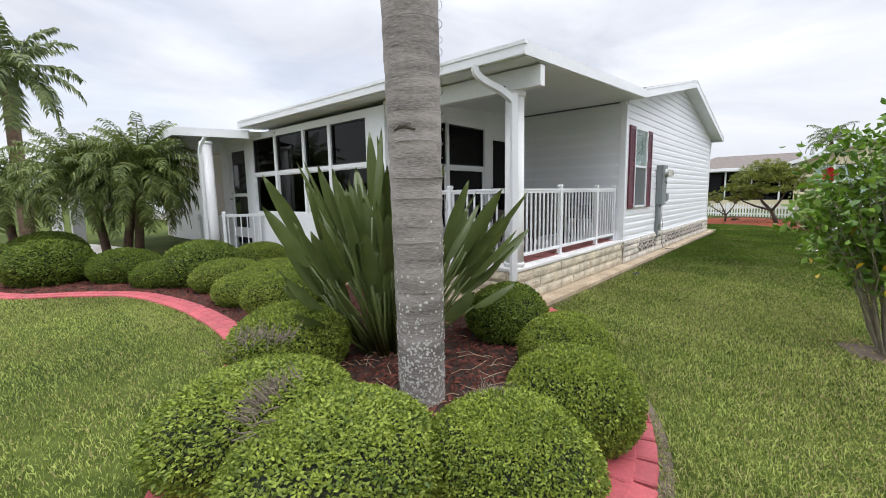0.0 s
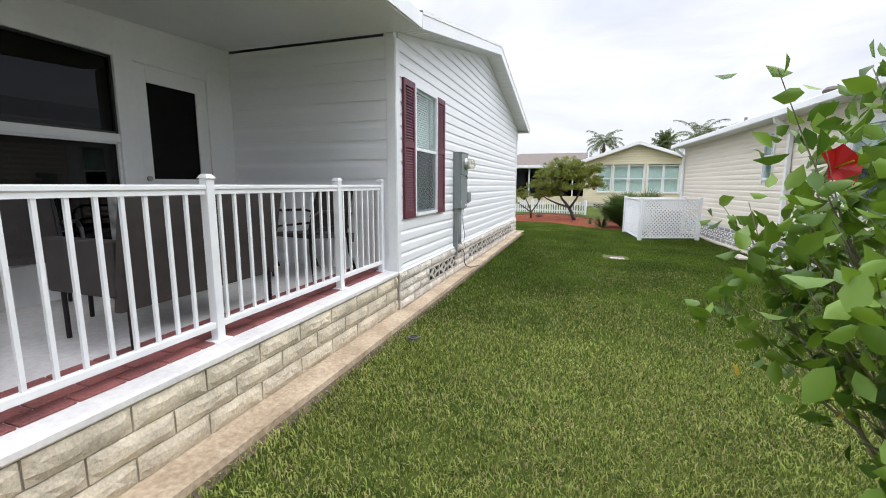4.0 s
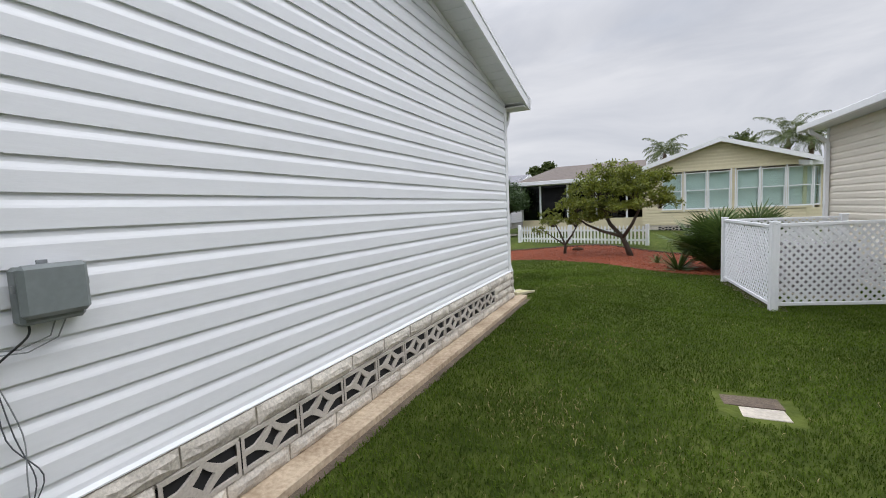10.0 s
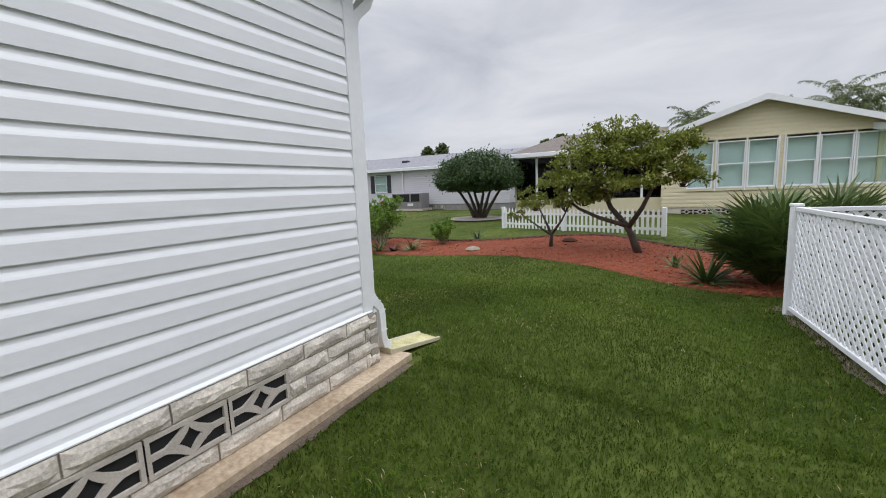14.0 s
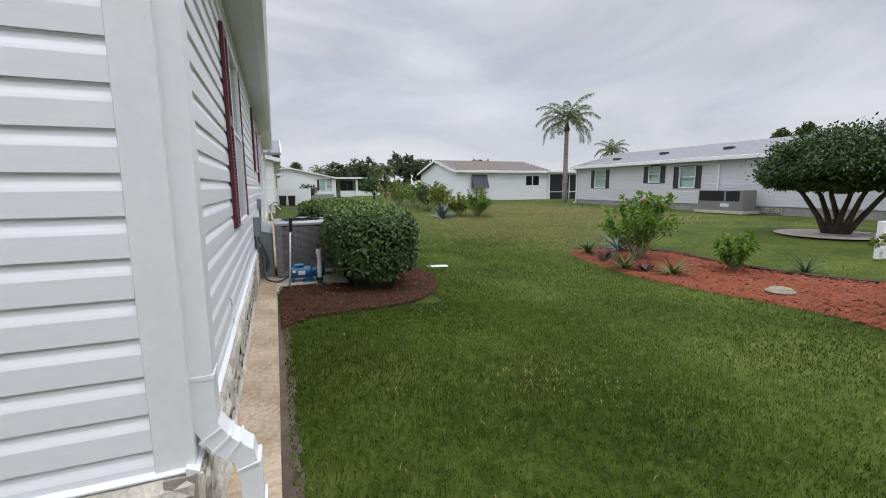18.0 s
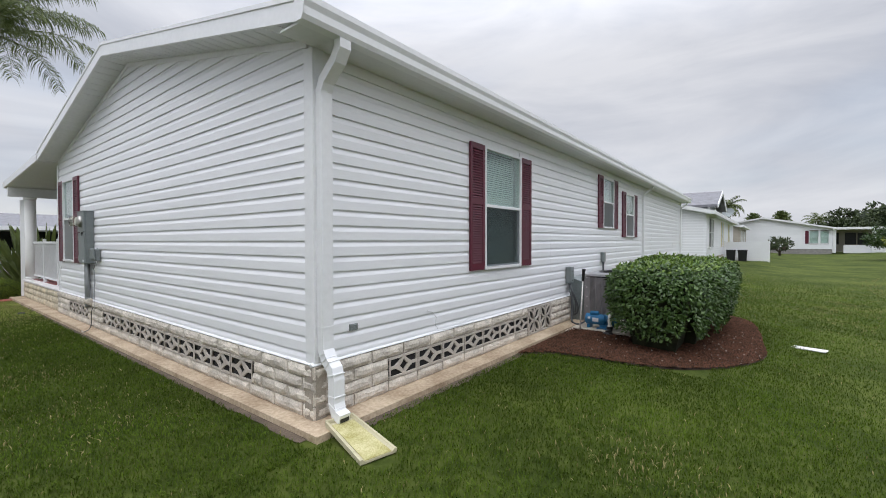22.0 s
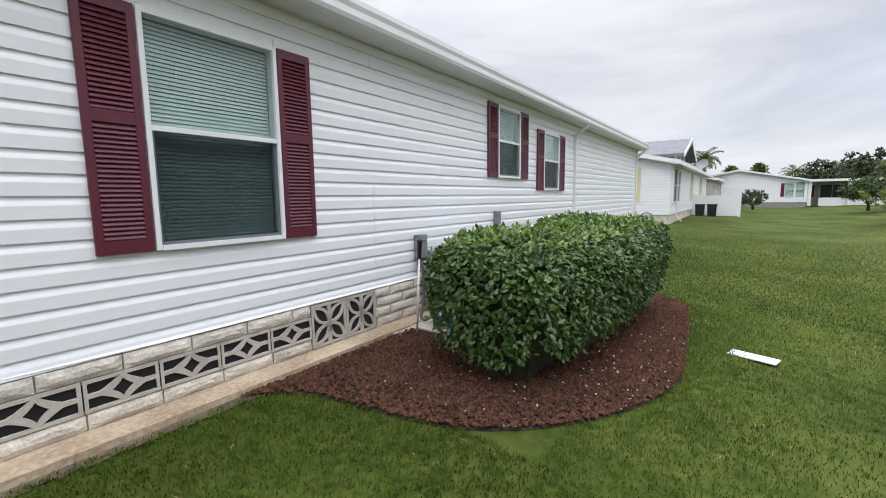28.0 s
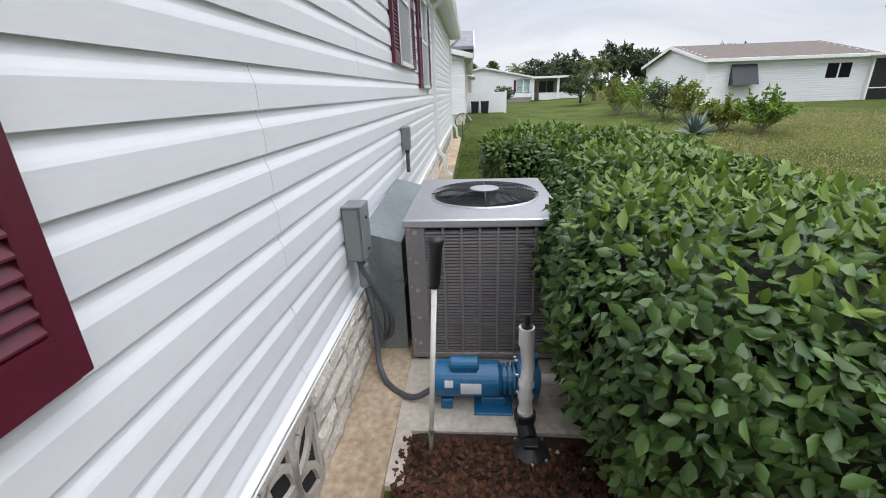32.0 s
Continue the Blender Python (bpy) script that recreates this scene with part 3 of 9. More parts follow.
def block_mesh(w, h, seed, depth=0.055, rough=0.010, nx=8, nz=3):
    """A split-faced block: flat back, broken front (towards -y), pillowed edges."""
    r = np.random.default_rng(seed)
    g = Geo()
    grid = {}
    for j in range(nz + 1):
        for i in range(nx + 1):
            edge = i in (0, nx) or j in (0, nz)
            y = -depth + (0.008 + r.uniform(0, 0.003) if edge else -r.uniform(0, rough) + 0.002 * math.sin(i * 1.7 + seed))
            x = w * i / nx + (0 if i in (0, nx) else r.uniform(-0.2, 0.2) * w / nx)
            z = h * j / nz + (r.uniform(-0.003, 0.003) if edge else r.uniform(-0.2, 0.2) * h / nz)
            grid[i, j] = len(g.v)
            g.v.append((x, y, z))
    for j in range(nz):
        for i in range(nx):
            a, b, c, d = grid[i, j], grid[i + 1, j], grid[i + 1, j + 1], grid[i, j + 1]
            g.f += [(a, b, c), (a, c, d)] if (i + j + seed) % 2 else [(a, b, d), (b, c, d)]
    k = len(g.v)
    g.v += [(0, 0, 0), (w, 0, 0), (w, 0, h), (0, 0, h)]
    ring_b = [grid[i, 0] for i in range(nx + 1)]
    ring_t = [grid[i, nz] for i in range(nx + 1)]
    g.f += [tuple(ring_b[::-1]) + (k, k + 1), tuple(ring_t) + (k + 2, k + 3)]
    g.f += [tuple([grid[0, j] for j in range(nz + 1)]) + (k + 3, k), tuple([grid[nx, j] for j in range(nz, -1, -1)]) + (k + 1, k + 2)]
    return g


BLOCKS = {}


def block(w, h, material, pick):
    key = (round(w, 2), round(h, 3), material, pick % 5)
    if key not in BLOCKS:
        BLOCKS[key] = block_mesh(key[0] - 0.008, key[1] - 0.008, 40 + pick % 5 + int(w * 100)).mesh("block", material)
    return BLOCKS[key]


def screen_block_geo(w=0.392, h=0.197, d=0.05, n=11):
    """A cast screen block: a plate with a four-pointed eye and four leaf-shaped openings, cut right through."""
    g, seen = Geo(), {}

    def vert(u, y, v):
        key = (round(u, 4), y, round(v, 4))
        if key not in seen:
            seen[key] = len(g.v)
            g.v.append((w / 2 * (1 + u), y, h / 2 * (1 + v)))
        return seen[key]

    def star(u, a, b, p):
        return b * max(0.0, 1 - (u / a) ** p) ** (1 / p)
    us = sorted({0.0, 0.30, 0.90, 1.0, *[0.30 * k / 5 for k in range(6)], *[0.30 + 0.60 * k / n for k in range(n + 1)]})
    band = []
    for u in us:
        lo = star(u, 0.30, 0.60, 0.85) if u < 0.30 else 0.0
        hi = min(0.79, max(0.14, star(u, 0.78, 1.02, 0.8)))
        band.append((lo, hi) if u < 0.899 else (0.0, 0.79))
    for su in (-1, 1):
        for sv in (-1, 1):
            for i in range(len(us) - 1):
                u0, u1 = us[i] * su, us[i + 1] * su
                (a0, b0), (a1, b1) = band[i], band[i + 1]
                if us[i] >= 0.899:
                    a0, b0, a1, b1 = 0.0, 0.79, 0.0, 0.79
                elif us[i + 1] >= 0.899:
                    a1, b1 = 0.0, 0.14
                for lo0, hi0, lo1, hi1 in ((a0, b0, a1, b1), (0.79, 1.0, 0.79, 1.0)):
                    g.f.append((vert(u0, -d, sv * lo0), vert(u1, -d, sv * lo1), vert(u1, -d, sv * hi1), vert(u0, -d, sv * hi0)))
                for e0, e1 in ((a0, a1), (b0, b1), (0.79, 0.79), (1.0, 1.0)):
                    if e0 + e1 > 0.001:
                        g.f.append((vert(u0, -d, sv * e0), vert(u1, -d, sv * e1), vert(u1, 0.0, sv * e1), vert(u0, 0.0, sv * e0)))
                if us[i + 1] > 0.999 or abs(us[i] - 0.90) < 0.001:
                    ue = u1 if us[i + 1] > 0.999 and abs(us[i] - 0.90) > 0.001 else u0
                    g.f.append((vert(ue, -d, 0.0), vert(ue, -d, sv * 0.79), vert(ue, 0.0, sv * 0.79), vert(ue, 0.0, 0.0)))
    return g


def flower_block_geo(w=0.392, h=0.39, d=0.05):
    """A square cast block with eight petal-shaped ribs from its centre."""
    g = Geo()
    rim = 0.022
    g.box(0, -d, 0, w, 0, rim).box(0, -d, h - rim, w, 0, h).box(0, -d, rim, rim, 0, h - rim).box(w - rim, -d, rim, w, 0, h - rim)
    cx, cz = w / 2, h / 2
    for i in range(4):
        a = math.pi / 4 + i * math.pi / 2
        for bend in (-1, 1):
            pts = []
            for s in range(6):
                t = s / 5
                r, off = t * (w / 2 - rim) * 1.40, bend * 0.055 * math.sin(math.pi * t)
                pts.append((cx + math.cos(a) * r - math.sin(a) * off, cz + math.sin(a) * r + math.cos(a) * off))
            for p, q in zip(pts, pts[1:]):
                p3, q3 = Vector((p[0], 0, p[1])), Vector((q[0], 0, q[1]))
                dv = (q3 - p3).normalized()
                sv = Vector((-dv.z, 0, dv.x)) * 0.0135
                quad = [p3 - sv, p3 + sv, q3 + sv, q3 - sv]
                g.prism(quad, [v + Vector((0, -d, 0)) for v in quad])
    g.box(cx - 0.02, -d, rim, cx + 0.02, -0.001, h - rim)
    return g


SCREENS = {}


def skirt(parent, origin, angle, length, rows=4, screens=(), flowers=(), material="stone", course=0.1025, screen_mat="screen", start=0.0, cap=True):
    """A plinth of split blocks along +x of its own frame (outward is -y), with screen blocks in the middle two courses."""
    base = pose(*origin, 0, 0, angle)
    core = part("plinth", Geo().box(0, -0.035, 0, length, 0.06, rows * course - 0.004), "mortar", parent, at=base)
    for r in range(rows):
        u = -0.2 if r % 2 else 0.0
        cuts = []
        if r in (1, 2):
            cuts = [(s, e) for s, e in screens]
        cuts = cuts + list(flowers)
        i = 0
        while u < length - 0.02:
            a, b = max(u, 0), min(u + 0.402, length)
            for s, e in spans(a, b, cuts):
                if e - s > 0.04:
                    part("block", block(e - s, course, material, i + r * 3), None, core, at=(s + 0.004, 0.0, r * course + 0.003))
            u += 0.402
            i += 1
    for lot, geo, z, nick in ((screens, screen_block_geo, course, "s"), (flowers, flower_block_geo, 0.006, "f")):
        for s, e in lot:
            n = round((e - s) / 0.4)
            for i in range(n):
                key = (nick, screen_mat)
                if key not in SCREENS:
                    SCREENS[key] = geo().mesh("screen_block", screen_mat)
                part("screen_block", SCREENS[key], None, core, at=(s + (e - s) * i / n + 0.004, -0.004, z + 0.003))
            # near-black sheet paints the shade of the hollow behind the openings
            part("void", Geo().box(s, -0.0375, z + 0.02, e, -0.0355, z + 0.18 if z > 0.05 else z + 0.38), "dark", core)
    return core


def shutter(parent, at, angle, w=0.30, h=1.50, material="shutter", slats=True):
    """A louvred shutter: frame, middle rail, two banks of slats. Its frame: x along the wall, -y outward."""
    g = Geo()
    e, t = 0.045, 0.028
    g.box(0, -t, 0, e, 0, h, 0.004).box(w - e, -t, 0, w, 0, h, 0.004)
    for lo, hi, dep in ((0.0, 0.085, t - 0.001), (h - 0.07, h, t - 0.001), (h * 0.52, h * 0.52 + 0.075, t - 0.001), (0.004, h - 0.004, 0.004)):
        inset = 0.004 if dep < 0.01 else e - 0.02
        g.box(inset, -dep, lo + 0.001, w - inset, -0.001, hi - 0.001)
    sh = part("shutter", g, material, parent, at=pose(*at, 0, 0, angle))
    if slats:
        key = ("slat", round(w, 3), material)
        if key not in SCREENS:
            s = Geo().prism([(e, -0.006, 0.0), (e, -0.010, 0.024), (e, -0.014, 0.024), (e, -0.026, 0.004), (e, -0.026, 0.0)], [(w - e, -0.006, 0.0), (w - e, -0.010, 0.024), (w - e, -0.014, 0.024), (w - e, -0.026, 0.004), (w - e, -0.026, 0.0)])
            SCREENS[key] = s.mesh("slat", material)
        for lo, hi in ((0.088, h * 0.52 - 0.004), (h * 0.52 + 0.078, h - 0.074)):
            n = int((hi - lo) / 0.0285)
            for i in range(n):
                part("slat", SCREENS[key], None, sh, at=(0, 0, lo + (hi - lo) * i / n))
    for z in (0.035, h - 0.03):
        part("screw", Geo().tube([(w / 2, -t - 0.002, z), (w / 2, -t + 0.002, z)], 0.006, 6), material, sh)
    return sh


def window(parent, at, angle, w, h, blinds=1.0, name="window", glass="glass", split=0.52, depth=0.045, tilt=70, frame_mat="trim", slat_step=0.027):
    """A single-hung window: frame, meeting rail, two panes, blind slats behind. x along the wall, -y outward."""
    g = Geo()
    f = 0.032
    g.box(0, -depth, 0, f, 0.05, h, 0.003).box(w - f, -depth, 0, w, 0.05, h, 0.003).box(f, -depth + 0.002, h - f, w - f, 0.05, h).box(f, -depth - 0.012, 0, w - f, 0.05, f)
    win = part(name, g, frame_mat, parent, at=pose(*at, 0, 0, angle))
    mz = h * split
    part("meeting_rail", Geo().box(f, -depth + 0.008, mz - 0.018, w - f, 0.03, mz + 0.018, 0.003), frame_mat, win)
    sash = Geo().box(f, -0.02, f, f + 0.018, 0.02, mz - 0.018).box(w - f - 0.018, -0.02, f, w - f, 0.02, mz - 0.018).box(f + 0.018, -0.019, f, w - f - 0.018, 0.02, f + 0.02)
    part("sash", sash, frame_mat, win)
    for z0, z1, y in ((f, mz - 0.018, -0.004), (mz + 0.018, h - f, -0.014)):
        p = part("pane", Geo().box(f, y - 0.002, z0, w - f, y + 0.002, z1), glass, win)
        p.visible_shadow = False
    if glass == "glass" and blinds:
        screen_g = Geo().poly([(f, -0.024, f), (w - f, -0.024, f), (w - f, -0.024, mz - 0.018), (f, -0.024, mz - 0.018)])
        part("insect_screen", screen_g, "insect_screen", win).visible_shadow = False
    if blinds:
        key = ("blind", round(w, 2), tilt)
        if key not in SCREENS:
            c, s = math.cos(radians(tilt)) * 0.0125, math.sin(radians(tilt)) * 0.0125
            y = 0.065
            SCREENS[key] = Geo().prism([(f, y - c, -s), (f, y, 0.0015), (f, y + c, s), (f, y, -0.0005)], [(w - f, y - c, -s), (w - f, y, 0.0015), (w - f, y + c, s), (w - f, y, -0.0005)]).mesh("blind_slat", "blind")
        z = h - f - 0.02
        while z > h * (1 - blinds) + f:
            part("blind_slat", SCREENS[key], None, win, at=(0, 0, z))
            z -= slat_step
    return win


def downspout(parent, pts, across, w=0.075, h=0.055, material="trim", label="", name="downspout"):
    return part(name, Geo().sweep(pts, w, h, across), material, parent, label)

def rounded(pts, n=5):
    """A smooth curve through the points."""
    ps, out = [Vector(p) for p in pts], []
    for i in range(len(ps) - 1):
        p0, p1, p2, p3 = ps[max(i - 1, 0)], ps[i], ps[i + 1], ps[min(i + 2, len(ps) - 1)]
        for s in range(n):
            t = s / n
            out.append(0.5 * (2 * p1 + (p2 - p0) * t + (2 * p0 - 5 * p1 + 4 * p2 - p3) * t * t + (3 * p1 - p0 - 3 * p2 + p3) * t ** 3))
    return out + [ps[-1]]


# ---- the white home ----
home = thing("mobile_home", "white vinyl-sided home with burgundy shutters on a block plinth", "house")


def roof_top(y):
    return 3.93 - 0.213 * abs(y - 4.08)


GX, BY, LX = -0.05, 8.15, -16.95
win1 = (0.475, 1.235, 1.01, 2.49)
win2 = (2.455, 3.400, 1.02, 2.52)
win3 = (7.07, 7.83, 1.63, 2.69)
win4 = (8.83, 9.60, 1.455, 2.51)
gable_wall = wall_core("gable_wall", (GX, 0, 0), (0, 1, 0), (1, 0, 0), 0.0, 3.5, 0, BY, [win1], rake=lambda y: roof_top(y) - 0.15, parent=home)
siding(gable_wall, (GX, 0, 0), (0, 1, 0), (1, 0, 0), 0.3775, 3.75, 0.09, BY - 0.09, holes=[win1], rake=lambda y: roof_top(y) - 0.16, course=0.1245)
back_wall = wall_core("back_wall", (0, BY, 0), (-1, 0, 0), (0, 1, 0), 0.0, 2.86, -GX, -LX, [win2, win3, win4], parent=home)
siding(back_wall, (0, BY, 0), (-1, 0, 0), (0, 1, 0), 0.3775, 2.86, 0.14, 16.86, holes=[win2, win3, win4], joints=(4.45, 8.1, 11.7, 15.2))
for y0, y1 in ((0.0, 0.09), (BY - 0.09, BY + 0.024)):
    part("corner_trim", Geo().box(GX, y0, 0.40, GX + 0.024, y1, 2.84, 0.003), "trim", home)
for x0, x1 in ((GX - 0.09, GX - 0.0002), (LX, LX + 0.09)):
    part("corner_trim", Geo().box(x0, BY, 0.40, x1, BY + 0.024, 2.84, 0.003), "trim", home)
part("flashing", Geo().prism([(GX, 0, 0.405), (-0.012, 0, 0.412), (-0.012, 0, 0.418), (GX, 0, 0.436)], [(GX, 8.16, 0.405), (-0.012, 8.16, 0.412), (-0.012, 8.16, 0.418), (GX, 8.16, 0.436)]), "trim", home)
part("flashing", Geo().prism([(0, BY, 0.405), (0, BY + 0.038, 0.412), (0, BY + 0.038, 0.418), (0, BY, 0.436)], [(LX, BY, 0.405), (LX, BY + 0.038, 0.412), (LX, BY + 0.038, 0.418), (LX, BY, 0.436)]), "trim", home)
# walls that close the house
part("inner_wall", Geo().box(LX, -0.1, 0, LX + 0.1, BY - 0.12, 3.0), "trim", home)
# unseen near-black deck, coloured so that the rooms stay dark
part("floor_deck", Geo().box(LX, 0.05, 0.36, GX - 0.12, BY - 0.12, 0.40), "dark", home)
part("partition", Geo().box(LX + 0.2, 4.0, 0.41, GX - 0.2, 4.08, 2.75), "beige_wall", home)

skirt(home, (-0.055, 0, 0), 90, 8.2, 4, [(0.902, 2.102), (2.902, 7.302)])
skirt(home, (0.0, 8.145, 0), 180, 16.95, 4, [(0.8, 3.6), (10.8, 15.6)], [(3.6, 4.4)])

window(home, (GX, win1[0], win1[2]), 90, win1[1] - win1[0], win1[3] - win1[2], 1.0)
window(home, (-win2[0], BY, win2[2]), 180, win2[1] - win2[0], win2[3] - win2[2], 1.0)
window(home, (-win3[0], BY, win3[2]), 180, win3[1] - win3[0], win3[3] - win3[2], 1.0)
window(home, (-win4[0], BY, win4[2]), 180, win4[1] - win4[0], win4[3] - win4[2], 1.0)
for y in (0.155, 1.245):
    shutter(home, (GX + 0.017, y, 0.995), 90, 0.31, 1.50)
for x in (2.140, 3.405):
    shutter(home, (-x, BY + 0.017, 1.02), 180, 0.305, 1.50)
for x in (6.77, 7.84):
    shutter(home, (-x, BY + 0.017, 1.63), 180, 0.295, 1.075)
for x in (8.53, 9.61):
    shutter(home, (-x, BY + 0.017, 1.45), 180, 0.295, 1.075)

# roof: shingled slopes, rake fascia, soffits, gutter along the back
RX = 0.235
for y0, y1, nm in ((4.08, 8.42, "roof_slope"), (4.08, 0.03, "roof_slope")):
    z0, z1 = roof_top(y0), roof_top(y1)
    slope = part(nm, Geo().prism([(RX - 0.01, y0, z0 - 0.02), (RX - 0.01, y1, z1 - 0.02), (RX - 0.01, y1, z1 - 0.12), (RX - 0.01, y0, z0 - 0.12)], [(LX - 0.2, y0, z0 - 0.02), (LX - 0.2, y1, z1 - 0.02), (LX - 0.2, y1, z1 - 0.12), (LX - 0.2, y0, z0 - 0.12)]), "shingle_grey", home)
    n = 14
    for i in range(n):
        a, b = i / n, (i + 1.12) / n
        ya, yb = y1 + (y0 - y1) * a, y1 + (y0 - y1) * min(b, 1)
        za, zb = roof_top(ya), roof_top(yb)
        part("shingle_course", Geo().prism([(RX + 0.02, ya, za - 0.012), (RX + 0.02, ya, za + 0.004), (RX + 0.02, yb, zb - 0.005), (RX + 0.02, yb, zb - 0.018)], [(LX - 0.2, ya, za - 0.012), (LX - 0.2, ya, za + 0.004), (LX - 0.2, yb, zb - 0.005), (LX - 0.2, yb, zb - 0.018)]), "shingle_grey", slope)
    drip = 0.17
    part("rake_fascia", Geo().prism([(RX, y0, z0 - 0.005), (RX, y1, z1 - 0.005), (RX, y1, z1 - drip), (RX, y0, z0 - drip)], [(RX + 0.02, y0, z0 - 0.005), (RX + 0.02, y1, z1 - 0.005), (RX + 0.02, y1, z1 - drip), (RX + 0.02, y0, z0 - drip)]), "trim", home)
    part("drip_edge", Geo().prism([(RX + 0.02, y0, z0), (RX + 0.02, y1, z1), (RX + 0.02, y1, z1 - 0.04), (RX + 0.02, y0, z0 - 0.04)], [(RX + 0.028, y0, z0), (RX + 0.028, y1, z1), (RX + 0.028, y1, z1 - 0.035), (RX + 0.028, y0, z0 - 0.035)]), "trim", home)
    soff = part("soffit", Geo().prism([(RX, y0, z0 - drip + 0.012), (RX, y1, z1 - drip + 0.012), (RX, y1, z1 - drip), (RX, y0, z0 - drip)], [(GX, y0, z0 - drip + 0.012), (GX, y1, z1 - drip + 0.012), (GX, y1, z1 - drip), (GX, y0, z0 - drip)]), "soffit", home)
    for i in range(24):
        yy = y0 + (y1 - y0) * (i + 0.5) / 24
        zz = roof_top(yy) - drip
        part("soffit_rib", Geo().box(GX + 0.03, yy - 0.006, zz - 0.005, RX - 0.005, yy + 0.006, zz + 0.002), "soffit", soff)
part("eave_soffit", Geo().box(LX - 0.2, BY + 0.0, 2.835, GX - 0.001, 8.39, 2.85).box(GX, 8.17, 2.835, RX - 0.001, 8.39, 2.85), "soffit", home)
gut = [(8.39, 2.835), (8.47, 2.835), (8.485, 2.86), (8.485, 2.90), (8.50, 2.93), (8.50, 2.962), (8.49, 2.962), (8.475, 2.92), (8.475, 2.865), (8.46, 2.848), (8.40, 2.848), (8.40, 2.965), (8.39, 2.965)]
gut = [(y, 2.835 + (z - 2.835) * 1.3) for y, z in gut]
part("gutter", Geo().prism([(RX + 0.03, y, z) for y, z in gut], [(LX - 0.2, y, z) for y, z in gut]), "trim", home)
part("gutter_end", Geo().prism([(RX + 0.026, y, z) for y, z in ((8.39, 2.83), (8.47, 2.83), (8.49, 2.87), (8.505, 2.96), (8.505, 3.008), (8.39, 3.008))], [(RX + 0.032, y, z) for y, z in ((8.39, 2.83), (8.47, 2.83), (8.49, 2.87), (8.505, 2.96), (8.505, 3.008), (8.39, 3.008))]), "trim", home)
# J-trim where the boards meet the rake
for y0, y1 in ((0.06, 4.08), (4.08, 8.1)):
    a0, a1 = roof_top(y0), roof_top(y1)
    part("rake_trim", Geo().prism([(GX + 0.004, y0, a0 - 0.225), (GX + 0.004, y1, a1 - 0.225), (GX + 0.004, y1, a1 - 0.14), (GX + 0.004, y0, a0 - 0.14)], [(GX + 0.022, y0, a0 - 0.225), (GX + 0.022, y1, a1 - 0.225), (GX + 0.022, y1, a1 - 0.14), (GX + 0.022, y0, a0 - 0.14)]), "trim", home)
# downspouts on the back wall
dx = -0.105
spout = downspout(home, [(dx, 8.43, 2.85), (dx, 8.43, 2.78), (dx, 8.38, 2.70), (dx, 8.24, 2.58), (dx, 8.205, 2.50), (dx, 8.205, 0.60)], (1, 0, 0), 0.10, 0.075)
elbow = downspout(home, [(dx, 8.205, 0.62), (dx, 8.21, 0.53), (dx - 0.0, 8.25, 0.46), (dx, 8.315, 0.40), (dx, 8.335, 0.32), (dx, 8.335, 0.15), (dx, 8.36, 0.075), (dx, 8.43, 0.05)], (1, 0, 0), 0.098, 0.072, name="downspout_elbow")
for k, (y, z, tl) in enumerate(((8.22, 0.50, 30), (8.25, 0.462, 40), (8.285, 0.43, 50), (8.33, 0.36, 15), (8.338, 0.20, 0), (8.345, 0.13, -25))):
    part("crimp", Geo().box(-0.053, -0.041, -0.004, 0.053, 0.041, 0.004), "trim", elbow, at=pose(dx, y, z, tl, 0, 0))
# black plate on the solid spout end paints the shade inside it
part("spout_mouth", Geo().box(dx - 0.04, 8.428, 0.025, dx + 0.04, 8.432, 0.075), "black", home)
for x in (-10.55, -16.7):
    downspout(home, [(x, 8.43, 2.84), (x, 8.40, 2.76), (x, 8.22, 2.62), (x, 8.19, 2.55), (x, 8.19, 0.55), (x, 8.22, 0.45), (x, 8.32, 0.34), (x, 8.34, 0.1), (x, 8.42, 0.03)], (1, 0, 0))
for z in (0.70, 2.50):
    part("strap", Geo().box(dx - 0.053, 8.165, z, dx + 0.053, 8.246, z + 0.015), "trim", home)
# small wall vent and coax cable
vent = part("wall_vent", Geo().box(-0.46, BY + 0.016, 0.622, -0.37, BY + 0.026, 0.678, 0.002), "panel", home)
for i in range(4):
    part("louvre", Geo().box(-0.452, BY + 0.026, 0.628 + i * 0.012, -0.378, BY + 0.030, 0.634 + i * 0.012), "panel", vent)
part("cable", Geo().tube([(-1.38, BY + 0.02, 0.66), (-1.45, BY + 0.022, 0.64), (-1.53, BY + 0.02, 0.57), (-1.50, BY + 0.022, 0.50), (-1.55, BY + 0.024, 0.45)], 0.004, 6), "trim", home)
part("cable", Geo().tube([(-1.55, BY + 0.03, 0.43), (-2.4, BY + 0.05, 0.419), (-3.4, BY + 0.05, 0.421), (-4.6, BY + 0.05, 0.419), (-5.0, BY + 0.05, 0.42)], 0.0035, 6), "trim", home)

# ---- apron of stained concrete round the plinth ----
apron = Geo()
apron.prism([(-0.05, -3.95, -0.12), (0.20, -3.95, -0.12), (0.14, 8.43, -0.12), (-0.05, 8.43, -0.12)], [(-0.05, -3.95, 0.0), (0.20, -3.95, 0.0), (0.14, 8.43, -0.002), (-0.05, 8.43, -0.002)])
apron.prism([(-0.051, 8.12, -0.12), (-0.051, 8.42, -0.12), (-17.0, 8.45, -0.12), (-17.0, 8.12, -0.12)], [(-0.051, 8.12, -0.001), (-0.051, 8.42, -0.001), (-17.0, 8.45, -0.001), (-17.0, 8.12, -0.001)])
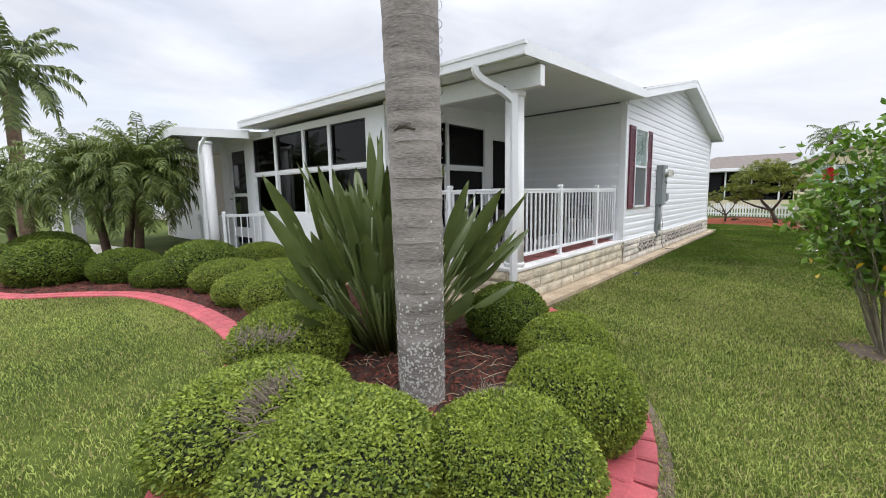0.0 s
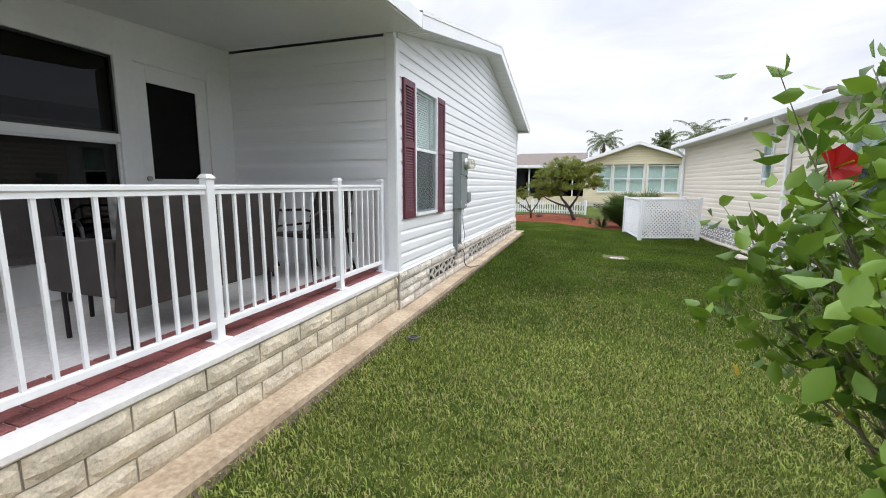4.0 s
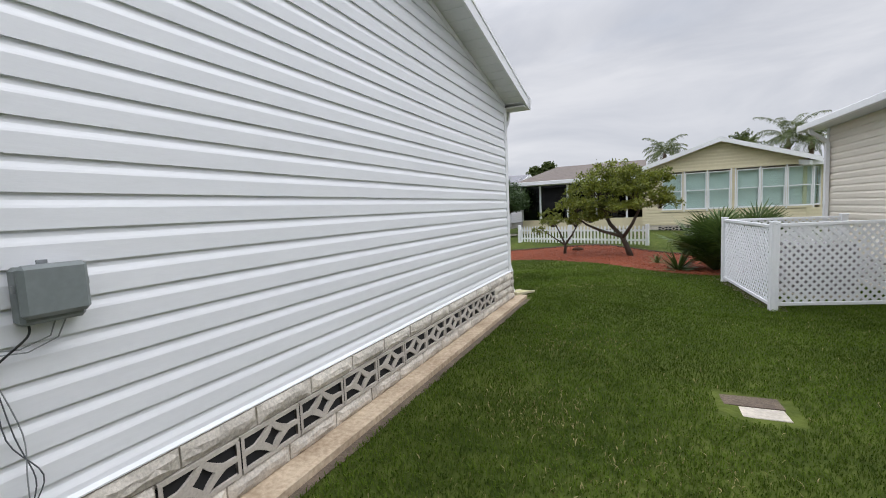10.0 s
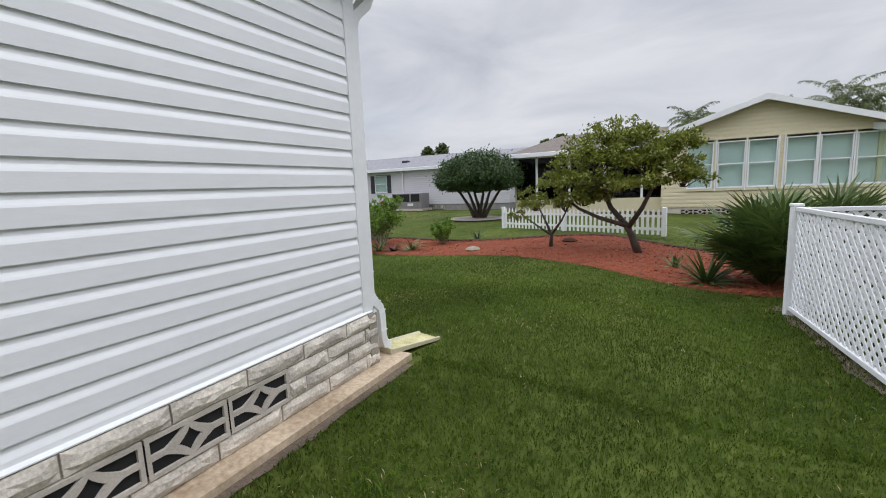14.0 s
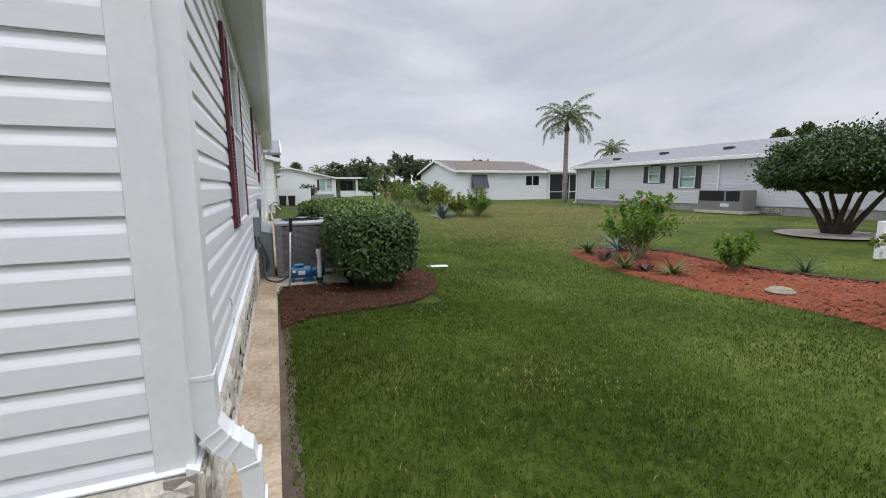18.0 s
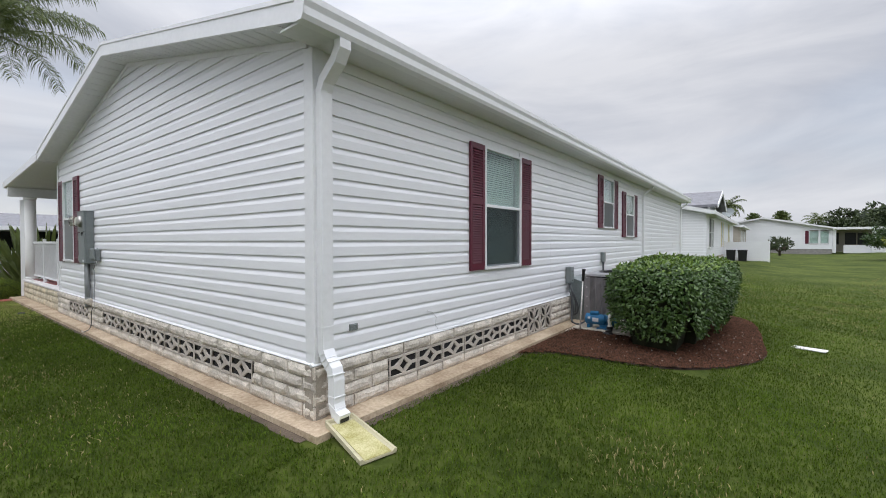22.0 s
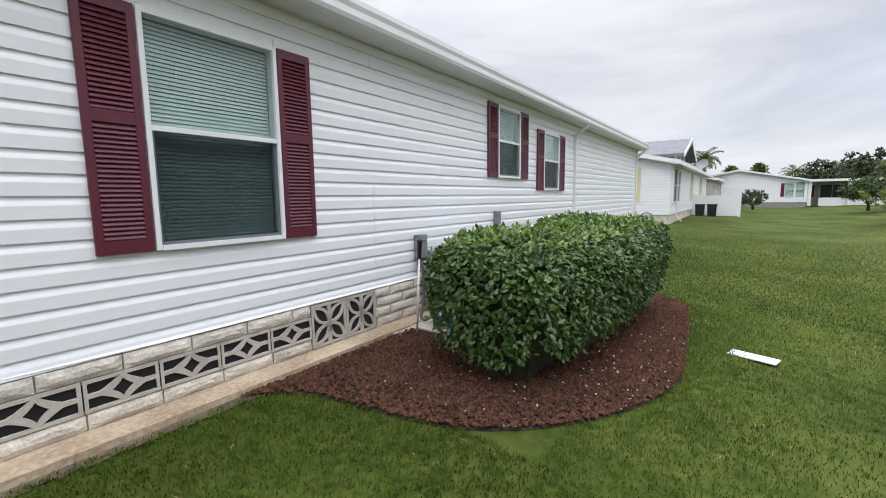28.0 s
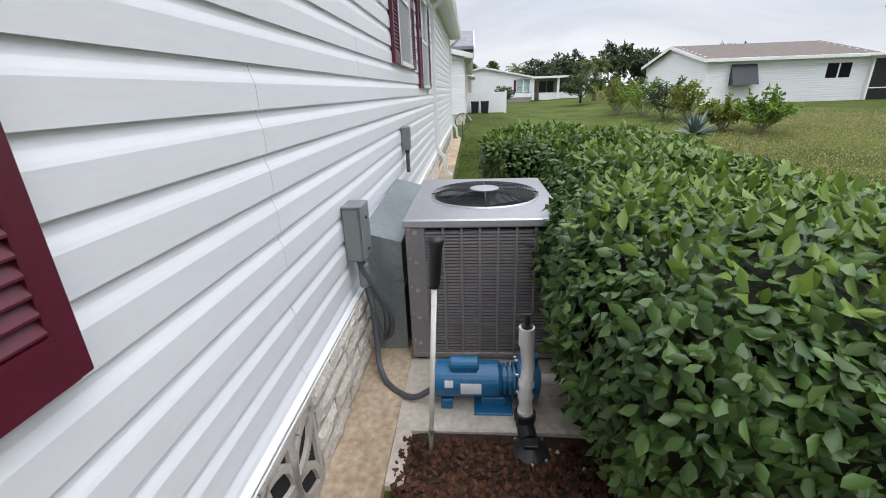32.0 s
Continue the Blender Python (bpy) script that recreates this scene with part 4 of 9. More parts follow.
apron.prism([(-0.051, -3.95, -0.12), (-0.051, -3.66, -0.12), (-6.5, -3.66, -0.12), (-6.5, -3.95, -0.12)], [(-0.051, -3.95, 0.0), (-0.051, -3.66, 0.0), (-6.5, -3.66, 0.0), (-6.5, -3.95, 0.0)])
solo("apron", apron, "strip", "orange-stained concrete apron round the plinth", "footing", kind="structure")
edge = Geo()
soil_edge = []
for i in range(120):
    y = -3.4 + i * 0.0985
    soil_edge.append((0.185 - 0.005 * y + 0.012 * math.sin(i * 0.6) + rnd.uniform(0, 0.018), y))
for (xa, ya), (xb, yb) in zip(soil_edge, soil_edge[1:]):
    edge.poly([(0.13, ya, ground_z(0.3, ya) + 0.008), (xa + 0.06, ya, ground_z(0.3, ya) + 0.010), (xb + 0.06, yb, ground_z(0.3, yb) + 0.010), (0.13, yb, ground_z(0.3, yb) + 0.008)])
for i in range(33):
    x = -0.1 - i * 0.1
    edge.poly([(x, 8.42, ground_z(x, 8.45) + 0.008), (x - 0.1, 8.42, ground_z(x, 8.45) + 0.008), (x - 0.1, 8.50 + rnd.uniform(0, 0.04), ground_z(x, 8.5) + 0.010), (x, 8.50 + rnd.uniform(0, 0.04), ground_z(x, 8.5) + 0.010)])
solo("soil_edge", edge, "soil", "bare soil edge between lawn and concrete apron", "soil", kind="structure")

# ---- porch ----
PX, PY = -0.025, -3.70
porch_slab = solo("porch_slab", Geo().box(-2.2, PY - 0.006, 0.384, PX + 0.006, -0.001, 0.44, 0.014).box(-2.19, PY + 0.06, 0.0, PX - 0.075, -0.01, 0.39), "slab", "whitewashed concrete porch slab on blocks", "slab", kind="structure")
skirt(porch_slab, (PX - 0.055, PY, 0.0), 90, 3.69, 3, material="stone_warm", course=0.128)
skirt(porch_slab, (-4.2, PY + 0.055, 0.0), 0, 4.2 + PX - 0.058, 3, material="stone_warm", course=0.128)
# red brick pavers inside a pale border
pav = Geo().box(-0.004, 0, 0, 0.196, 0.096, 0.012, 0.003).mesh("paver", "paver")
for j in range(4):
    for i in range(16):
        y = -3.43 + i * 0.208 + (0.104 if j % 2 else 0)
        part("paver", pav, None, porch_slab, at=pose(-0.16 - j * 0.106, y, 0.439, 0, 0, 90))
    for i in range(8):
        part("paver", pav, None, porch_slab, at=(-2.16 + i * 0.208 + (0.08 if j % 2 else 0), -3.53 + j * 0.104, 0.4395))
side_wall = wall_core("porch_wall", (0, 0, 0), (1, 0, 0), (0, -1, 0), 0.0, 2.86, -2.2, GX - 0.111, [], parent=home)
siding(side_wall, (0, 0, 0), (1, 0, 0), (0, -1, 0), 0.44, 2.86, -2.19, GX - 0.0, course=0.2, name="siding_board")
part("corner_trim", Geo().box(-0.13, -0.026, 0.44, GX + 0.0235, -0.0165, 2.84, 0.003), "trim", home)

# screened sun room beside the porch
room = thing("sun_room", "white framed sun room with dark tinted windows", "sunroom")
RWX, RFY = -2.2, -3.62


def dark_wall(parent, origin, angle, length, panels, z0=0.30, z1=2.62, sill=1.02, head=2.50, mid=1.80):
    """White mullions and rails round black panes. panels: (u0, u1, kind), kind w or d (a screen door)."""
    base = pose(*origin, 0, 0, angle)
    frame_g = Geo()
    uprights = [0.0] + [u for p in panels for u in p[:2]] + [length]
    for a, b in zip(uprights[::2], uprights[1::2]):
        if b - a > 0.005:
            frame_g.box(a, -0.06, z0, b, 0.06, z1, 0.004)
    for u0, u1, kind in panels:
        frame_g.box(u0, -0.055, head, u1, 0.055, z1)
        if kind == "w":
            frame_g.box(u0, -0.055, z0, u1, 0.055, sill).box(u0, -0.045, mid - 0.035, u1, 0.045, mid + 0.035)
    wall = part("wall_frame", frame_g, "trim", parent, at=base)
    for u0, u1, kind in panels:
        if kind == "w":
            for lo, hi in ((sill, mid - 0.035), (mid + 0.035, head)):
                pane = part("pane", Geo().box(u0, -0.006, lo, u1, 0.006, hi), "dark_glass", wall)
                sash = Geo().box(u0, -0.03, lo, u0 + 0.02, 0.0, hi).box(u1 - 0.02, -0.03, lo, u1, 0.0, hi).box(u0, -0.03, hi - 0.02, u1, 0.0, hi - 0.0005).box(u0, -0.03, lo + 0.0005, u1, 0.0, lo + 0.02)
                part("sash", sash, "black" if hi > mid + 0.1 else "trim", wall)
        else:
            d = Geo().box(u0, -0.04, 0.44, u0 + 0.13, 0.0, head, 0.004).box(u1 - 0.13, -0.04, 0.44, u1, 0.0, head, 0.004).box(u0 + 0.13, -0.039, head - 0.16, u1 - 0.13, 0.0, head).box(u0 + 0.13, -0.039, 0.44, u1 - 0.13, 0.0, 0.66).box(u0 + 0.13, -0.038, 1.35, u1 - 0.13, 0.0, 1.42)
            door = part("door", d, "trim", wall)
            part("pane", Geo().box(u0 + 0.13, -0.02, 0.66, u1 - 0.13, -0.012, 1.35), "dark_glass", wall)
            part("pane", Geo().box(u0 + 0.13, -0.02, 1.42, u1 - 0.13, -0.012, head - 0.16), "dark_glass", wall)
            part("knob", Geo().tube([(u0 + 0.07, -0.04, 1.30), (u0 + 0.07, -0.075, 1.30), (u0 + 0.07, -0.10, 1.30)], [0.012, 0.03, 0.028], 10), "steel", wall)
            part("lock", Geo().tube([(u0 + 0.07, -0.04, 1.42), (u0 + 0.07, -0.06, 1.42)], 0.026, 10), "steel", wall)
    return wall


dark_wall(room, (RWX, RFY, 0), 90, 3.61, [(0.14, 1.20, "w"), (1.27, 2.29, "w"), (2.46, 3.27, "d")], mid=1.78, head=2.49, sill=0.75)
dark_wall(room, (-8.0, RFY, 0), 0, 5.74, [(0.38, 1.30, "d"), (1.60, 2.48, "w"), (2.56, 3.50, "w"), (3.58, 4.30, "w"), (4.38, 5.30, "w")], z0=-0.1)
part("header", Geo().prism([(RWX - 0.055, RFY, 2.615), (RWX - 0.055, 0.0, 2.615), (RWX - 0.055, 0.0, 2.89), (RWX - 0.055, RFY, 2.70)], [(RWX + 0.055, RFY, 2.615), (RWX + 0.055, 0.0, 2.615), (RWX + 0.055, 0.0, 2.89), (RWX + 0.055, RFY, 2.70)]), "trim", room)
# near-black deck stands in for shade inside the sun room
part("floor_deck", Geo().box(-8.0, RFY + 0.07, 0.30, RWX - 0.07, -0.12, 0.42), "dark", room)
part("inner_wall", Geo().box(-8.0, -0.10, 0.0, RWX - 0.07, -0.06, 2.62).box(-8.05, RFY + 0.07, 0, -8.0, -0.12, 2.6), "tan_wall", room)

# porch roof: sloping slab, fascia, beam, ceiling
def porch_z(y):
    return 2.82 + 0.052 * (y + 4.0)


x0, x1 = -6.2, 0.24
proof = part("porch_roof", Geo().prism([(x1, -4.0, porch_z(-4.0) - 0.03), (x1, 0.0, porch_z(0.0) - 0.03), (x1, 0.0, porch_z(0.0) - 0.12), (x1, -4.0, porch_z(-4.0) - 0.12)], [(x0, -4.0, porch_z(-4.0) - 0.03), (x0, 0.0, porch_z(0.0) - 0.03), (x0, 0.0, porch_z(0.0) - 0.12), (x0, -4.0, porch_z(-4.0) - 0.12)]), "soffit", home)
fz = 0.135
part("fascia", Geo().prism([(x1, -4.0, porch_z(-4.0)), (x1, 0.0, porch_z(0.0)), (x1, 0.0, porch_z(0.0) - fz), (x1, -4.0, porch_z(-4.0) - fz)], [(x1 + 0.022, -4.02, porch_z(-4.0)), (x1 + 0.022, 0.0, porch_z(0.0)), (x1 + 0.022, 0.0, porch_z(0.0) - fz), (x1 + 0.022, -4.02, porch_z(-4.0) - fz)]), "trim", home)
part("gutter", Geo().box(x0, -4.045, porch_z(-4.0) - fz, x1 + 0.02, -4.001, porch_z(-4.0) - 0.002, 0.006).box(x0, -4.055, porch_z(-4.0) - 0.035, x1 + 0.03, -3.999, porch_z(-4.0) + 0.003), "trim", home)
part("porch_ceiling", Geo().prism([(x1 - 0.001, -3.999, porch_z(-4.0) - 0.121), (x1 - 0.001, -0.001, porch_z(0) - 0.121), (x1 - 0.001, -0.001, porch_z(0) - 0.14), (x1 - 0.001, -3.999, porch_z(-4.0) - 0.14)], [(x0, -3.999, porch_z(-4.0) - 0.121), (x0, -0.001, porch_z(0) - 0.121), (x0, -0.001, porch_z(0) - 0.14), (x0, -3.999, porch_z(-4.0) - 0.14)]), "soffit", home)
part("beam", Geo().box(-2.3, -3.66, 2.46, 0.235, -3.56, 2.68, 0.006), "trim", home)
for x in (-0.28, -0.22):
    part("beam_bolt", Geo().tube([(x, -3.675, 2.51), (x, -3.66, 2.51)], 0.018, 8), "black", home)


def column(x, y, z0, z1, label):
    c = thing("porch_column", label, "column", "porch columns", at=(x, y, z0))
    h = z1 - z0
    part("shaft", Geo().lathe([(0.113, 0.04), (0.113, h * 0.3), (0.108, h - 0.06)], n=24), "column_white", c, smooth=True)
    part("base", Geo().lathe([(0.122, 0.0), (0.122, 0.05), (0.116, 0.055)], n=24), "column_white", c, smooth=True)
    part("capital", Geo().lathe([(0.112, h - 0.06), (0.124, h - 0.055), (0.124, h)], n=24), "column_white", c, smooth=True)
    for i in range(4):
        a = i * math.pi / 2 + 0.5
        part("screw", Geo().tube([(0.118 * math.cos(a), 0.118 * math.sin(a), 0.03), (0.126 * math.cos(a), 0.126 * math.sin(a), 0.03)], 0.007, 6), "steel", c)
    return c


column(-0.15, -3.55, 0.44, 2.46, "round white metal porch column on the slab corner")
downspout(home, rounded([(-0.36, -4.03, 2.70), (-0.35, -4.02, 2.62), (-0.28, -3.94, 2.53), (-0.15, -3.84, 2.44), (-0.06, -3.765, 2.33), (-0.045, -3.745, 2.22), (-0.040, -3.745, 0.20), (-0.05, -3.77, 0.11), (-0.10, -3.86, 0.05), (-0.15, -3.93, 0.035)], 3), (0.8, -0.6, 0), 0.085, 0.065)


# ---- porch railing ----
rail_label = "white aluminium porch railing with thin balusters"
bal = Geo().box(-0.009, -0.009, 0, 0.009, 0.009, 0.80).mesh("baluster", "trim")


def railing(p, q, posts, z=0.44, h=0.93, group="porch railings"):
    p, q = Vector((*p, z)), Vector((*q, z))
    d = (q - p)
    length, ang = d.length, math.degrees(math.atan2(d.y, d.x))
    r = thing("porch_railing", rail_label, "railing", group, at=tuple(p), rz=ang)
    part("top_rail", Geo().box(0, -0.022, h - 0.03, length, 0.022, h, 0.006).box(0, -0.014, h - 0.055, length, 0.014, h - 0.03), "trim", r)
    part("bottom_rail", Geo().box(0, -0.018, 0.085, length, 0.018, 0.125, 0.004), "trim", r)
    n = int(length / 0.112)
    for i in range(1, n):
        u = length * i / n
        if min(abs(u - s) for s in posts) > 0.05:
            part("baluster", bal, None, r, at=(u, 0, 0.115))
    for u in posts:
        pst = part("post", Geo().box(u - 0.028, -0.028, 0.006, u + 0.028, 0.028, h + 0.035, 0.003), "trim", r)
        part("cap", Geo().prism([(u - 0.036, -0.036, h + 0.035), (u + 0.036, -0.036, h + 0.035), (u + 0.036, 0.036, h + 0.035), (u - 0.036, 0.036, h + 0.035)], [(u - 0.02, -0.02, h + 0.06), (u + 0.02, -0.02, h + 0.06), (u + 0.02, 0.02, h + 0.06), (u - 0.02, 0.02, h + 0.06)]), "trim", pst)
        part("foot", Geo().box(u - 0.06, -0.05, 0.0, u + 0.06, 0.05, 0.012, 0.003), "trim", pst)
    return r


railing((-0.19, -3.41), (-0.19, -0.03), [1.16, 2.51, 3.33])
railing((-2.12, -3.55), (-0.28, -3.55), [0.98])

# ---- electric service on the gable wall ----
panel = thing("electric_panel", "grey steel electric meter panel on white siding", "meter box", at=(GX + 0.016, 2.03, 1.02))
# its frame: x outward, y along the wall
part("cabinet", Geo().box(0, 0, 0, 0.105, 0.36, 0.83, 0.006), "panel", panel)
part("top_cover", Geo().box(0.105, 0.006, 0.50, 0.135, 0.354, 0.824, 0.006), "panel", panel)
dr = part("door", Geo().box(0.105, 0.006, 0.006, 0.128, 0.354, 0.492, 0.005), "panel", panel)
part("hinge", Geo().tube([(0.128, 0.012, 0.36), (0.128, 0.012, 0.44)], 0.006, 6), "steel", dr)
part("hinge", Geo().tube([(0.128, 0.012, 0.04), (0.128, 0.012, 0.12)], 0.006, 6), "steel", dr)
part("latch", Geo().box(0.128, 0.245, 0.465, 0.142, 0.275, 0.50, 0.002).box(0.142, 0.262, 0.44, 0.15, 0.28, 0.475), "black", dr)
part("label_plate", Geo().box(0.128, 0.24, 0.03, 0.130, 0.325, 0.06), "paper", dr)
part("rain_lip", Geo().box(0, -0.006, 0.822, 0.14, 0.366, 0.836, 0.003), "panel", panel)
ring = part("meter_ring", Geo().tube([(0.132, 0.205, 0.665), (0.15, 0.205, 0.665), (0.165, 0.205, 0.665), (0.172, 0.205, 0.665)], [0.092, 0.092, 0.084, 0.080], 28), "steel", panel, smooth=False)
part("meter_body", Geo().tube([(0.165, 0.205, 0.665), (0.20, 0.205, 0.665)], 0.066, 24), "paper", ring, "pale meter face behind glass")
part("meter_dome", Geo().tube([(0.165, 0.205, 0.665), (0.25, 0.205, 0.665), (0.268, 0.205, 0.665), (0.274, 0.205, 0.665)], [0.080, 0.077, 0.070, 0.05], 28), "meter_glass", ring, smooth=True)
part("meter_dial", Geo().tube([(0.20, 0.205, 0.665), (0.206, 0.205, 0.665)], 0.05, 20).box(0.206, 0.17, 0.675, 0.209, 0.24, 0.695), "blind", ring)
part("meter_knob", Geo().tube([(0.274, 0.235, 0.645), (0.282, 0.235, 0.645)], 0.009, 8), "black", ring)
for y, r in ((0.057, 0.055), (0.135, 0.021), (0.205, 0.024)):
    x = 0.055
    if r > 0.05:
        part("conduit_cover", Geo().box(0.0, y - 0.029, -0.72, 0.065, y + 0.029, 0.0, 0.006), "panel", panel)
    else:
        part("conduit", Geo().tube([(x, y, -0.70), (x, y, 0.0)], r, 14), "pvc_grey", panel, smooth=True)
        part("coupling", Geo().tube([(x, y, -0.60), (x, y, -0.55), (x, y, -0.545)], [r + 0.008, r + 0.008, r], 14), "pvc_grey", panel)
# stone stubs notched round the conduits
for y in (2.12, 2.22, 2.31):
    part("block", block(0.10, 0.1025, "stone", int(y * 10)), None, panel, at=pose(0.030, y - 2.03 - 0.03, -0.66, 0, 0, 90))
phone = thing("cable_box", "small grey utility box with hanging wires", "utility box", at=(GX + 0.016, 2.55, 1.066))
part("body", Geo().box(0, 0, 0, 0.07, 0.178, 0.19, 0.012), "panel", phone)
part("cover", Geo().box(0.066, -0.004, 0.024, 0.102, 0.182, 0.196, 0.014), "panel", phone)
part("lug", Geo().box(0.02, 0.07, 0.19, 0.03, 0.10, 0.207, 0.002).box(0.055, 0.182, 0.11, 0.068, 0.194, 0.135, 0.002).box(0.055, -0.012, 0.11, 0.068, -0.0045, 0.135, 0.002), "pvc_grey", phone)
part("wire", Geo().tube(rounded([(0.03, 0.03, 0.0), (0.035, 0.02, -0.04), (0.03, -0.05, -0.10), (0.04, -0.09, -0.14)]), 0.004, 6), "black", phone)
part("wire", Geo().tube([(0.03, 0.10, 0.0), (0.035, 0.08, -0.05), (0.03, 0.0, -0.075), (0.03, -0.08, -0.06)], 0.0025, 6), "pvc_grey", phone)
part("wire", Geo().tube([(0.03, 0.13, 0.0), (0.035, 0.10, -0.06), (0.03, 0.02, -0.09), (0.03, -0.08, -0.075)], 0.0025, 6), "pvc_grey", phone)
for k in range(3):
    part("wire", Geo().tube(rounded([(0.03, -0.07, -0.14), (0.03, -0.02 - 0.02 * k, -0.35), (0.05, 0.02 * k - 0.03, -0.5), (0.04, -0.02, -0.62), (0.06, 0.04, -0.75)]), 0.0022, 5), "cable" if k else "pvc_grey", phone)
loose = thing("loose_cable", "black coax cable trailing down to the concrete apron", "cable", at=(0, 0, 0))
part("lead", Geo().tube(rounded([(0.0, 2.43, 0.34), (0.03, 2.46, 0.28), (0.035, 2.45, 0.17), (0.05, 2.50, 0.06), (0.10, 2.60, 0.012), (0.16, 2.72, 0.010), (0.21, 2.80, 0.010)]), 0.006, 7), "black", loose)
part("end_loop", Geo().tube([(0.20, 2.78, 0.012), (0.23, 2.80, 0.02), (0.235, 2.835, 0.045), (0.22, 2.84, 0.012)], 0.004, 6), "pvc", loose)

# ---- back wall services: condenser, pump, boxes, pipes ----
pad = solo("equipment_pad", Geo().box(-6.7, 8.18, -0.16, -5.50, 9.40, -0.01, 0.01).box(-5.494, 8.18, -0.16, -4.68, 9.40, -0.01, 0.01), "concrete", "pale cast concrete pad beside the plinth", "pad", kind="structure")
solo("bed_kerb", Geo().box(-4.69, 8.42, -0.12, -4.40, 8.50, -0.02, 0.008), "concrete", "narrow concrete kerb along the mulch bed", "kerb", kind="structure")
AX0, AX1, AY0, AY1, AZ0, AZ1 = -6.20, -5.20, 8.44, 9.235, 0.007, 0.815
ac = thing("condenser", "large grey-brown air conditioner condenser with louvred sides", "air conditioner", at=(AX0, AY0, AZ0))
W, D, H = AX1 - AX0, AY1 - AY0, AZ1 - AZ0
# near-black box stands in for the shade behind the louvres
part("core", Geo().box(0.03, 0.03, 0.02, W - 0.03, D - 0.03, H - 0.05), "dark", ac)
part("base_pan", Geo().box(0, 0, 0, W, D, 0.035, 0.005), "ac_coat", ac)
lid = part("lid", Geo().box(-0.01, -0.01, H - 0.045, W + 0.01, D + 0.01, H, 0.008), "ac_top", ac)
for x, y, w, d in ((0, 0, 0.10, 0.055), (W - 0.055, 0, 0.055, 0.10), (W - 0.05, D - 0.05, 0.05, 0.05), (0, D - 0.05, 0.05, 0.05)):
    part("corner_post", Geo().box(x, y, 0.03, x + w, y + d, H - 0.045, 0.004), "ac_coat", ac)
nl = 40
lv_x = Geo().prism([(W - 0.026, 0.10, 0.004), (W - 0.003, 0.10, 0.0), (W - 0.003, 0.10, 0.010), (W - 0.026, 0.10, 0.015)], [(W - 0.026, D - 0.05, 0.004), (W - 0.003, D - 0.05, 0.0), (W - 0.003, D - 0.05, 0.010), (W - 0.026, D - 0.05, 0.015)]).mesh("louvre", "ac_coat")
lv_y = Geo().prism([(0.05, D - 0.028, 0), (0.05, D - 0.028, 0.011), (0.05, D - 0.004, 0.006), (0.05, D - 0.002, 0.0)], [(W - 0.05, D - 0.028, 0), (W - 0.05, D - 0.028, 0.011), (W - 0.05, D - 0.004, 0.006), (W - 0.05, D - 0.002, 0.0)]).mesh("louvre", "ac_coat")
for i in range(nl):
    z = 0.04 + i * (H - 0.10) / nl
    part("louvre", lv_x, None, ac, at=(0, 0, z))
    part("louvre", lv_y, None, ac, at=(0, 0, z))
for i in range(1, 7):
    y = 0.10 + i * (D - 0.15) / 7
    part("rib", Geo().box(W - 0.006, y - 0.006, 0.035, W + 0.002, y + 0.006, H - 0.047, 0.002), "ac_coat", ac)
for z in (0.10, 0.26, 0.42, 0.58, 0.74):
    part("bolt", Geo().tube([(W, 0.05, z), (W + 0.008, 0.05, z)], 0.012, 8), "steel", ac)
    part("bolt", Geo().tube([(W, 0.02, z + 0.02), (W + 0.005, 0.02, z + 0.02)], 0.006, 6), "steel", ac)
cx, cy = W * 0.50, D * 0.52
fan_hole = part("fan_ring", Geo().lathe([(0.30, H), (0.315, H + 0.010), (0.325, H + 0.002), (0.325, H)], (cx, cy, 0), 40), "ac_top", lid)
# near-black disc on the closed lid paints the shaded fan opening
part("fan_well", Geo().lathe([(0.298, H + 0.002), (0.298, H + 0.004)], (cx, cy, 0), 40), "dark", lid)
for k in range(14):
    r = 0.09 + k * 0.0165
    part("grille_ring", Geo().tube([(cx + r * math.cos(a * math.pi / 18), cy + r * math.sin(a * math.pi / 18), H + 0.020 + 0.022 * (1 - (r / 0.32) ** 2)) for a in range(37)], 0.0022, 4, False), "wire", lid)
for k in range(8):
    a = k * math.pi / 4
    part("grille_spoke", Geo().tube([(cx + 0.06 * math.cos(a), cy + 0.06 * math.sin(a), H + 0.042), (cx + 0.2 * math.cos(a), cy + 0.2 * math.sin(a), H + 0.034), (cx + 0.318 * math.cos(a), cy + 0.318 * math.sin(a), H + 0.012)], 0.004, 5), "wire", lid)
hub = part("fan_hub", Geo().lathe([(0.085, H + 0.036), (0.085, H + 0.044), (0.07, H + 0.047)], (cx, cy, 0), 24), "ac_top", lid)
for k in range(3):
    a = k * 2.094 + 0.4
    part("fan_blade", Geo().prism([(cx + 0.06 * math.cos(a), cy + 0.06 * math.sin(a), H + 0.008), (cx + 0.27 * math.cos(a - 0.3), cy + 0.27 * math.sin(a - 0.3), H + 0.006), (cx + 0.28 * math.cos(a + 0.4), cy + 0.28 * math.sin(a + 0.4), H + 0.016), (cx + 0.07 * math.cos(a + 0.9), cy + 0.07 * math.sin(a + 0.9), H + 0.014)], [(cx + 0.06 * math.cos(a), cy + 0.06 * math.sin(a), H + 0.010), (cx + 0.27 * math.cos(a - 0.3), cy + 0.27 * math.sin(a - 0.3), H + 0.008), (cx + 0.28 * math.cos(a + 0.4), cy + 0.28 * math.sin(a + 0.4), H + 0.018), (cx + 0.07 * math.cos(a + 0.9), cy + 0.07 * math.sin(a + 0.9), H + 0.016)]), "cable", lid)
for x, y in ((0.05, 0.05), (W - 0.05, 0.05), (W - 0.05, D - 0.05), (0.05, D - 0.05)):
    part("foot", Geo().box(x - 0.03, y - 0.03, -0.016, x + 0.03, y + 0.03, 0.0), "black", ac)

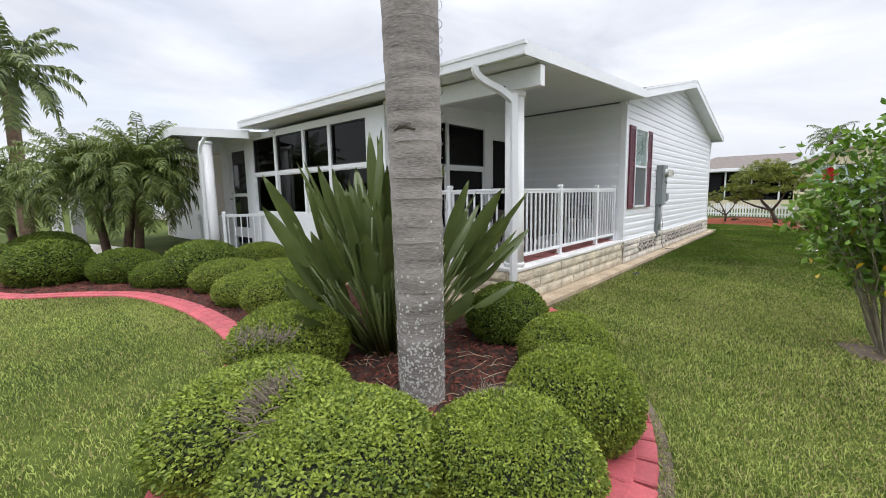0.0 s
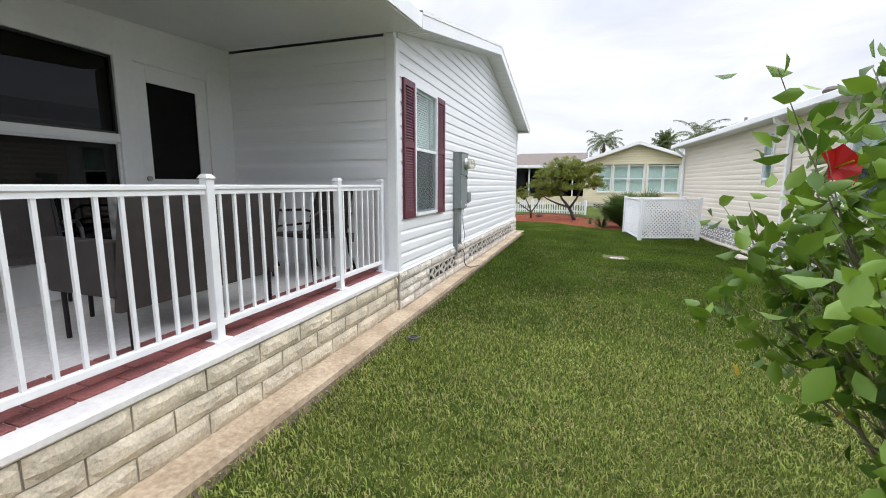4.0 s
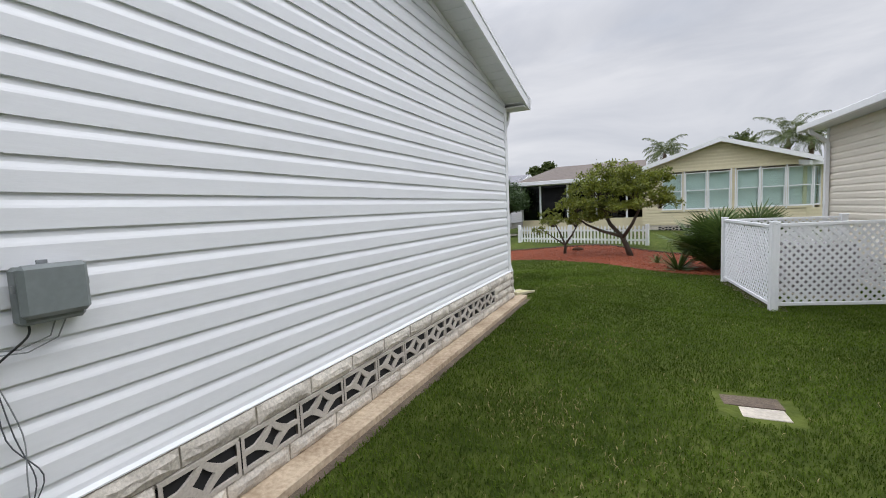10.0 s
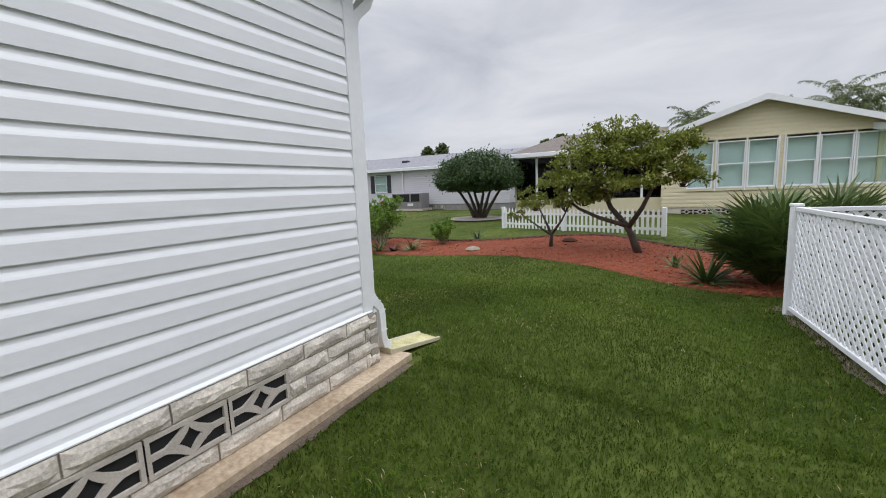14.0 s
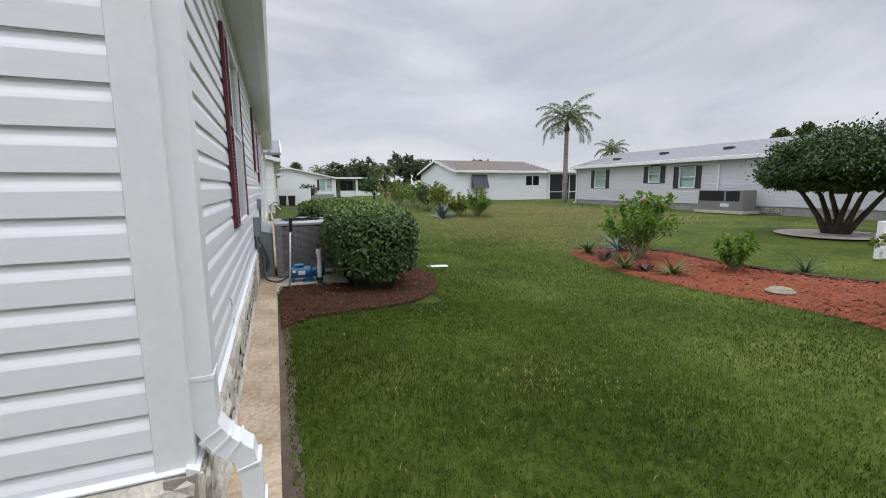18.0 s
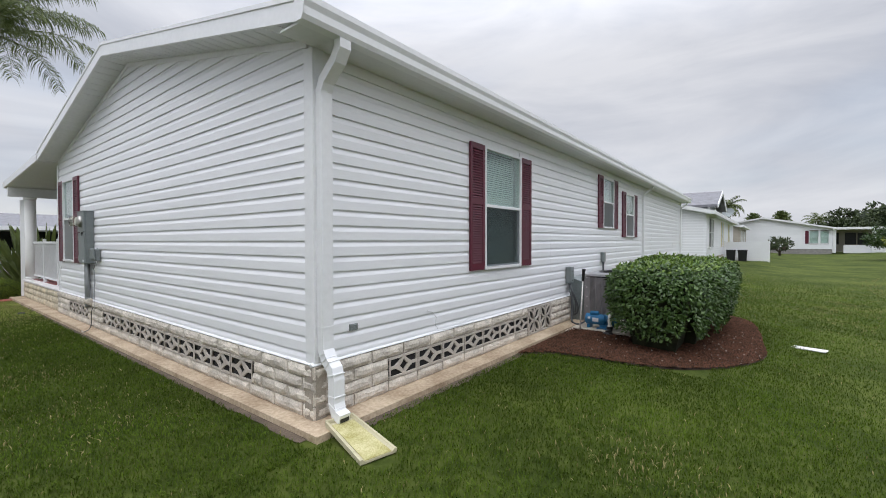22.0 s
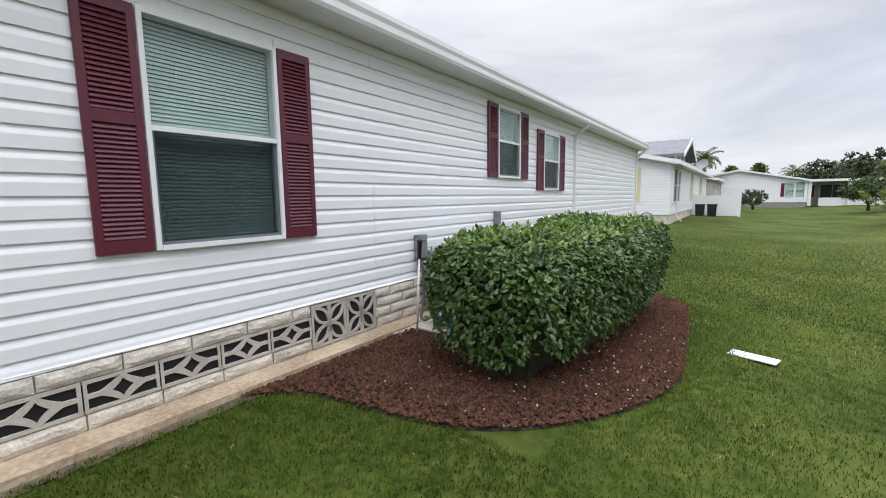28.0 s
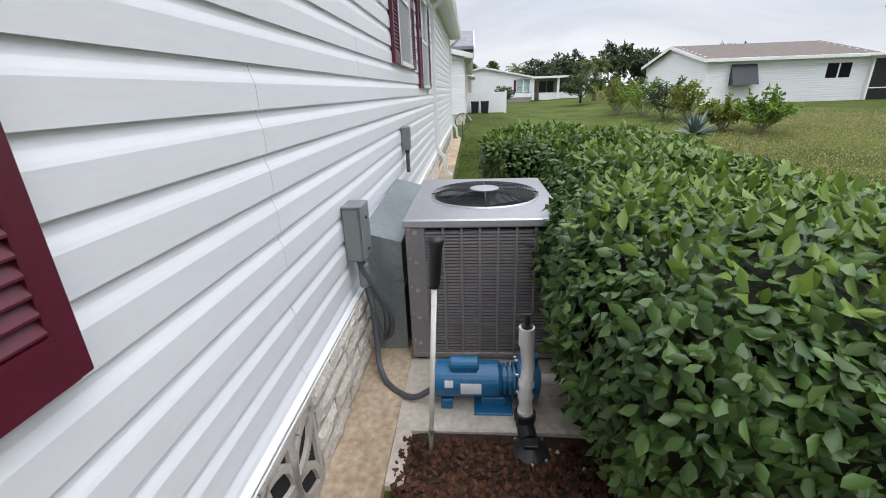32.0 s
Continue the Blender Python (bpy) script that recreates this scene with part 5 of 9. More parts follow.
air = thing("air_handler_duct", "grey galvanised sheet duct box between wall and condenser", "duct", at=(0, 0, 0))
part("body", Geo().prism([(-5.30, BY + 0.03, -0.04), (-5.30, 8.40, -0.04), (-5.30, 8.40, 0.66), (-5.30, BY + 0.03, 0.72)], [(-6.55, BY + 0.03, -0.04), (-6.55, 8.40, -0.04), (-6.55, 8.40, 0.70), (-6.55, BY + 0.03, 0.76)]), "ac_side", air)
part("seam", Geo().box(-6.50, 8.40, 0.40, -5.30, 8.405, 0.412).box(-5.299, BY + 0.05, 0.42, -5.295, 8.39, 0.43), "ac_side", air)

jb = thing("disconnect_box", "grey electrical disconnect box with drooping conduit", "junction box", at=(-5.20, BY + 0.016, 0.64))
part("body", Geo().box(0.0, 0, 0, 0.13, 0.085, 0.27, 0.008), "panel", jb)
part("cover", Geo().box(-0.004, 0.085, 0.01, 0.134, 0.10, 0.272, 0.006).box(-0.004, 0.0, 0.266, 0.134, 0.10, 0.278, 0.003), "panel", jb)
part("screw", Geo().tube([(0.065, 0.10, 0.05), (0.065, 0.106, 0.05)], 0.008, 8), "black", jb)
part("screw", Geo().tube([(0.065, 0.10, 0.21), (0.065, 0.106, 0.21)], 0.008, 8), "black", jb)
part("connector", Geo().box(0.03, 0.04, -0.16, 0.09, 0.085, -0.03, 0.01), "panel", jb)
whips = (
    [(0.05, 0.05, 0.0), (0.05, 0.06, -0.10), (0.07, 0.09, -0.25), (0.09, 0.10, -0.45), (0.15, 0.12, -0.59), (0.25, 0.19, -0.633), (0.34, 0.31, -0.625), (0.345, 0.40, -0.58), (0.33, 0.44, -0.55)],
    [(0.09, 0.05, 0.0), (0.08, 0.07, -0.08), (0.05, 0.12, -0.20), (0.00, 0.17, -0.38), (-0.03, 0.15, -0.50), (-0.05, 0.10, -0.54)],
    [(0.03, 0.05, 0.0), (0.03, 0.05, -0.12), (0.03, 0.08, -0.30), (0.02, 0.11, -0.48), (0.05, 0.09, -0.55)],
    [(0.07, 0.06, 0.0), (0.06, 0.08, -0.15), (0.03, 0.14, -0.30), (0.01, 0.14, -0.44), (-0.04, 0.12, -0.50)],
)
for k, pts in enumerate(whips):
    ps = [Vector(p) for p in pts]
    fine = []
    for i in range(len(ps) - 1):
        p0, p1, p2, p3 = ps[max(i - 1, 0)], ps[i], ps[i + 1], ps[min(i + 2, len(ps) - 1)]
        for s in range(5):
            t = s / 5
            fine.append(0.5 * (2 * p1 + (p2 - p0) * t + (2 * p0 - 5 * p1 + 4 * p2 - p3) * t * t + (3 * p1 - p0 - 3 * p2 + p3) * t ** 3))
    part("conduit", Geo().tube(fine + [ps[-1]], 0.015 if k < 2 else 0.013, 10), "cable", jb, smooth=True)
ob = thing("outlet_box", "small grey outdoor outlet box on siding", "outlet box", at=(-7.08, BY + 0.016, 0.93))
part("body", Geo().box(0, 0, 0, 0.12, 0.07, 0.20, 0.008), "panel", ob)
part("stub", Geo().tube([(0.06, 0.04, -0.20), (0.06, 0.04, 0.0)], 0.018, 10).box(0.04, 0.02, -0.03, 0.08, 0.06, 0.0), "cable", ob)

# the pump
pump = thing("sprinkler_pump", "blue electric sprinkler pump on the concrete pad", "pump", at=(-4.87, 8.59, -0.010))
pump.scale = (1.0, 1.12, 1.0)
# its frame: y runs along the motor, z up
mz = 0.135
part("motor", Geo().tube([(0, 0.0, mz), (0, 0.012, mz), (0, 0.012, mz), (0, 0.27, mz), (0, 0.285, mz)], [0.06, 0.082, 0.085, 0.085, 0.07], 28), "blue", pump, smooth=False)
part("capacitor", Geo().tube([(0.02, 0.07, mz + 0.095), (0.02, 0.075, mz + 0.095), (0.02, 0.185, mz + 0.095), (0.02, 0.19, mz + 0.095)], [0.025, 0.034, 0.034, 0.025], 16), "blue", pump, smooth=False)
part("capacitor_saddle", Geo().box(-0.012, 0.075, mz + 0.06, 0.052, 0.185, mz + 0.095, 0.006), "blue", pump)
for y0, y1, z0, z1 in ((0.115, 0.20, 0.095, 0.165), (0.05, 0.085, 0.12, 0.15)):
    a = [(0.0865 * math.cos(t), 0.0865 * math.sin(t)) for t in np.linspace(-0.35 if y1 > 0.1 else 0.1, 0.35 if y1 > 0.1 else 0.5, 6)]
    g = Geo()
    for (xa, za), (xb, zb) in zip(a, a[1:]):
        g.poly([(xa, y0, mz + za), (xa, y1, mz + za), (xb, y1, mz + zb), (xb, y0, mz + zb)])
    part("label", g, "paper", pump, "white rating label")
for y in (0.295, 0.315, 0.335):
    part("bracket_rib", Geo().tube([(0, y - 0.005, mz), (0, y + 0.005, mz)], 0.075, 20), "blue", pump)
part("bracket", Geo().tube([(0, 0.28, mz), (0, 0.345, mz)], 0.055, 16), "blue", pump)
vol = part("volute", Geo().tube([(0, 0.345, mz), (0, 0.355, mz), (0, 0.39, mz), (0, 0.40, mz), (0, 0.435, mz), (0, 0.445, mz)], [0.095, 0.105, 0.105, 0.09, 0.085, 0.05], 28), "blue", pump)
for k in range(8):
    a = k * math.pi / 4
    part("bolt", Geo().tube([(0.097 * math.cos(a), 0.338, mz + 0.097 * math.sin(a)), (0.097 * math.cos(a), 0.350, mz + 0.097 * math.sin(a))], 0.008, 6), "steel", vol)
part("foot", Geo().box(-0.07, 0.17, 0.0, 0.10, 0.33, 0.012, 0.003).box(-0.05, 0.20, 0.012, 0.05, 0.30, 0.06, 0.004), "blue", pump)
part("foot", Geo().box(-0.06, 0.03, 0.0, 0.06, 0.08, 0.055, 0.004), "blue", pump)
part("discharge", Geo().tube([(0, 0.40, mz + 0.07), (0, 0.40, mz + 0.13)], 0.035, 14), "blue", pump)
pipes = thing("pump_pipework", "white plastic pipe with black valve at the pump", "pipe", at=(-4.87, 8.585, -0.010))
part("riser", Geo().tube(rounded([(0.15, 0.42, 0.05), (0.15, 0.42, 0.16), (0.145, 0.42, 0.21), (0.115, 0.43, 0.28), (0.105, 0.425, 0.36), (0.105, 0.42, 0.47)], 4), 0.029, 16), "pvc", pipes, smooth=True)
for p, q, r in (((0.105, 0.421, 0.39), (0.105, 0.42, 0.475), 0.034), ((0.15, 0.42, 0.15), (0.147, 0.42, 0.165), 0.034), ((0.145, 0.421, 0.205), (0.135, 0.424, 0.23), 0.035), ((0.15, 0.42, 0.05), (0.15, 0.42, 0.085), 0.035)):
    part("fitting", Geo().tube([p, q], r, 16), "pvc", pipes, smooth=False)
part("plug", Geo().tube([(0.105, 0.42, 0.475), (0.105, 0.42, 0.485)], 0.024, 10).tube([(0.105, 0.42, 0.485), (0.105, 0.42, 0.53)], 0.011, 8).tube([(0.105, 0.39, 0.53), (0.105, 0.44, 0.535)], 0.006, 6), "black", pipes)
part("side_pipe", Geo().tube([(0.0, 0.50, 0.135), (0.0, 0.66, 0.130), (0.0, 0.85, 0.125)], 0.026, 14), "pvc", pipes, smooth=True)
vx, vy = 0.275, 0.43
part("check_valve", Geo().lathe([(0.05, -0.075), (0.078, -0.07), (0.088, -0.055), (0.088, -0.03), (0.078, -0.015), (0.055, 0.0), (0.032, 0.012)], (vx, vy, 0.0), 24), "black", pipes)
part("elbow", Geo().tube(rounded([(0.15, 0.42, 0.055), (0.155, 0.42, 0.02), (0.19, 0.425, 0.0), (0.235, 0.43, -0.01)], 4), 0.040, 16), "black", pipes)
part("collar", Geo().tube([(0.15, 0.42, 0.035), (0.15, 0.42, 0.07)], 0.048, 16), "black", pipes)
part("clamp", Geo().box(vx - 0.02, vy - 0.03, 0.008, vx + 0.03, vy + 0.03, 0.03, 0.004), "black", pipes)
for k in range(8):
    a = k * math.pi / 4
    part("bolt", Geo().tube([(vx + 0.082 * math.cos(a), vy + 0.082 * math.sin(a), -0.035), (vx + 0.082 * math.cos(a), vy + 0.082 * math.sin(a), -0.012)], 0.007, 6), "steel", pipes)
for dx2, dy2 in ((-0.02, -0.075), (0.05, 0.0), (-0.01, 0.07)):
    part("leg_pipe", Geo().tube([(vx + dx2, vy + dy2, -0.16), (vx + dx2, vy + dy2, -0.05)], 0.021, 12), "pvc", pipes)

pole = thing("sprinkler_riser", "thin grey pipe stake with black foam grip", "stake", at=(-4.58, 8.59, -0.10))
part("shaft", Geo().tube([(0.0, 0.0, 0.0), (0.0, 0.05, 0.86)], 0.0105, 10), "pvc", pole, smooth=True)
part("grip", Geo().tube([(0.0, 0.049, 0.84), (0.0, 0.050, 0.86), (0.0, 0.059, 0.99), (0.0, 0.061, 1.02), (0.0, 0.062, 1.032)], [0.018, 0.022, 0.024, 0.031, 0.027], 14), "black", pole, smooth=True)
part("collar", Geo().tube([(0.0, 0.009, 0.16), (0.0, 0.011, 0.19)], 0.0135, 10), "steel", pole)

# ---- splash block below the corner downspout ----
spl = thing("splash_block", "aged white plastic splash block with yellow-green algae", "splash block", at=(-0.11, 8.36, 0.0), rz=-13)
g = Geo()
prof = [(-0.15, 0.0), (0.15, 0.0), (0.15, 0.040), (0.130, 0.042), (0.11, 0.02), (-0.11, 0.02), (-0.130, 0.042), (-0.15, 0.040)]
g.prism([(x * 0.78, 0.02, z + 0.0) for x, z in prof], [(x * 0.92, 0.58, z * 0.75 - 0.045) for x, z in prof])
part("tray", g, "splash", spl)
part("algae_film", Geo().prism([(-0.085, 0.06, 0.0175), (0.085, 0.06, 0.0175), (0.100, 0.575, -0.0290), (-0.098, 0.575, -0.0290)], [(-0.085, 0.06, 0.0215), (0.085, 0.06, 0.0215), (0.100, 0.575, -0.0250), (-0.098, 0.575, -0.0250)]), "algae", spl)
part("back_lip", Geo().box(-0.115, 0.0, 0.0, 0.115, 0.022, 0.048, 0.005), "splash", spl)
# a white pipe lying in the lawn, a meter lid, a sprinkler head
lid_pipe = solo("drain_board", Geo().box(-0.085, -0.20, 0.0, 0.085, 0.20, 0.016, 0.006), "slab", "white plastic board lying in the grass", "board", at=pose(-6.28, 11.40, ground_z(-6.28, 11.40) + 0.012, 0, 0, -16))
mh = thing("valve_cover", "worn concrete valve cover sunk in bare soil", "valve cover", at=(2.55, 5.58, ground_z(2.6, 5.5)), rz=4)
part("lid", Geo().box(-0.17, -0.15, -0.02, 0.17, 0.02, 0.008, 0.004), "concrete", mh)
part("bare_patch", Geo().box(-0.20, 0.021, 0.0, 0.18, 0.20, 0.014), "soil", mh)
spr = thing("lawn_sprinkler", "sunken round sprinkler head ring in soil", "sprinkler", at=(0.42, -0.66, ground_z(0.4, -0.6)))
part("ring", Geo().lathe([(0.055, 0.0), (0.055, 0.035), (0.04, 0.037), (0.04, 0.01)], n=20), "pot", spr)
part("head", Geo().lathe([(0.022, 0.0), (0.022, 0.03), (0.015, 0.034)], n=14), "black", spr)


# ---- porch furniture ----
def sling_chair(at, rz):
    c = thing("porch_chair", "dark bronze porch chair with brown sling seat", "chair", "porch chairs", at=at, rz=rz)
    for s in (-0.27, 0.27):
        part("arm", Geo().tube([(s, 0.25, 0.56), (s, 0.28, 0.62), (s, 0.15, 0.65), (s, -0.20, 0.66), (s, -0.29, 0.62), (s, -0.32, 0.55)], 0.013, 8), "chair_frame", c)
        part("side_rail", Geo().tube([(s, 0.26, 0.44), (s, 0.22, 0.50), (s, -0.2, 0.50), (s, -0.30, 0.47)], 0.012, 8), "chair_frame", c)
        part("leg", Geo().tube([(s, -0.32, 0.55), (s, -0.33, 0.30), (s, -0.30, 0.0)], 0.014, 8), "chair_frame", c)
        part("leg", Geo().tube([(s * 0.95, 0.22, 0.42), (s * 0.95, 0.25, 0.20), (s, 0.33, 0.0)], 0.014, 8), "chair_frame", c)
        part("back_post", Geo().tube([(s * 0.9, 0.18, 0.38), (s * 0.9, 0.27, 0.65), (s * 0.85, 0.35, 0.88)], 0.013, 8), "chair_frame", c)
    part("seat", Geo().prism([(-0.25, -0.30, 0.41), (0.25, -0.30, 0.41), (0.25, 0.22, 0.37), (-0.25, 0.22, 0.37)], [(-0.25, -0.30, 0.45), (0.25, -0.30, 0.45), (0.25, 0.22, 0.42), (-0.25, 0.22, 0.42)]), "chair", c)
    part("backrest", Geo().prism([(-0.24, 0.20, 0.40), (0.24, 0.20, 0.40), (0.24, 0.34, 0.88), (-0.24, 0.34, 0.88)], [(-0.24, 0.235, 0.40), (0.24, 0.235, 0.40), (0.24, 0.372, 0.875), (-0.24, 0.372, 0.875)]), "chair", c)
    return c


ch = sling_chair((-0.78, -0.44, 0.452), -8)
copy_thing(ch, pose(-1.75, -2.35, 0.452, 0, 0, 70))
copy_thing(ch, pose(-1.62, -0.60, 0.452, 0, 0, 10))
lov = thing("porch_loveseat", "dark wicker porch loveseat seen from behind with cushions", "loveseat", at=(-0.78, -1.98, 0.452), rz=-90)
part("seat", Geo().box(-0.55, -0.30, 0.30, 0.55, 0.24, 0.42, 0.02), "chair", lov)
part("backrest", Geo().prism([(-0.6, 0.22, 0.22), (0.6, 0.22, 0.22), (0.60, 0.34, 0.86), (-0.60, 0.34, 0.86)], [(-0.6, 0.27, 0.22), (0.6, 0.27, 0.22), (0.60, 0.39, 0.85), (-0.60, 0.39, 0.85)]), "chair", lov)
for s in (-0.58, 0.58):
    part("armrest", Geo().box(s - 0.03, -0.30, 0.30, s + 0.03, 0.26, 0.62, 0.012), "chair", lov)
    for y in (-0.27, 0.27):
        part("leg", Geo().tube([(s * 0.95, y, 0.0), (s * 0.95, y, 0.32)], 0.014, 8), "chair_frame", lov)
for s in (-0.28, 0.28):
    part("cushion", Geo().box(s - 0.24, -0.26, 0.42, s + 0.24, 0.18, 0.53, 0.03).box(s - 0.23, 0.10, 0.53, s + 0.23, 0.22, 0.88, 0.03), "cushion", lov)
tab = thing("porch_table", "small dark porch side table", "table", at=(-1.45, -1.45, 0.452))
part("tabletop", Geo().lathe([(0.25, 0.44), (0.26, 0.45), (0.26, 0.46), (0.25, 0.465)], n=24), "chair_frame", tab)
for k in range(4):
    a = k * math.pi / 2 + 0.4
    part("leg", Geo().tube([(0.14 * math.cos(a), 0.14 * math.sin(a), 0.44), (0.22 * math.cos(a), 0.22 * math.sin(a), 0.0)], 0.012, 8), "chair_frame", tab)
part("outlet_cover", Geo().box(-0.62, -0.03, 0.74, -0.55, -0.018, 0.84, 0.003), "panel", home)

# ---- plants ----
from mathutils.geometry import delaunay_2d_cdt

LEAF = np.array([(0, 0, 0), (-0.34, 0.28, 0.10), (-0.42, 0.60, 0.11), (0, 1.0, -0.06), (0.42, 0.60, 0.11), (0.34, 0.28, 0.10), (0, 0.5, -0.02)])
LEAF_F = np.array([(0, 6, 1), (1, 6, 2), (2, 6, 3), (0, 5, 6), (5, 4, 6), (4, 3, 6)])
CHIP = np.array([(0, 0, 0), (-0.5, 0.5, 0.12), (0, 1.0, 0), (0.5, 0.5, 0.12)])
CHIP_F = np.array([(0, 2, 1), (0, 3, 2)])


def unit(a):
    return a / np.maximum(np.linalg.norm(a, axis=-1, keepdims=True), 1e-9)


def leaves(points, normals, length, width, r, lift=0.6, shape=LEAF, faces=LEAF_F, spread=0.35, hang=0.0):
    """Leaves at points; each grows out along its normal, tipped over at random. Returns vertices and faces."""
    n = len(points)
    nrm = unit(normals + r.normal(0, spread, (n, 3)))
    side = unit(np.cross(nrm, unit(r.normal(0, 1, (n, 3)))))
    grow = unit(np.cross(side, nrm) + nrm * lift + np.array([0, 0, -hang]))
    face = unit(np.cross(side, grow))
    s = r.uniform(0.7, 1.25, (n, 1, 1))
    v = points[:, None, :] + s * (shape[None, :, 0:1] * width * side[:, None, :] + shape[None, :, 1:2] * length * grow[:, None, :] + shape[None, :, 2:3] * length * face[:, None, :])
    f = faces[None] + (np.arange(n) * len(shape))[:, None, None]
    return v.reshape(-1, 3), f.reshape(-1, 3)


def join(*lots):
    vs, fs, k = [], [], 0
    for v, f in lots:
        vs.append(v)
        fs.append(f + k)
        k += len(v)
    return np.concatenate(vs), np.concatenate(fs)


def lumps(d, r, amount, n=9):
    """An uneven radius over the directions d."""
    out = np.ones(len(d))
    for _ in range(n):
        c = unit(r.normal(0, 1, 3))
        out += amount * r.uniform(-1, 1) * np.exp(-((1 - d @ c) * 6))
    return out


def ball_meshes(seed, material, count=5200, squash=0.78, size=0.022, amount=0.10):
    """A clipped shrub of radius 1, as leaves over a near-black core that stands in for inner shade. Its base is at z =
    0.
    """
    r = np.random.default_rng(seed)
    d = unit(r.normal(0, 1, (count, 3)))
    d[:, 2] = np.where(d[:, 2] < -0.75, -d[:, 2], d[:, 2])
    rad = lumps(d, np.random.default_rng(seed + 1), amount) * r.uniform(0.93, 1.03, count)
    p = d * rad[:, None] * np.array([1, 1, squash]) + np.array([0, 0, squash * 0.78])
    v, f = leaves(p, d, size * 2.0, size * 1.15, r, 0.75, CHIP, CHIP_F, 0.55)
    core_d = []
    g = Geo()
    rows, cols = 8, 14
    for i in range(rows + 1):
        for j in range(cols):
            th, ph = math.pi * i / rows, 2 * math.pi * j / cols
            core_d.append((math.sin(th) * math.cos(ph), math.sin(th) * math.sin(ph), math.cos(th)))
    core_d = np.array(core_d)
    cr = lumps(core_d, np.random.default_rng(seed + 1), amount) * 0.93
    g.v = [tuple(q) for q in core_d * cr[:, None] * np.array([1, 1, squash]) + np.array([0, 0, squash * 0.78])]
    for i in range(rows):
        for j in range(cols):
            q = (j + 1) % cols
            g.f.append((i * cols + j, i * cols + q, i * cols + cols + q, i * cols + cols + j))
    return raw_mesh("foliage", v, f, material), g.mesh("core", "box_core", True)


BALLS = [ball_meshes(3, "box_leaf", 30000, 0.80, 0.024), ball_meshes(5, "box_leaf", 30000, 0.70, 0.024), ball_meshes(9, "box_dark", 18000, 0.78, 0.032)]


def ball(x, y, radius, kind, turn, label="rounded clipped green shrub in mulch", tall=0.9):
    b = thing("clipped_shrub", label, "shrub", "clipped shrubs along the bed", at=(x, y, ground_z(x, y) - 0.02), rz=turn)
    fol = part("foliage", BALLS[kind][0], None, b)
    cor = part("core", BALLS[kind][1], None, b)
    for o in (fol, cor):
        o.matrix_basis = Matrix.Diagonal((radius, radius * 1.02, radius * tall, 1))
    return b


dead = "rounded clipped shrub with a patch of bare dead twigs"
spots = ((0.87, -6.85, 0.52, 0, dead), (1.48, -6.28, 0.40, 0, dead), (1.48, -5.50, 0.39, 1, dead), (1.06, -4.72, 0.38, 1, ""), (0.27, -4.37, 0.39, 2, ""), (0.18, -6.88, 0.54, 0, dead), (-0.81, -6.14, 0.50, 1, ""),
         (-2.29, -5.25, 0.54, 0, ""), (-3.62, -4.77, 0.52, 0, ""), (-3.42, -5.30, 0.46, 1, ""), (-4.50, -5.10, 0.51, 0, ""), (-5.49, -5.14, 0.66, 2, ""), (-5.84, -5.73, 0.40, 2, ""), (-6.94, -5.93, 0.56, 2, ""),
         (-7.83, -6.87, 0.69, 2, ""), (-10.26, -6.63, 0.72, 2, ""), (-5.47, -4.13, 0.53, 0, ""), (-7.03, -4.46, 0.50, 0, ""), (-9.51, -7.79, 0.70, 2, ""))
for i, (x, y, rad, kind, lab) in enumerate(spots):
    b = ball(x, y, rad, kind, i * 67, lab or "rounded clipped green shrub in mulch", {0: 0.72, 5: 0.70, 2: 1.18, 3: 1.08, 4: 1.0}.get(i, (0.88 if i < 7 else 0.74) + 0.1 * rnd.random()))
    if lab:
        r = np.random.default_rng(60 + i)
        az, el = (2.6, 0.75) if i in (5,) else ((-2.2, 0.85) if i == 0 else (1.6 + i, 1.0))
        tw = Geo()
        for _ in range(90):
            a, e = az - radians(i * 67) + r.normal(0, 0.28), el + r.normal(0, 0.16)
            p = np.array([math.cos(a) * math.cos(e), math.sin(a) * math.cos(e), math.sin(e) * 0.8]) * rad
            base = p * 0.86 + np.array([0, 0, rad * 0.6])
            tip = p * 1.03 + np.array([0, 0, rad * 0.6]) + r.normal(0, 0.025, 3)
            tw.tube([tuple(base), tuple((base + tip) / 2 + r.normal(0, 0.012, 3)), tuple(tip)], [0.004, 0.003, 0.0015], 4, False)
        part("dead_twig_patch", tw, "dead_twig", b, "bare grey twigs")["kind"] = "stuff"


# mulch bed in front, and its red kerb
def inside_line(outline, x, y):
    inside = False
    for (xa, ya), (xb, yb) in zip(outline, outline[1:] + outline[:1]):
        if (ya > y) != (yb > y) and x < (xb - xa) * (y - ya) / (yb - ya) + xa:
            inside = not inside
    return inside


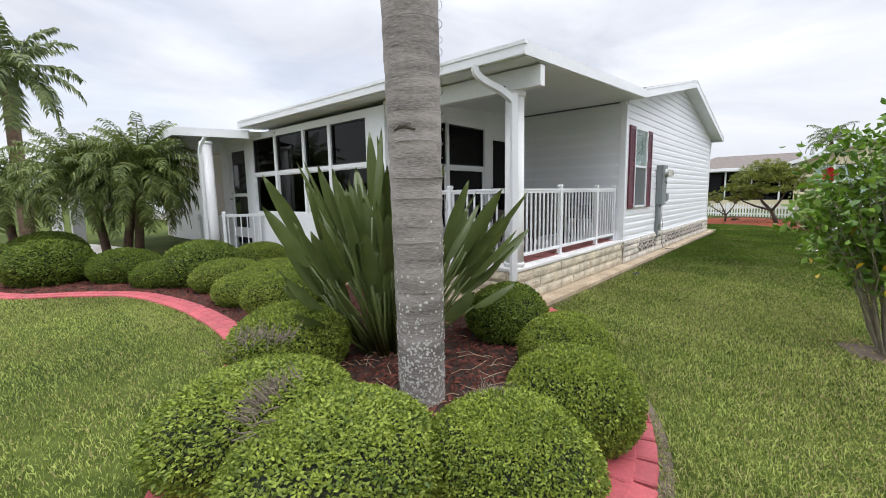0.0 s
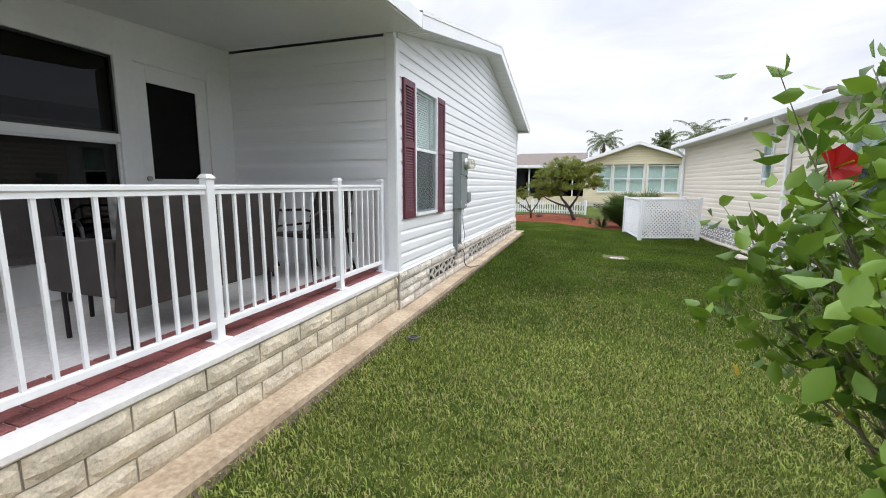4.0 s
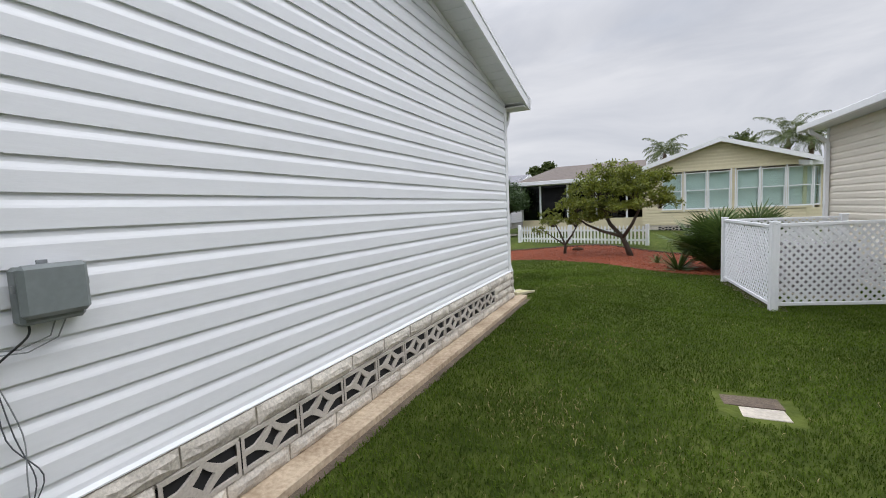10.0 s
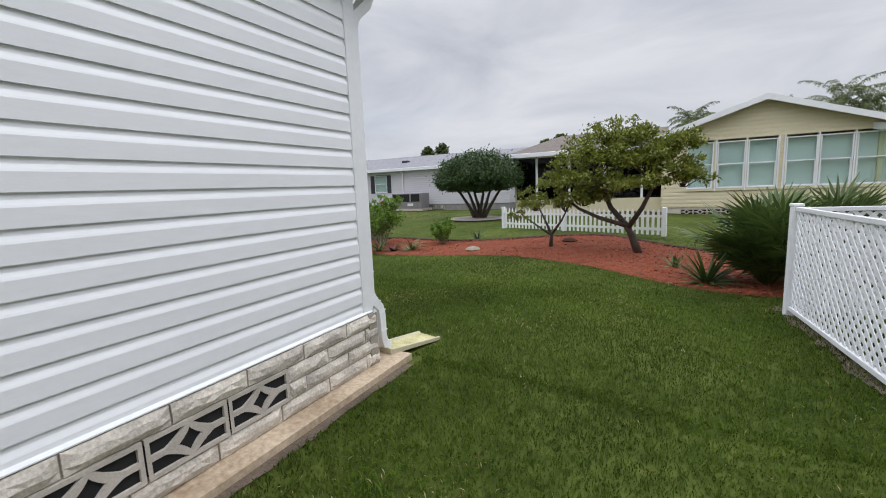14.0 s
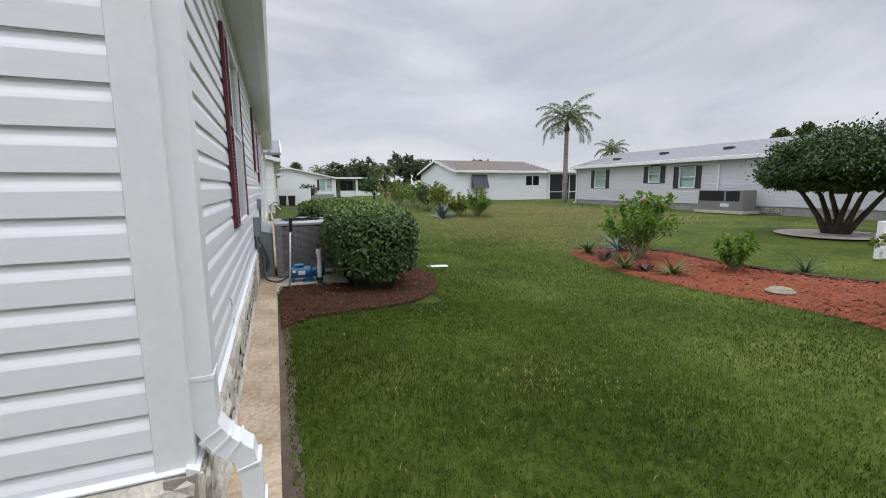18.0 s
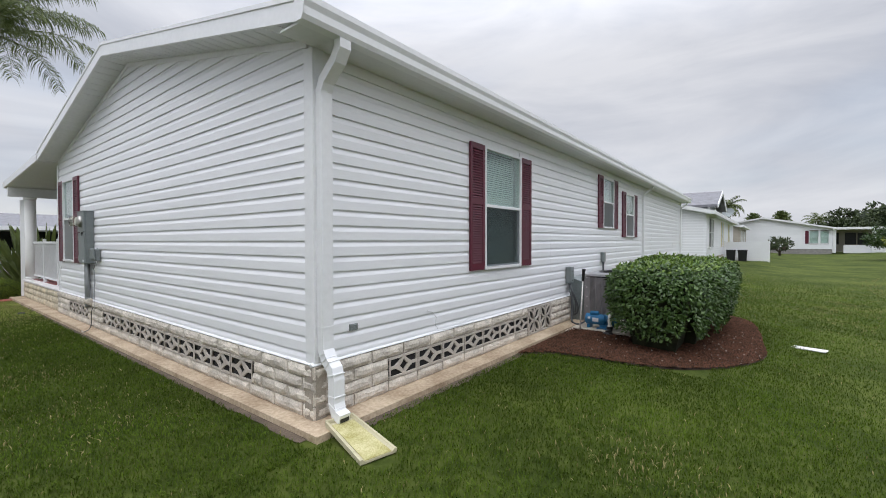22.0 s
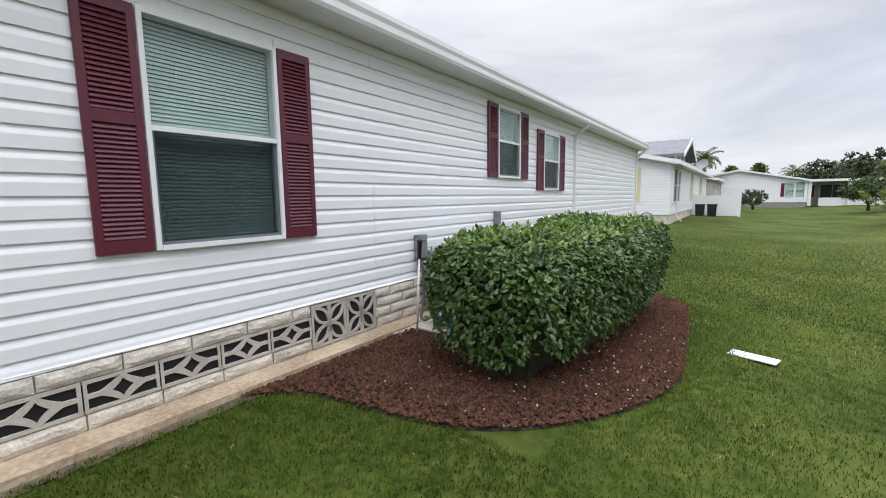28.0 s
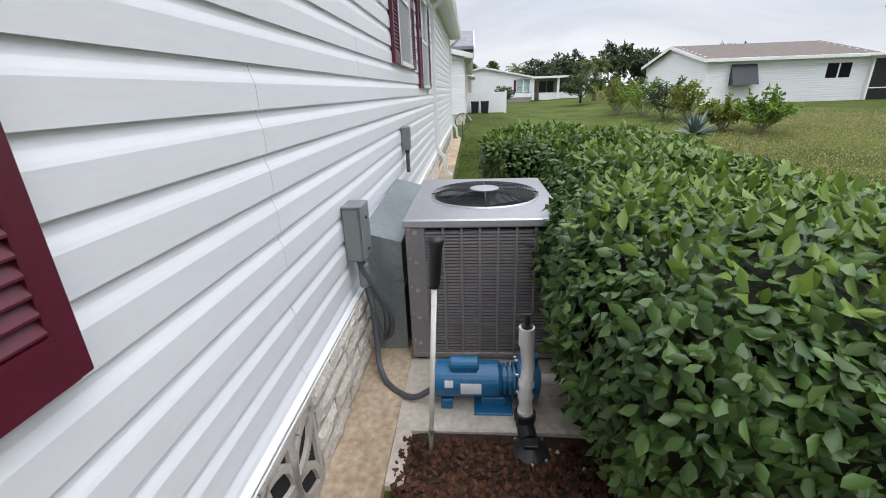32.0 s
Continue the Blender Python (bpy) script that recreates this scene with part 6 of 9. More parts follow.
def bed(name, outline, material, label, chips, chip_mat, seed, lift=0.02, size=(0.05, 0.014), count=None, chip_label="loose wood chips"):
    """A flat bed inside an outline, with chips strewn over it."""
    g = Geo()
    n = len(outline)
    pts2 = [Vector((float(x), float(y))) for x, y in outline]
    xs, ys = [p[0] for p in outline], [p[1] for p in outline]
    for gx in np.arange(min(xs) + 0.1, max(xs), 0.3):
        for gy in np.arange(min(ys) + 0.1, max(ys), 0.3):
            if min((gx - p[0]) ** 2 + (gy - p[1]) ** 2 for p in outline) > 0.012 and inside_line(outline, gx, gy):
                pts2.append(Vector((float(gx), float(gy))))
    vs, _, fs, *_ = delaunay_2d_cdt(pts2, [], [list(range(n))], 1, 1e-5)
    for k, p in enumerate(vs):
        g.v.append((p.x, p.y, ground_z(p.x, p.y) + (0.006 if k < n else lift + 0.012 * noise.noise((p.x * 2, p.y * 2, 0)))))
    g.f += [tuple(f) for f in fs]
    b = solo(name, g, material, label, "mulch bed", kind="structure", smooth=True)
    if not chips:
        return b
    r = np.random.default_rng(seed)
    xs, ys = [p[0] for p in outline], [p[1] for p in outline]
    pts = []
    while len(pts) < chips:
        x, y = r.uniform(min(xs), max(xs)), r.uniform(min(ys), max(ys))
        if inside_line(outline, x, y) and not (-6.74 < x < -4.64 and 8.1 < y < 9.44):
            pts.append((x, y, ground_z(x, y) + lift + 0.006))
    pts = np.array(pts)
    k = len(pts)
    ang = r.uniform(0, math.tau, k)
    a = np.stack([np.cos(ang), np.sin(ang), r.normal(0, 0.25, k)], 1) * (size[0] * r.uniform(0.35, 1.2, k))[:, None] / 2
    w = np.stack([-np.sin(ang), np.cos(ang), r.normal(0, 0.4, k)], 1) * (size[1] * r.uniform(0.5, 1.4, k))[:, None] / 2
    h = np.array([0, 0, 1.0])[None] * (size[1] * r.uniform(0.5, 1.0, k))[:, None]
    v = np.stack([pts - a - w, pts + a - w * 0.7, pts + a * 0.8 + w, pts - a * 0.9 + w * 0.8, pts + h + a * 0.2], 1).reshape(-1, 3)
    f = (np.array([(0, 1, 4), (1, 2, 4), (2, 3, 4), (3, 0, 4)])[None] + (np.arange(k) * 5)[:, None, None]).reshape(-1, 3)
    ob = new("mulch_chips", raw_mesh("mulch_chips", v, f, chip_mat))
    tagged(ob, chip_label, "mulch", kind="stuff")
    return b


def spline(pts, n=6, closed=False):
    out, m = [], len(pts)
    for i in range(m if closed else m - 1):
        p = [np.array(pts[(i + k) % m] if closed else pts[min(max(i + k, 0), m - 1)], dtype=float) for k in (-1, 0, 1, 2)]
        for s in range(n):
            t = s / n
            out.append(tuple(0.5 * (2 * p[1] + (p[2] - p[0]) * t + (2 * p[0] - 5 * p[1] + 4 * p[2] - p[3]) * t * t + (3 * p[1] - p[0] - 3 * p[2] + p[3]) * t ** 3)))
    return out if closed else out + [tuple(float(c) for c in pts[-1])]


kerb_line = spline([(-11.81, -9.24), (-8.39, -8.02), (-6.78, -7.44), (-6.04, -6.71), (-5.28, -6.17), (-4.21, -5.96), (-3.06, -5.93), (-1.71, -6.10), (-0.61, -6.70), (0.26, -7.29), (1.02, -7.30), (1.67, -6.67), (1.84, -6.09), (1.78, -5.53), (1.50, -4.87), (1.06, -4.33), (0.65, -3.87), (0.25, -3.60)], 8)
bed("mulch_bed", kerb_line + [(0.2, -3.96), (-3.0, -3.96), (-7.3, -3.96), (-9.3, -5.5), (-12.4, -6.4)], "mulch_bed", "dark brown bark mulch bed around the palm", 22000, "chip", 21, 0.02, (0.065, 0.020))
kerb = thing("garden_kerb", "red painted brick edging round the front bed", "edging", kind="structure")
acc, last = 0.0, None
seg = Geo().box(-0.098, -0.080, -0.06, 0.099, 0.080, 0.030, 0.010).mesh("kerb_brick", "curb")
for p, q in zip(kerb_line, kerb_line[1:]):
    d = math.dist(p, q)
    while acc < d:
        t = acc / d
        x, y = p[0] + (q[0] - p[0]) * t, p[1] + (q[1] - p[1]) * t
        a = math.degrees(math.atan2(q[1] - p[1], q[0] - p[0]))
        part("kerb_brick", seg, None, kerb, at=pose(x, y, ground_z(x, y) + 0.012, 0, 0, a))
        nx, ny = -(q[1] - p[1]) / d, (q[0] - p[0]) / d
        part("kerb_brick", seg, None, kerb, at=pose(x - nx * 0.112 + 0.05 * (q[0] - p[0]) / d, y - ny * 0.112 + 0.05 * (q[1] - p[1]) / d, ground_z(x, y) + 0.004, 0, 0, a))
        acc += 0.202
    acc -= d
ks = Geo()
off = [(p[0] + 0.17, p[1] + 0.02) for p in kerb_line[88:]]
for p, q in zip(off, off[1:]):
    ks.poly([(p[0], p[1], ground_z(*p) + 0.009), (p[0] + 0.10, p[1] + 0.02, ground_z(*p) + 0.011), (q[0] + 0.10, q[1] + 0.02, ground_z(*q) + 0.011), (q[0], q[1], ground_z(*q) + 0.009)])
solo("soil_strip", ks, "soil", "bare soil strip beside the red edging", "soil", kind="structure")

# straw and dry leaves on the bed
r = np.random.default_rng(33)
st = Geo()
for _ in range(130):
    x, y = r.uniform(-1.6, 1.3), r.uniform(-5.9, -3.9)
    a, ln = r.uniform(0, math.tau), r.uniform(0.06, 0.30)
    z = ground_z(x, y) + 0.035
    st.tube([(x, y, z), (x + ln / 2 * math.cos(a), y + ln / 2 * math.sin(a), z + r.uniform(0.0, 0.03)), (x + ln * math.cos(a + 0.2), y + ln * math.sin(a + 0.2), z)], 0.0022, 4, False)
tagged(part("dry_straw", st, "straw"), "dry straw and leaf stems on the mulch", "straw", kind="stuff")


# ---- palms ----
def frond_geo(length, n, leaflet, bend, el, az, r, width=0.022, start=0.14):
    """One feather frond that leaves the crown at the angle el and arches over by bend; its leaflets hang from both sides."""
    t = np.linspace(0, 1, n)
    ang = np.maximum(radians(el) - radians(bend) * t ** 1.35, radians(-84))
    out = np.concatenate([[0], np.cumsum(np.cos(ang[:-1]))]) * length / (n - 1)
    up = np.concatenate([[0], np.cumsum(np.sin(ang[:-1]))]) * length / (n - 1)
    ca, sa = math.cos(radians(az)), math.sin(radians(az))
    side = np.array([-sa, ca, 0.0])
    sway = 0.05 * length * t ** 2 * r.uniform(-1, 1)
    spine = np.stack([out * ca, out * sa, up], 1) + sway[:, None] * side
    vs, fs = [], []
    for i in range(int(n * start), n):
        d = unit(spine[min(i + 1, n - 1)] - spine[max(i - 1, 0)])
        ll = leaflet * (0.30 + 0.70 * math.sin(math.pi * min(1, 0.15 + t[i] * 0.80)) ** 0.7) * r.uniform(0.8, 1.12)
        for s in (-1, 1):
            go = unit(d * r.uniform(0.35, 0.7) + side * s * 0.85 + np.array([0, 0, r.uniform(-0.35, 0.30)]))
            a = spine[i]
            b = a + go * ll * 0.42 - np.array([0, 0, 0.05 * ll])
            c = a + go * ll * 0.72 - np.array([0, 0, ll * r.uniform(0.30, 0.62)])
            w = unit(d + r.normal(0, 0.35, 3)) * width / 2
            k = len(vs)
            vs += [a - w * 0.5, a + w * 0.5, b + w, b - w, c]
            fs += [(k, k + 1, k + 2), (k, k + 2, k + 3), (k + 3, k + 2, k + 4)]
    return np.array(vs), np.array(fs), spine


def palm(name, label, at, trunk, radii, fronds, length, leaflet, material, bark, seed, n=34, droop=(0.35, 1.0), boot=None, category="palm tree", elev=(-30, 70), width=0.03, lean=(0, 0), rings=True):
    """Trunk with leaf scars, and a crown of feather fronds, each frond a part."""
    r = np.random.default_rng(seed)
    p = thing(name, label, category, at=at)
    top = Vector((lean[0], lean[1], trunk))
    steps = max(8, int(trunk / 0.06)) if rings else 12
    pts, rs = [], []
    for i in range(steps + 1):
        t = i / steps
        pts.append((lean[0] * t * t, lean[1] * t * t, trunk * t))
        rr = np.interp(t, [0, 0.5, 1.0], radii)
        rs.append(float(rr * (1 + (0.016 * math.sin(i * 2.1) + r.uniform(-0.012, 0.012) if rings else 0))))
    part("trunk", Geo().tube(pts, rs, 18), bark, p, smooth=True)
    if boot:
        part("boot", Geo().tube([(top.x, top.y, trunk - 0.05), (top.x, top.y, trunk + boot[1] * 0.10), (top.x, top.y, trunk + boot[1] * 0.24), (top.x, top.y, trunk + boot[1] * 0.45), (top.x, top.y, trunk + boot[1])], [radii[2], boot[0] * 0.96, boot[0], boot[0] * 0.66, boot[0] * 0.42], 16), "bark_brown", p, smooth=True)
    for i in range(fronds):
        az = 360 * (i * 0.618 % 1) + r.uniform(-12, 12)
        u = (i + 0.5) / fronds
        el = elev[0] + (elev[1] - elev[0]) * u
        v, f, spine = frond_geo(length * r.uniform(0.85, 1.1), n, leaflet, 95 * (droop[1] + (droop[0] - droop[1]) * u), el, az, r, width)
        base = np.array([top.x, top.y, trunk + (boot[1] * 0.9 if boot else 0.0)])
        sp = Geo().tube([tuple(q + base) for q in spine[::4]], [0.02 * (1 - 0.8 * k / max(1, len(spine[::4]) - 1)) for k in range(len(spine[::4]))], 5)
        sv, sf = np.array(sp.v), []
        for face in sp.f:
            for k in range(1, len(face) - 1):
                sf.append((face[0], face[k], face[k + 1]))
        part("frond", raw_mesh("frond", *join((v + base, f), (sv, np.array(sf))), material), None, p)
    return p


big_palm = palm("royal_palm", "tall grey ringed palm trunk with lichen and drooping feather crown", (0.48, -5.84, ground_z(0.48, -5.84) - 0.05), 5.6, (0.160, 0.188, 0.165), 34, 3.0, 0.70, "frond", "bark_palm", 4, 96, (0.72, 1.0), (0.27, 1.65), elev=(22, 87), width=0.024, lean=(-0.12, 0.0))
# leaf scars and pale lichen on the trunk
r = np.random.default_rng(8)
z = 0.25
while z < 4.6:
    rr = float(np.interp(z / 5.5, [0, 0.5, 1], (0.160, 0.188, 0.155))) + 0.0015
    ph = r.uniform(0, 6)
    pts = [(rr * math.cos(a), rr * math.sin(a), z + 0.005 * math.sin(a * 2 + ph)) for a in np.linspace(0, math.tau, 25)]
    part("leaf_scar", Geo().tube(pts, r.uniform(0.0010, 0.0032), 5, False), "bark_palm", big_palm)
    z += r.uniform(0.07, 0.15)
lv, lf = [], []
for _ in range(1500):
    zz = abs(r.normal(0, 0.42)) + 0.02
    a = r.uniform(0, math.tau)
    rr = float(np.interp(zz / 5.5, [0, 0.5, 1], (0.160, 0.188, 0.155))) * 1.022 + 0.0025
    s = r.uniform(0.003, 0.013)
    k = len(lv)
    for q in range(6):
        t = q * math.tau / 6
        da, dz = s * math.cos(t) * r.uniform(0.5, 1.2) / rr, s * math.sin(t) * r.uniform(0.5, 1.2)
        lv.append((rr * math.cos(a + da), rr * math.sin(a + da), zz + dz))
    for q in range(1, 5):
        lf.append((k, k + q, k + q + 1))
part("lichen", raw_mesh("lichen", lv, lf, "lichen"), None, big_palm, "white lichen flecks")
part("crack", Geo().tube([(0.12, -0.125, 1.93), (0.05, -0.17, 1.945), (-0.02, -0.178, 1.93), (0.03, -0.176, 1.955), (0.10, -0.15, 1.965)], 0.006, 5), "bark", big_palm)

pyg = (("multi-stemmed pygmy date palm with arching fronds", -8.34, -5.91, 1.88, (-0.25, -0.25), 51), ("multi-stemmed pygmy date palm with arching fronds", -7.92, -5.47, 1.98, (0.3, 0.1), 52), ("multi-stemmed pygmy date palm with arching fronds", -8.13, -5.64, 1.70, (0.05, 0.3), 53), ("pygmy date palm with arching feather fronds", -10.71, -7.09, 1.70, (-0.1, -0.1), 54))
for lab, x, y, h, lean, seed in pyg:
    palm("date_palm", lab, (x, y, ground_z(x, y) - 0.03), h, (0.085, 0.08, 0.09), 64, 1.3, 0.30, "frond_light", "bark_brown", seed, 44, (0.6, 1.35), None, elev=(-10, 84), width=0.026, lean=lean)
palm("queen_palm", "tall queen palm beyond the driveway", (-17.6, -6.3, -0.2), 5.2, (0.22, 0.2, 0.17), 24, 2.4, 0.55, "frond", "bark_brown", 61, 40, (0.5, 1.15), (0.24, 0.6), width=0.09)
palm("queen_palm", "tall queen palm beyond the driveway", (-19.5, -7.6, -0.2), 6.3, (0.22, 0.2, 0.17), 24, 2.4, 0.55, "frond", "bark_brown", 62, 40, (0.5, 1.15), (0.24, 0.6), width=0.09)


# ---- bird of paradise clump ----
def paddle(length, width, r):
    """A stiff paddle leaf on its stalk, growing along +z, folded along its midrib."""
    n = 9
    vs, fs = [], []
    stalk = length * r.uniform(1.2, 2.1)
    bend = r.uniform(0.05, 0.6)
    for i in range(n):
        t = i / (n - 1)
        w = width * 0.5 * (math.sin(math.pi * min(1, 0.06 + 0.94 * t) ** 0.8) ** 0.75)
        z = stalk + length * t
        b = bend * (z / (stalk + length)) ** 2 * (stalk + length) * 0.35
        vs += [(b + w * 0.6, -w, z), (b, 0, z), (b + w * 0.6, w, z)]
    for i in range(n - 1):
        k = i * 3
        fs += [(k, k + 1, k + 4), (k, k + 4, k + 3), (k + 1, k + 2, k + 5), (k + 1, k + 5, k + 4)]
    s = Geo().tube([(0, 0, 0), (bend * 0.02, 0, stalk * 0.5), (vs[1][0], 0, stalk)], [0.016, 0.012, 0.008], 6)
    sf = []
    for face in s.f:
        for q in range(1, len(face) - 1):
            sf.append((face[0], face[q], face[q + 1]))
    return join((np.array(vs), np.array(fs)), (np.array(s.v), np.array(sf)))


strel = thing("bird_of_paradise", "large clump of bird of paradise with stiff grey-green paddle leaves", "plant", at=(-0.47, -5.26, ground_z(-0.4, -5.2)))
r = np.random.default_rng(14)
for i in range(170):
    ang, out = r.uniform(0, 360), r.uniform(0, 1) ** 0.7
    v, f = paddle(r.uniform(0.42, 0.66), r.uniform(0.08, 0.145), r)
    v = v * (1.27 - 0.38 * out)
    tilt = 3 + 32 * out + r.normal(0, 8)
    m = np.array(Matrix.Rotation(radians(ang), 3, "Z") @ Matrix.Rotation(radians(tilt), 3, "Y") @ Matrix.Rotation(radians(r.uniform(0, 360)), 3, "Z"))
    base = np.array([0.30 * out * math.cos(radians(ang)), 0.30 * out * math.sin(radians(ang)), 0])
    part("leaf", raw_mesh("leaf", v @ m.T + base, f, "bird_leaf", True), None, strel)


# ---- shrubs with stems and leaves ----
def stem_shrub(name, label, at, height, spread, stems, leaf_n, leaf_len, leaf_w, material, seed, low=0.35, category="shrub", stem_mat="stem", forks=3, flowers=(), rz=0, top_heavy=1.0, stem_r=0.012, crown_pull=0.0):
    """Many stems fan out from one foot and fork; leaves sit along the upper part of the twigs."""
    r = np.random.default_rng(seed)
    p = thing(name, label, category, at=at, rz=rz)
    tips, dirs, g = [], [], Geo()
    for i in range(stems):
        a, o = r.uniform(0, math.tau), r.uniform(0.05, 1.0) ** 0.6
        foot = np.array([0.10 * spread * math.cos(a) * o, 0.10 * spread * math.sin(a) * o, 0])
        head = np.array([spread * o * math.cos(a), spread * o * math.sin(a), height * (1 - 0.42 * o ** 2) * r.uniform(0.78, 1.02)])
        mid = foot + (head - foot) * 0.5 + np.array([-0.16 * spread * o * math.cos(a), -0.16 * spread * o * math.sin(a), 0.05 * height]) + r.normal(0, 0.02 * height, 3)
        pts = []
        for s in range(7):
            t = s / 6
            pts.append((1 - t) ** 2 * foot + 2 * t * (1 - t) * mid + t * t * head + (r.normal(0, 0.008 * height, 3) if 0 < s < 6 else 0))
        g.tube([tuple(q) for q in pts], [stem_r * (1 - 0.75 * s / 6) for s in range(7)], 5, False)
        for _ in range(forks):
            s = r.integers(2, 6)
            d = unit(unit(pts[s] - pts[s - 1]) + r.normal(0, 0.55, 3) + np.array([0, 0, 0.25]))
            ln = height * r.uniform(0.14, 0.30)
            q = [pts[s] + d * ln * k / 3 + np.array([0, 0, 0.02 * k * k * ln]) for k in range(4)]
            g.tube([tuple(w) for w in q], [stem_r * 0.4, stem_r * 0.33, stem_r * 0.25, stem_r * 0.15], 4, False)
            for k in range(1, 4):
                tips.append(q[k])
                dirs.append(d)
        for s in range(2, 7):
            if pts[s][2] > low * height:
                tips.append(pts[s])
                dirs.append(unit(pts[s] - pts[s - 1]))
    tips, dirs = np.array(tips), np.array(dirs)
    ok = tips[:, 2] > low * height * 0.8
    tips, dirs = tips[ok], dirs[ok]
    part("branchwork", g, stem_mat, p)["kind"] = "stuff"
    pick = r.choice(len(tips), leaf_n, p=(tips[:, 2] ** top_heavy) / (tips[:, 2] ** top_heavy).sum())
    pos = tips[pick] + r.normal(0, 0.024 * height * (1 - crown_pull), (leaf_n, 3))
    nor = unit(dirs[pick] * 0.4 + unit(r.normal(0, 1, (leaf_n, 3))) * np.array([1, 1, 0.6]) + np.array([0, 0, 0.35]))
    part("foliage", raw_mesh("foliage", *leaves(pos, nor, leaf_len, leaf_w, r, 0.7, spread=0.3, hang=0.25), material), None, p)["kind"] = "stuff"
    for c in map(Vector, flowers):
        near = tips[np.argmin(((tips - np.array(c)) ** 2).sum(1))]
        part("flower_stalk", Geo().tube([tuple(near), tuple((Vector(near) + c) / 2 + Vector((0, 0, 0.02))), tuple(c)], 0.004, 5), stem_mat, p)
        fl = Geo()
        up = Vector((0.35, -0.9, 0.3)).normalized()
        sx = up.orthogonal().normalized()
        sy = up.cross(sx)
        for k in range(5):
            a = k * math.tau / 5
            d = sx * math.cos(a) + sy * math.sin(a)
            e = sx * math.cos(a + 1.571) + sy * math.sin(a + 1.571)
            fl.poly([c, c + d * 0.044 - e * 0.036 + up * 0.032, c + d * 0.074 + up * 0.022, c + d * 0.044 + e * 0.036 + up * 0.032])
        blossom = part("blossom", fl, "petal", p, "red hibiscus flower")
        part("stamen", Geo().tube([tuple(c), tuple(c + up * 0.06)], 0.004, 5), "hib_yellow", blossom)
    return p


hib = stem_shrub("hibiscus", "tall hibiscus shrub with red flowers and bare lower stems", (3.14, -2.53, ground_z(3.14, -2.53)), 2.16, 0.74, 46, 4300, 0.082, 0.054, "hib_leaf", 71, low=0.36, flowers=((0.08, 0.36, 2.02), (-0.52, 0.1, 1.62)), forks=5, stem_r=0.010)
r = np.random.default_rng(5)
pts = r.uniform(-0.6, 0.6, (40, 3)) * np.array([1, 1, 0.5]) + np.array([0, 0, 0.95])
part("yellow_foliage", raw_mesh("yellow_foliage", *leaves(pts, unit(r.normal(0, 1, (40, 3))), 0.08, 0.055, r), "hib_yellow"), None, hib, "a few yellowed leaves")


soil_g = Geo()
rim = [(3.12 + 0.34 * math.cos(a) * (1 + 0.2 * math.sin(3 * a + 1)), -2.58 + 0.27 * math.sin(a) * (1 + 0.2 * math.sin(3 * a + 1))) for a in np.linspace(0, math.tau, 25)[:-1]]
soil_g.poly([(x, y, ground_z(x, y) + 0.006) for x, y in rim])
solo("soil_patch", soil_g, "soil", "bare dry soil round the foot of the hibiscus", "soil", kind="structure")
litter = r.uniform(-1, 1, (70, 2)) * np.array([0.42, 0.36]) + np.array([3.12, -2.60])
lit = np.array([(x, y, ground_z(x, y) + 0.022) for x, y in litter])
tagged(new("leaf_litter", raw_mesh("leaf_litter", *leaves(lit, unit(r.normal(0, 0.35, (70, 3)) + np.array([0, 0, 1.0])), 0.055, 0.032, r), "dry_grass")), "dry fallen leaves round the hibiscus", "leaf litter", kind="stuff")


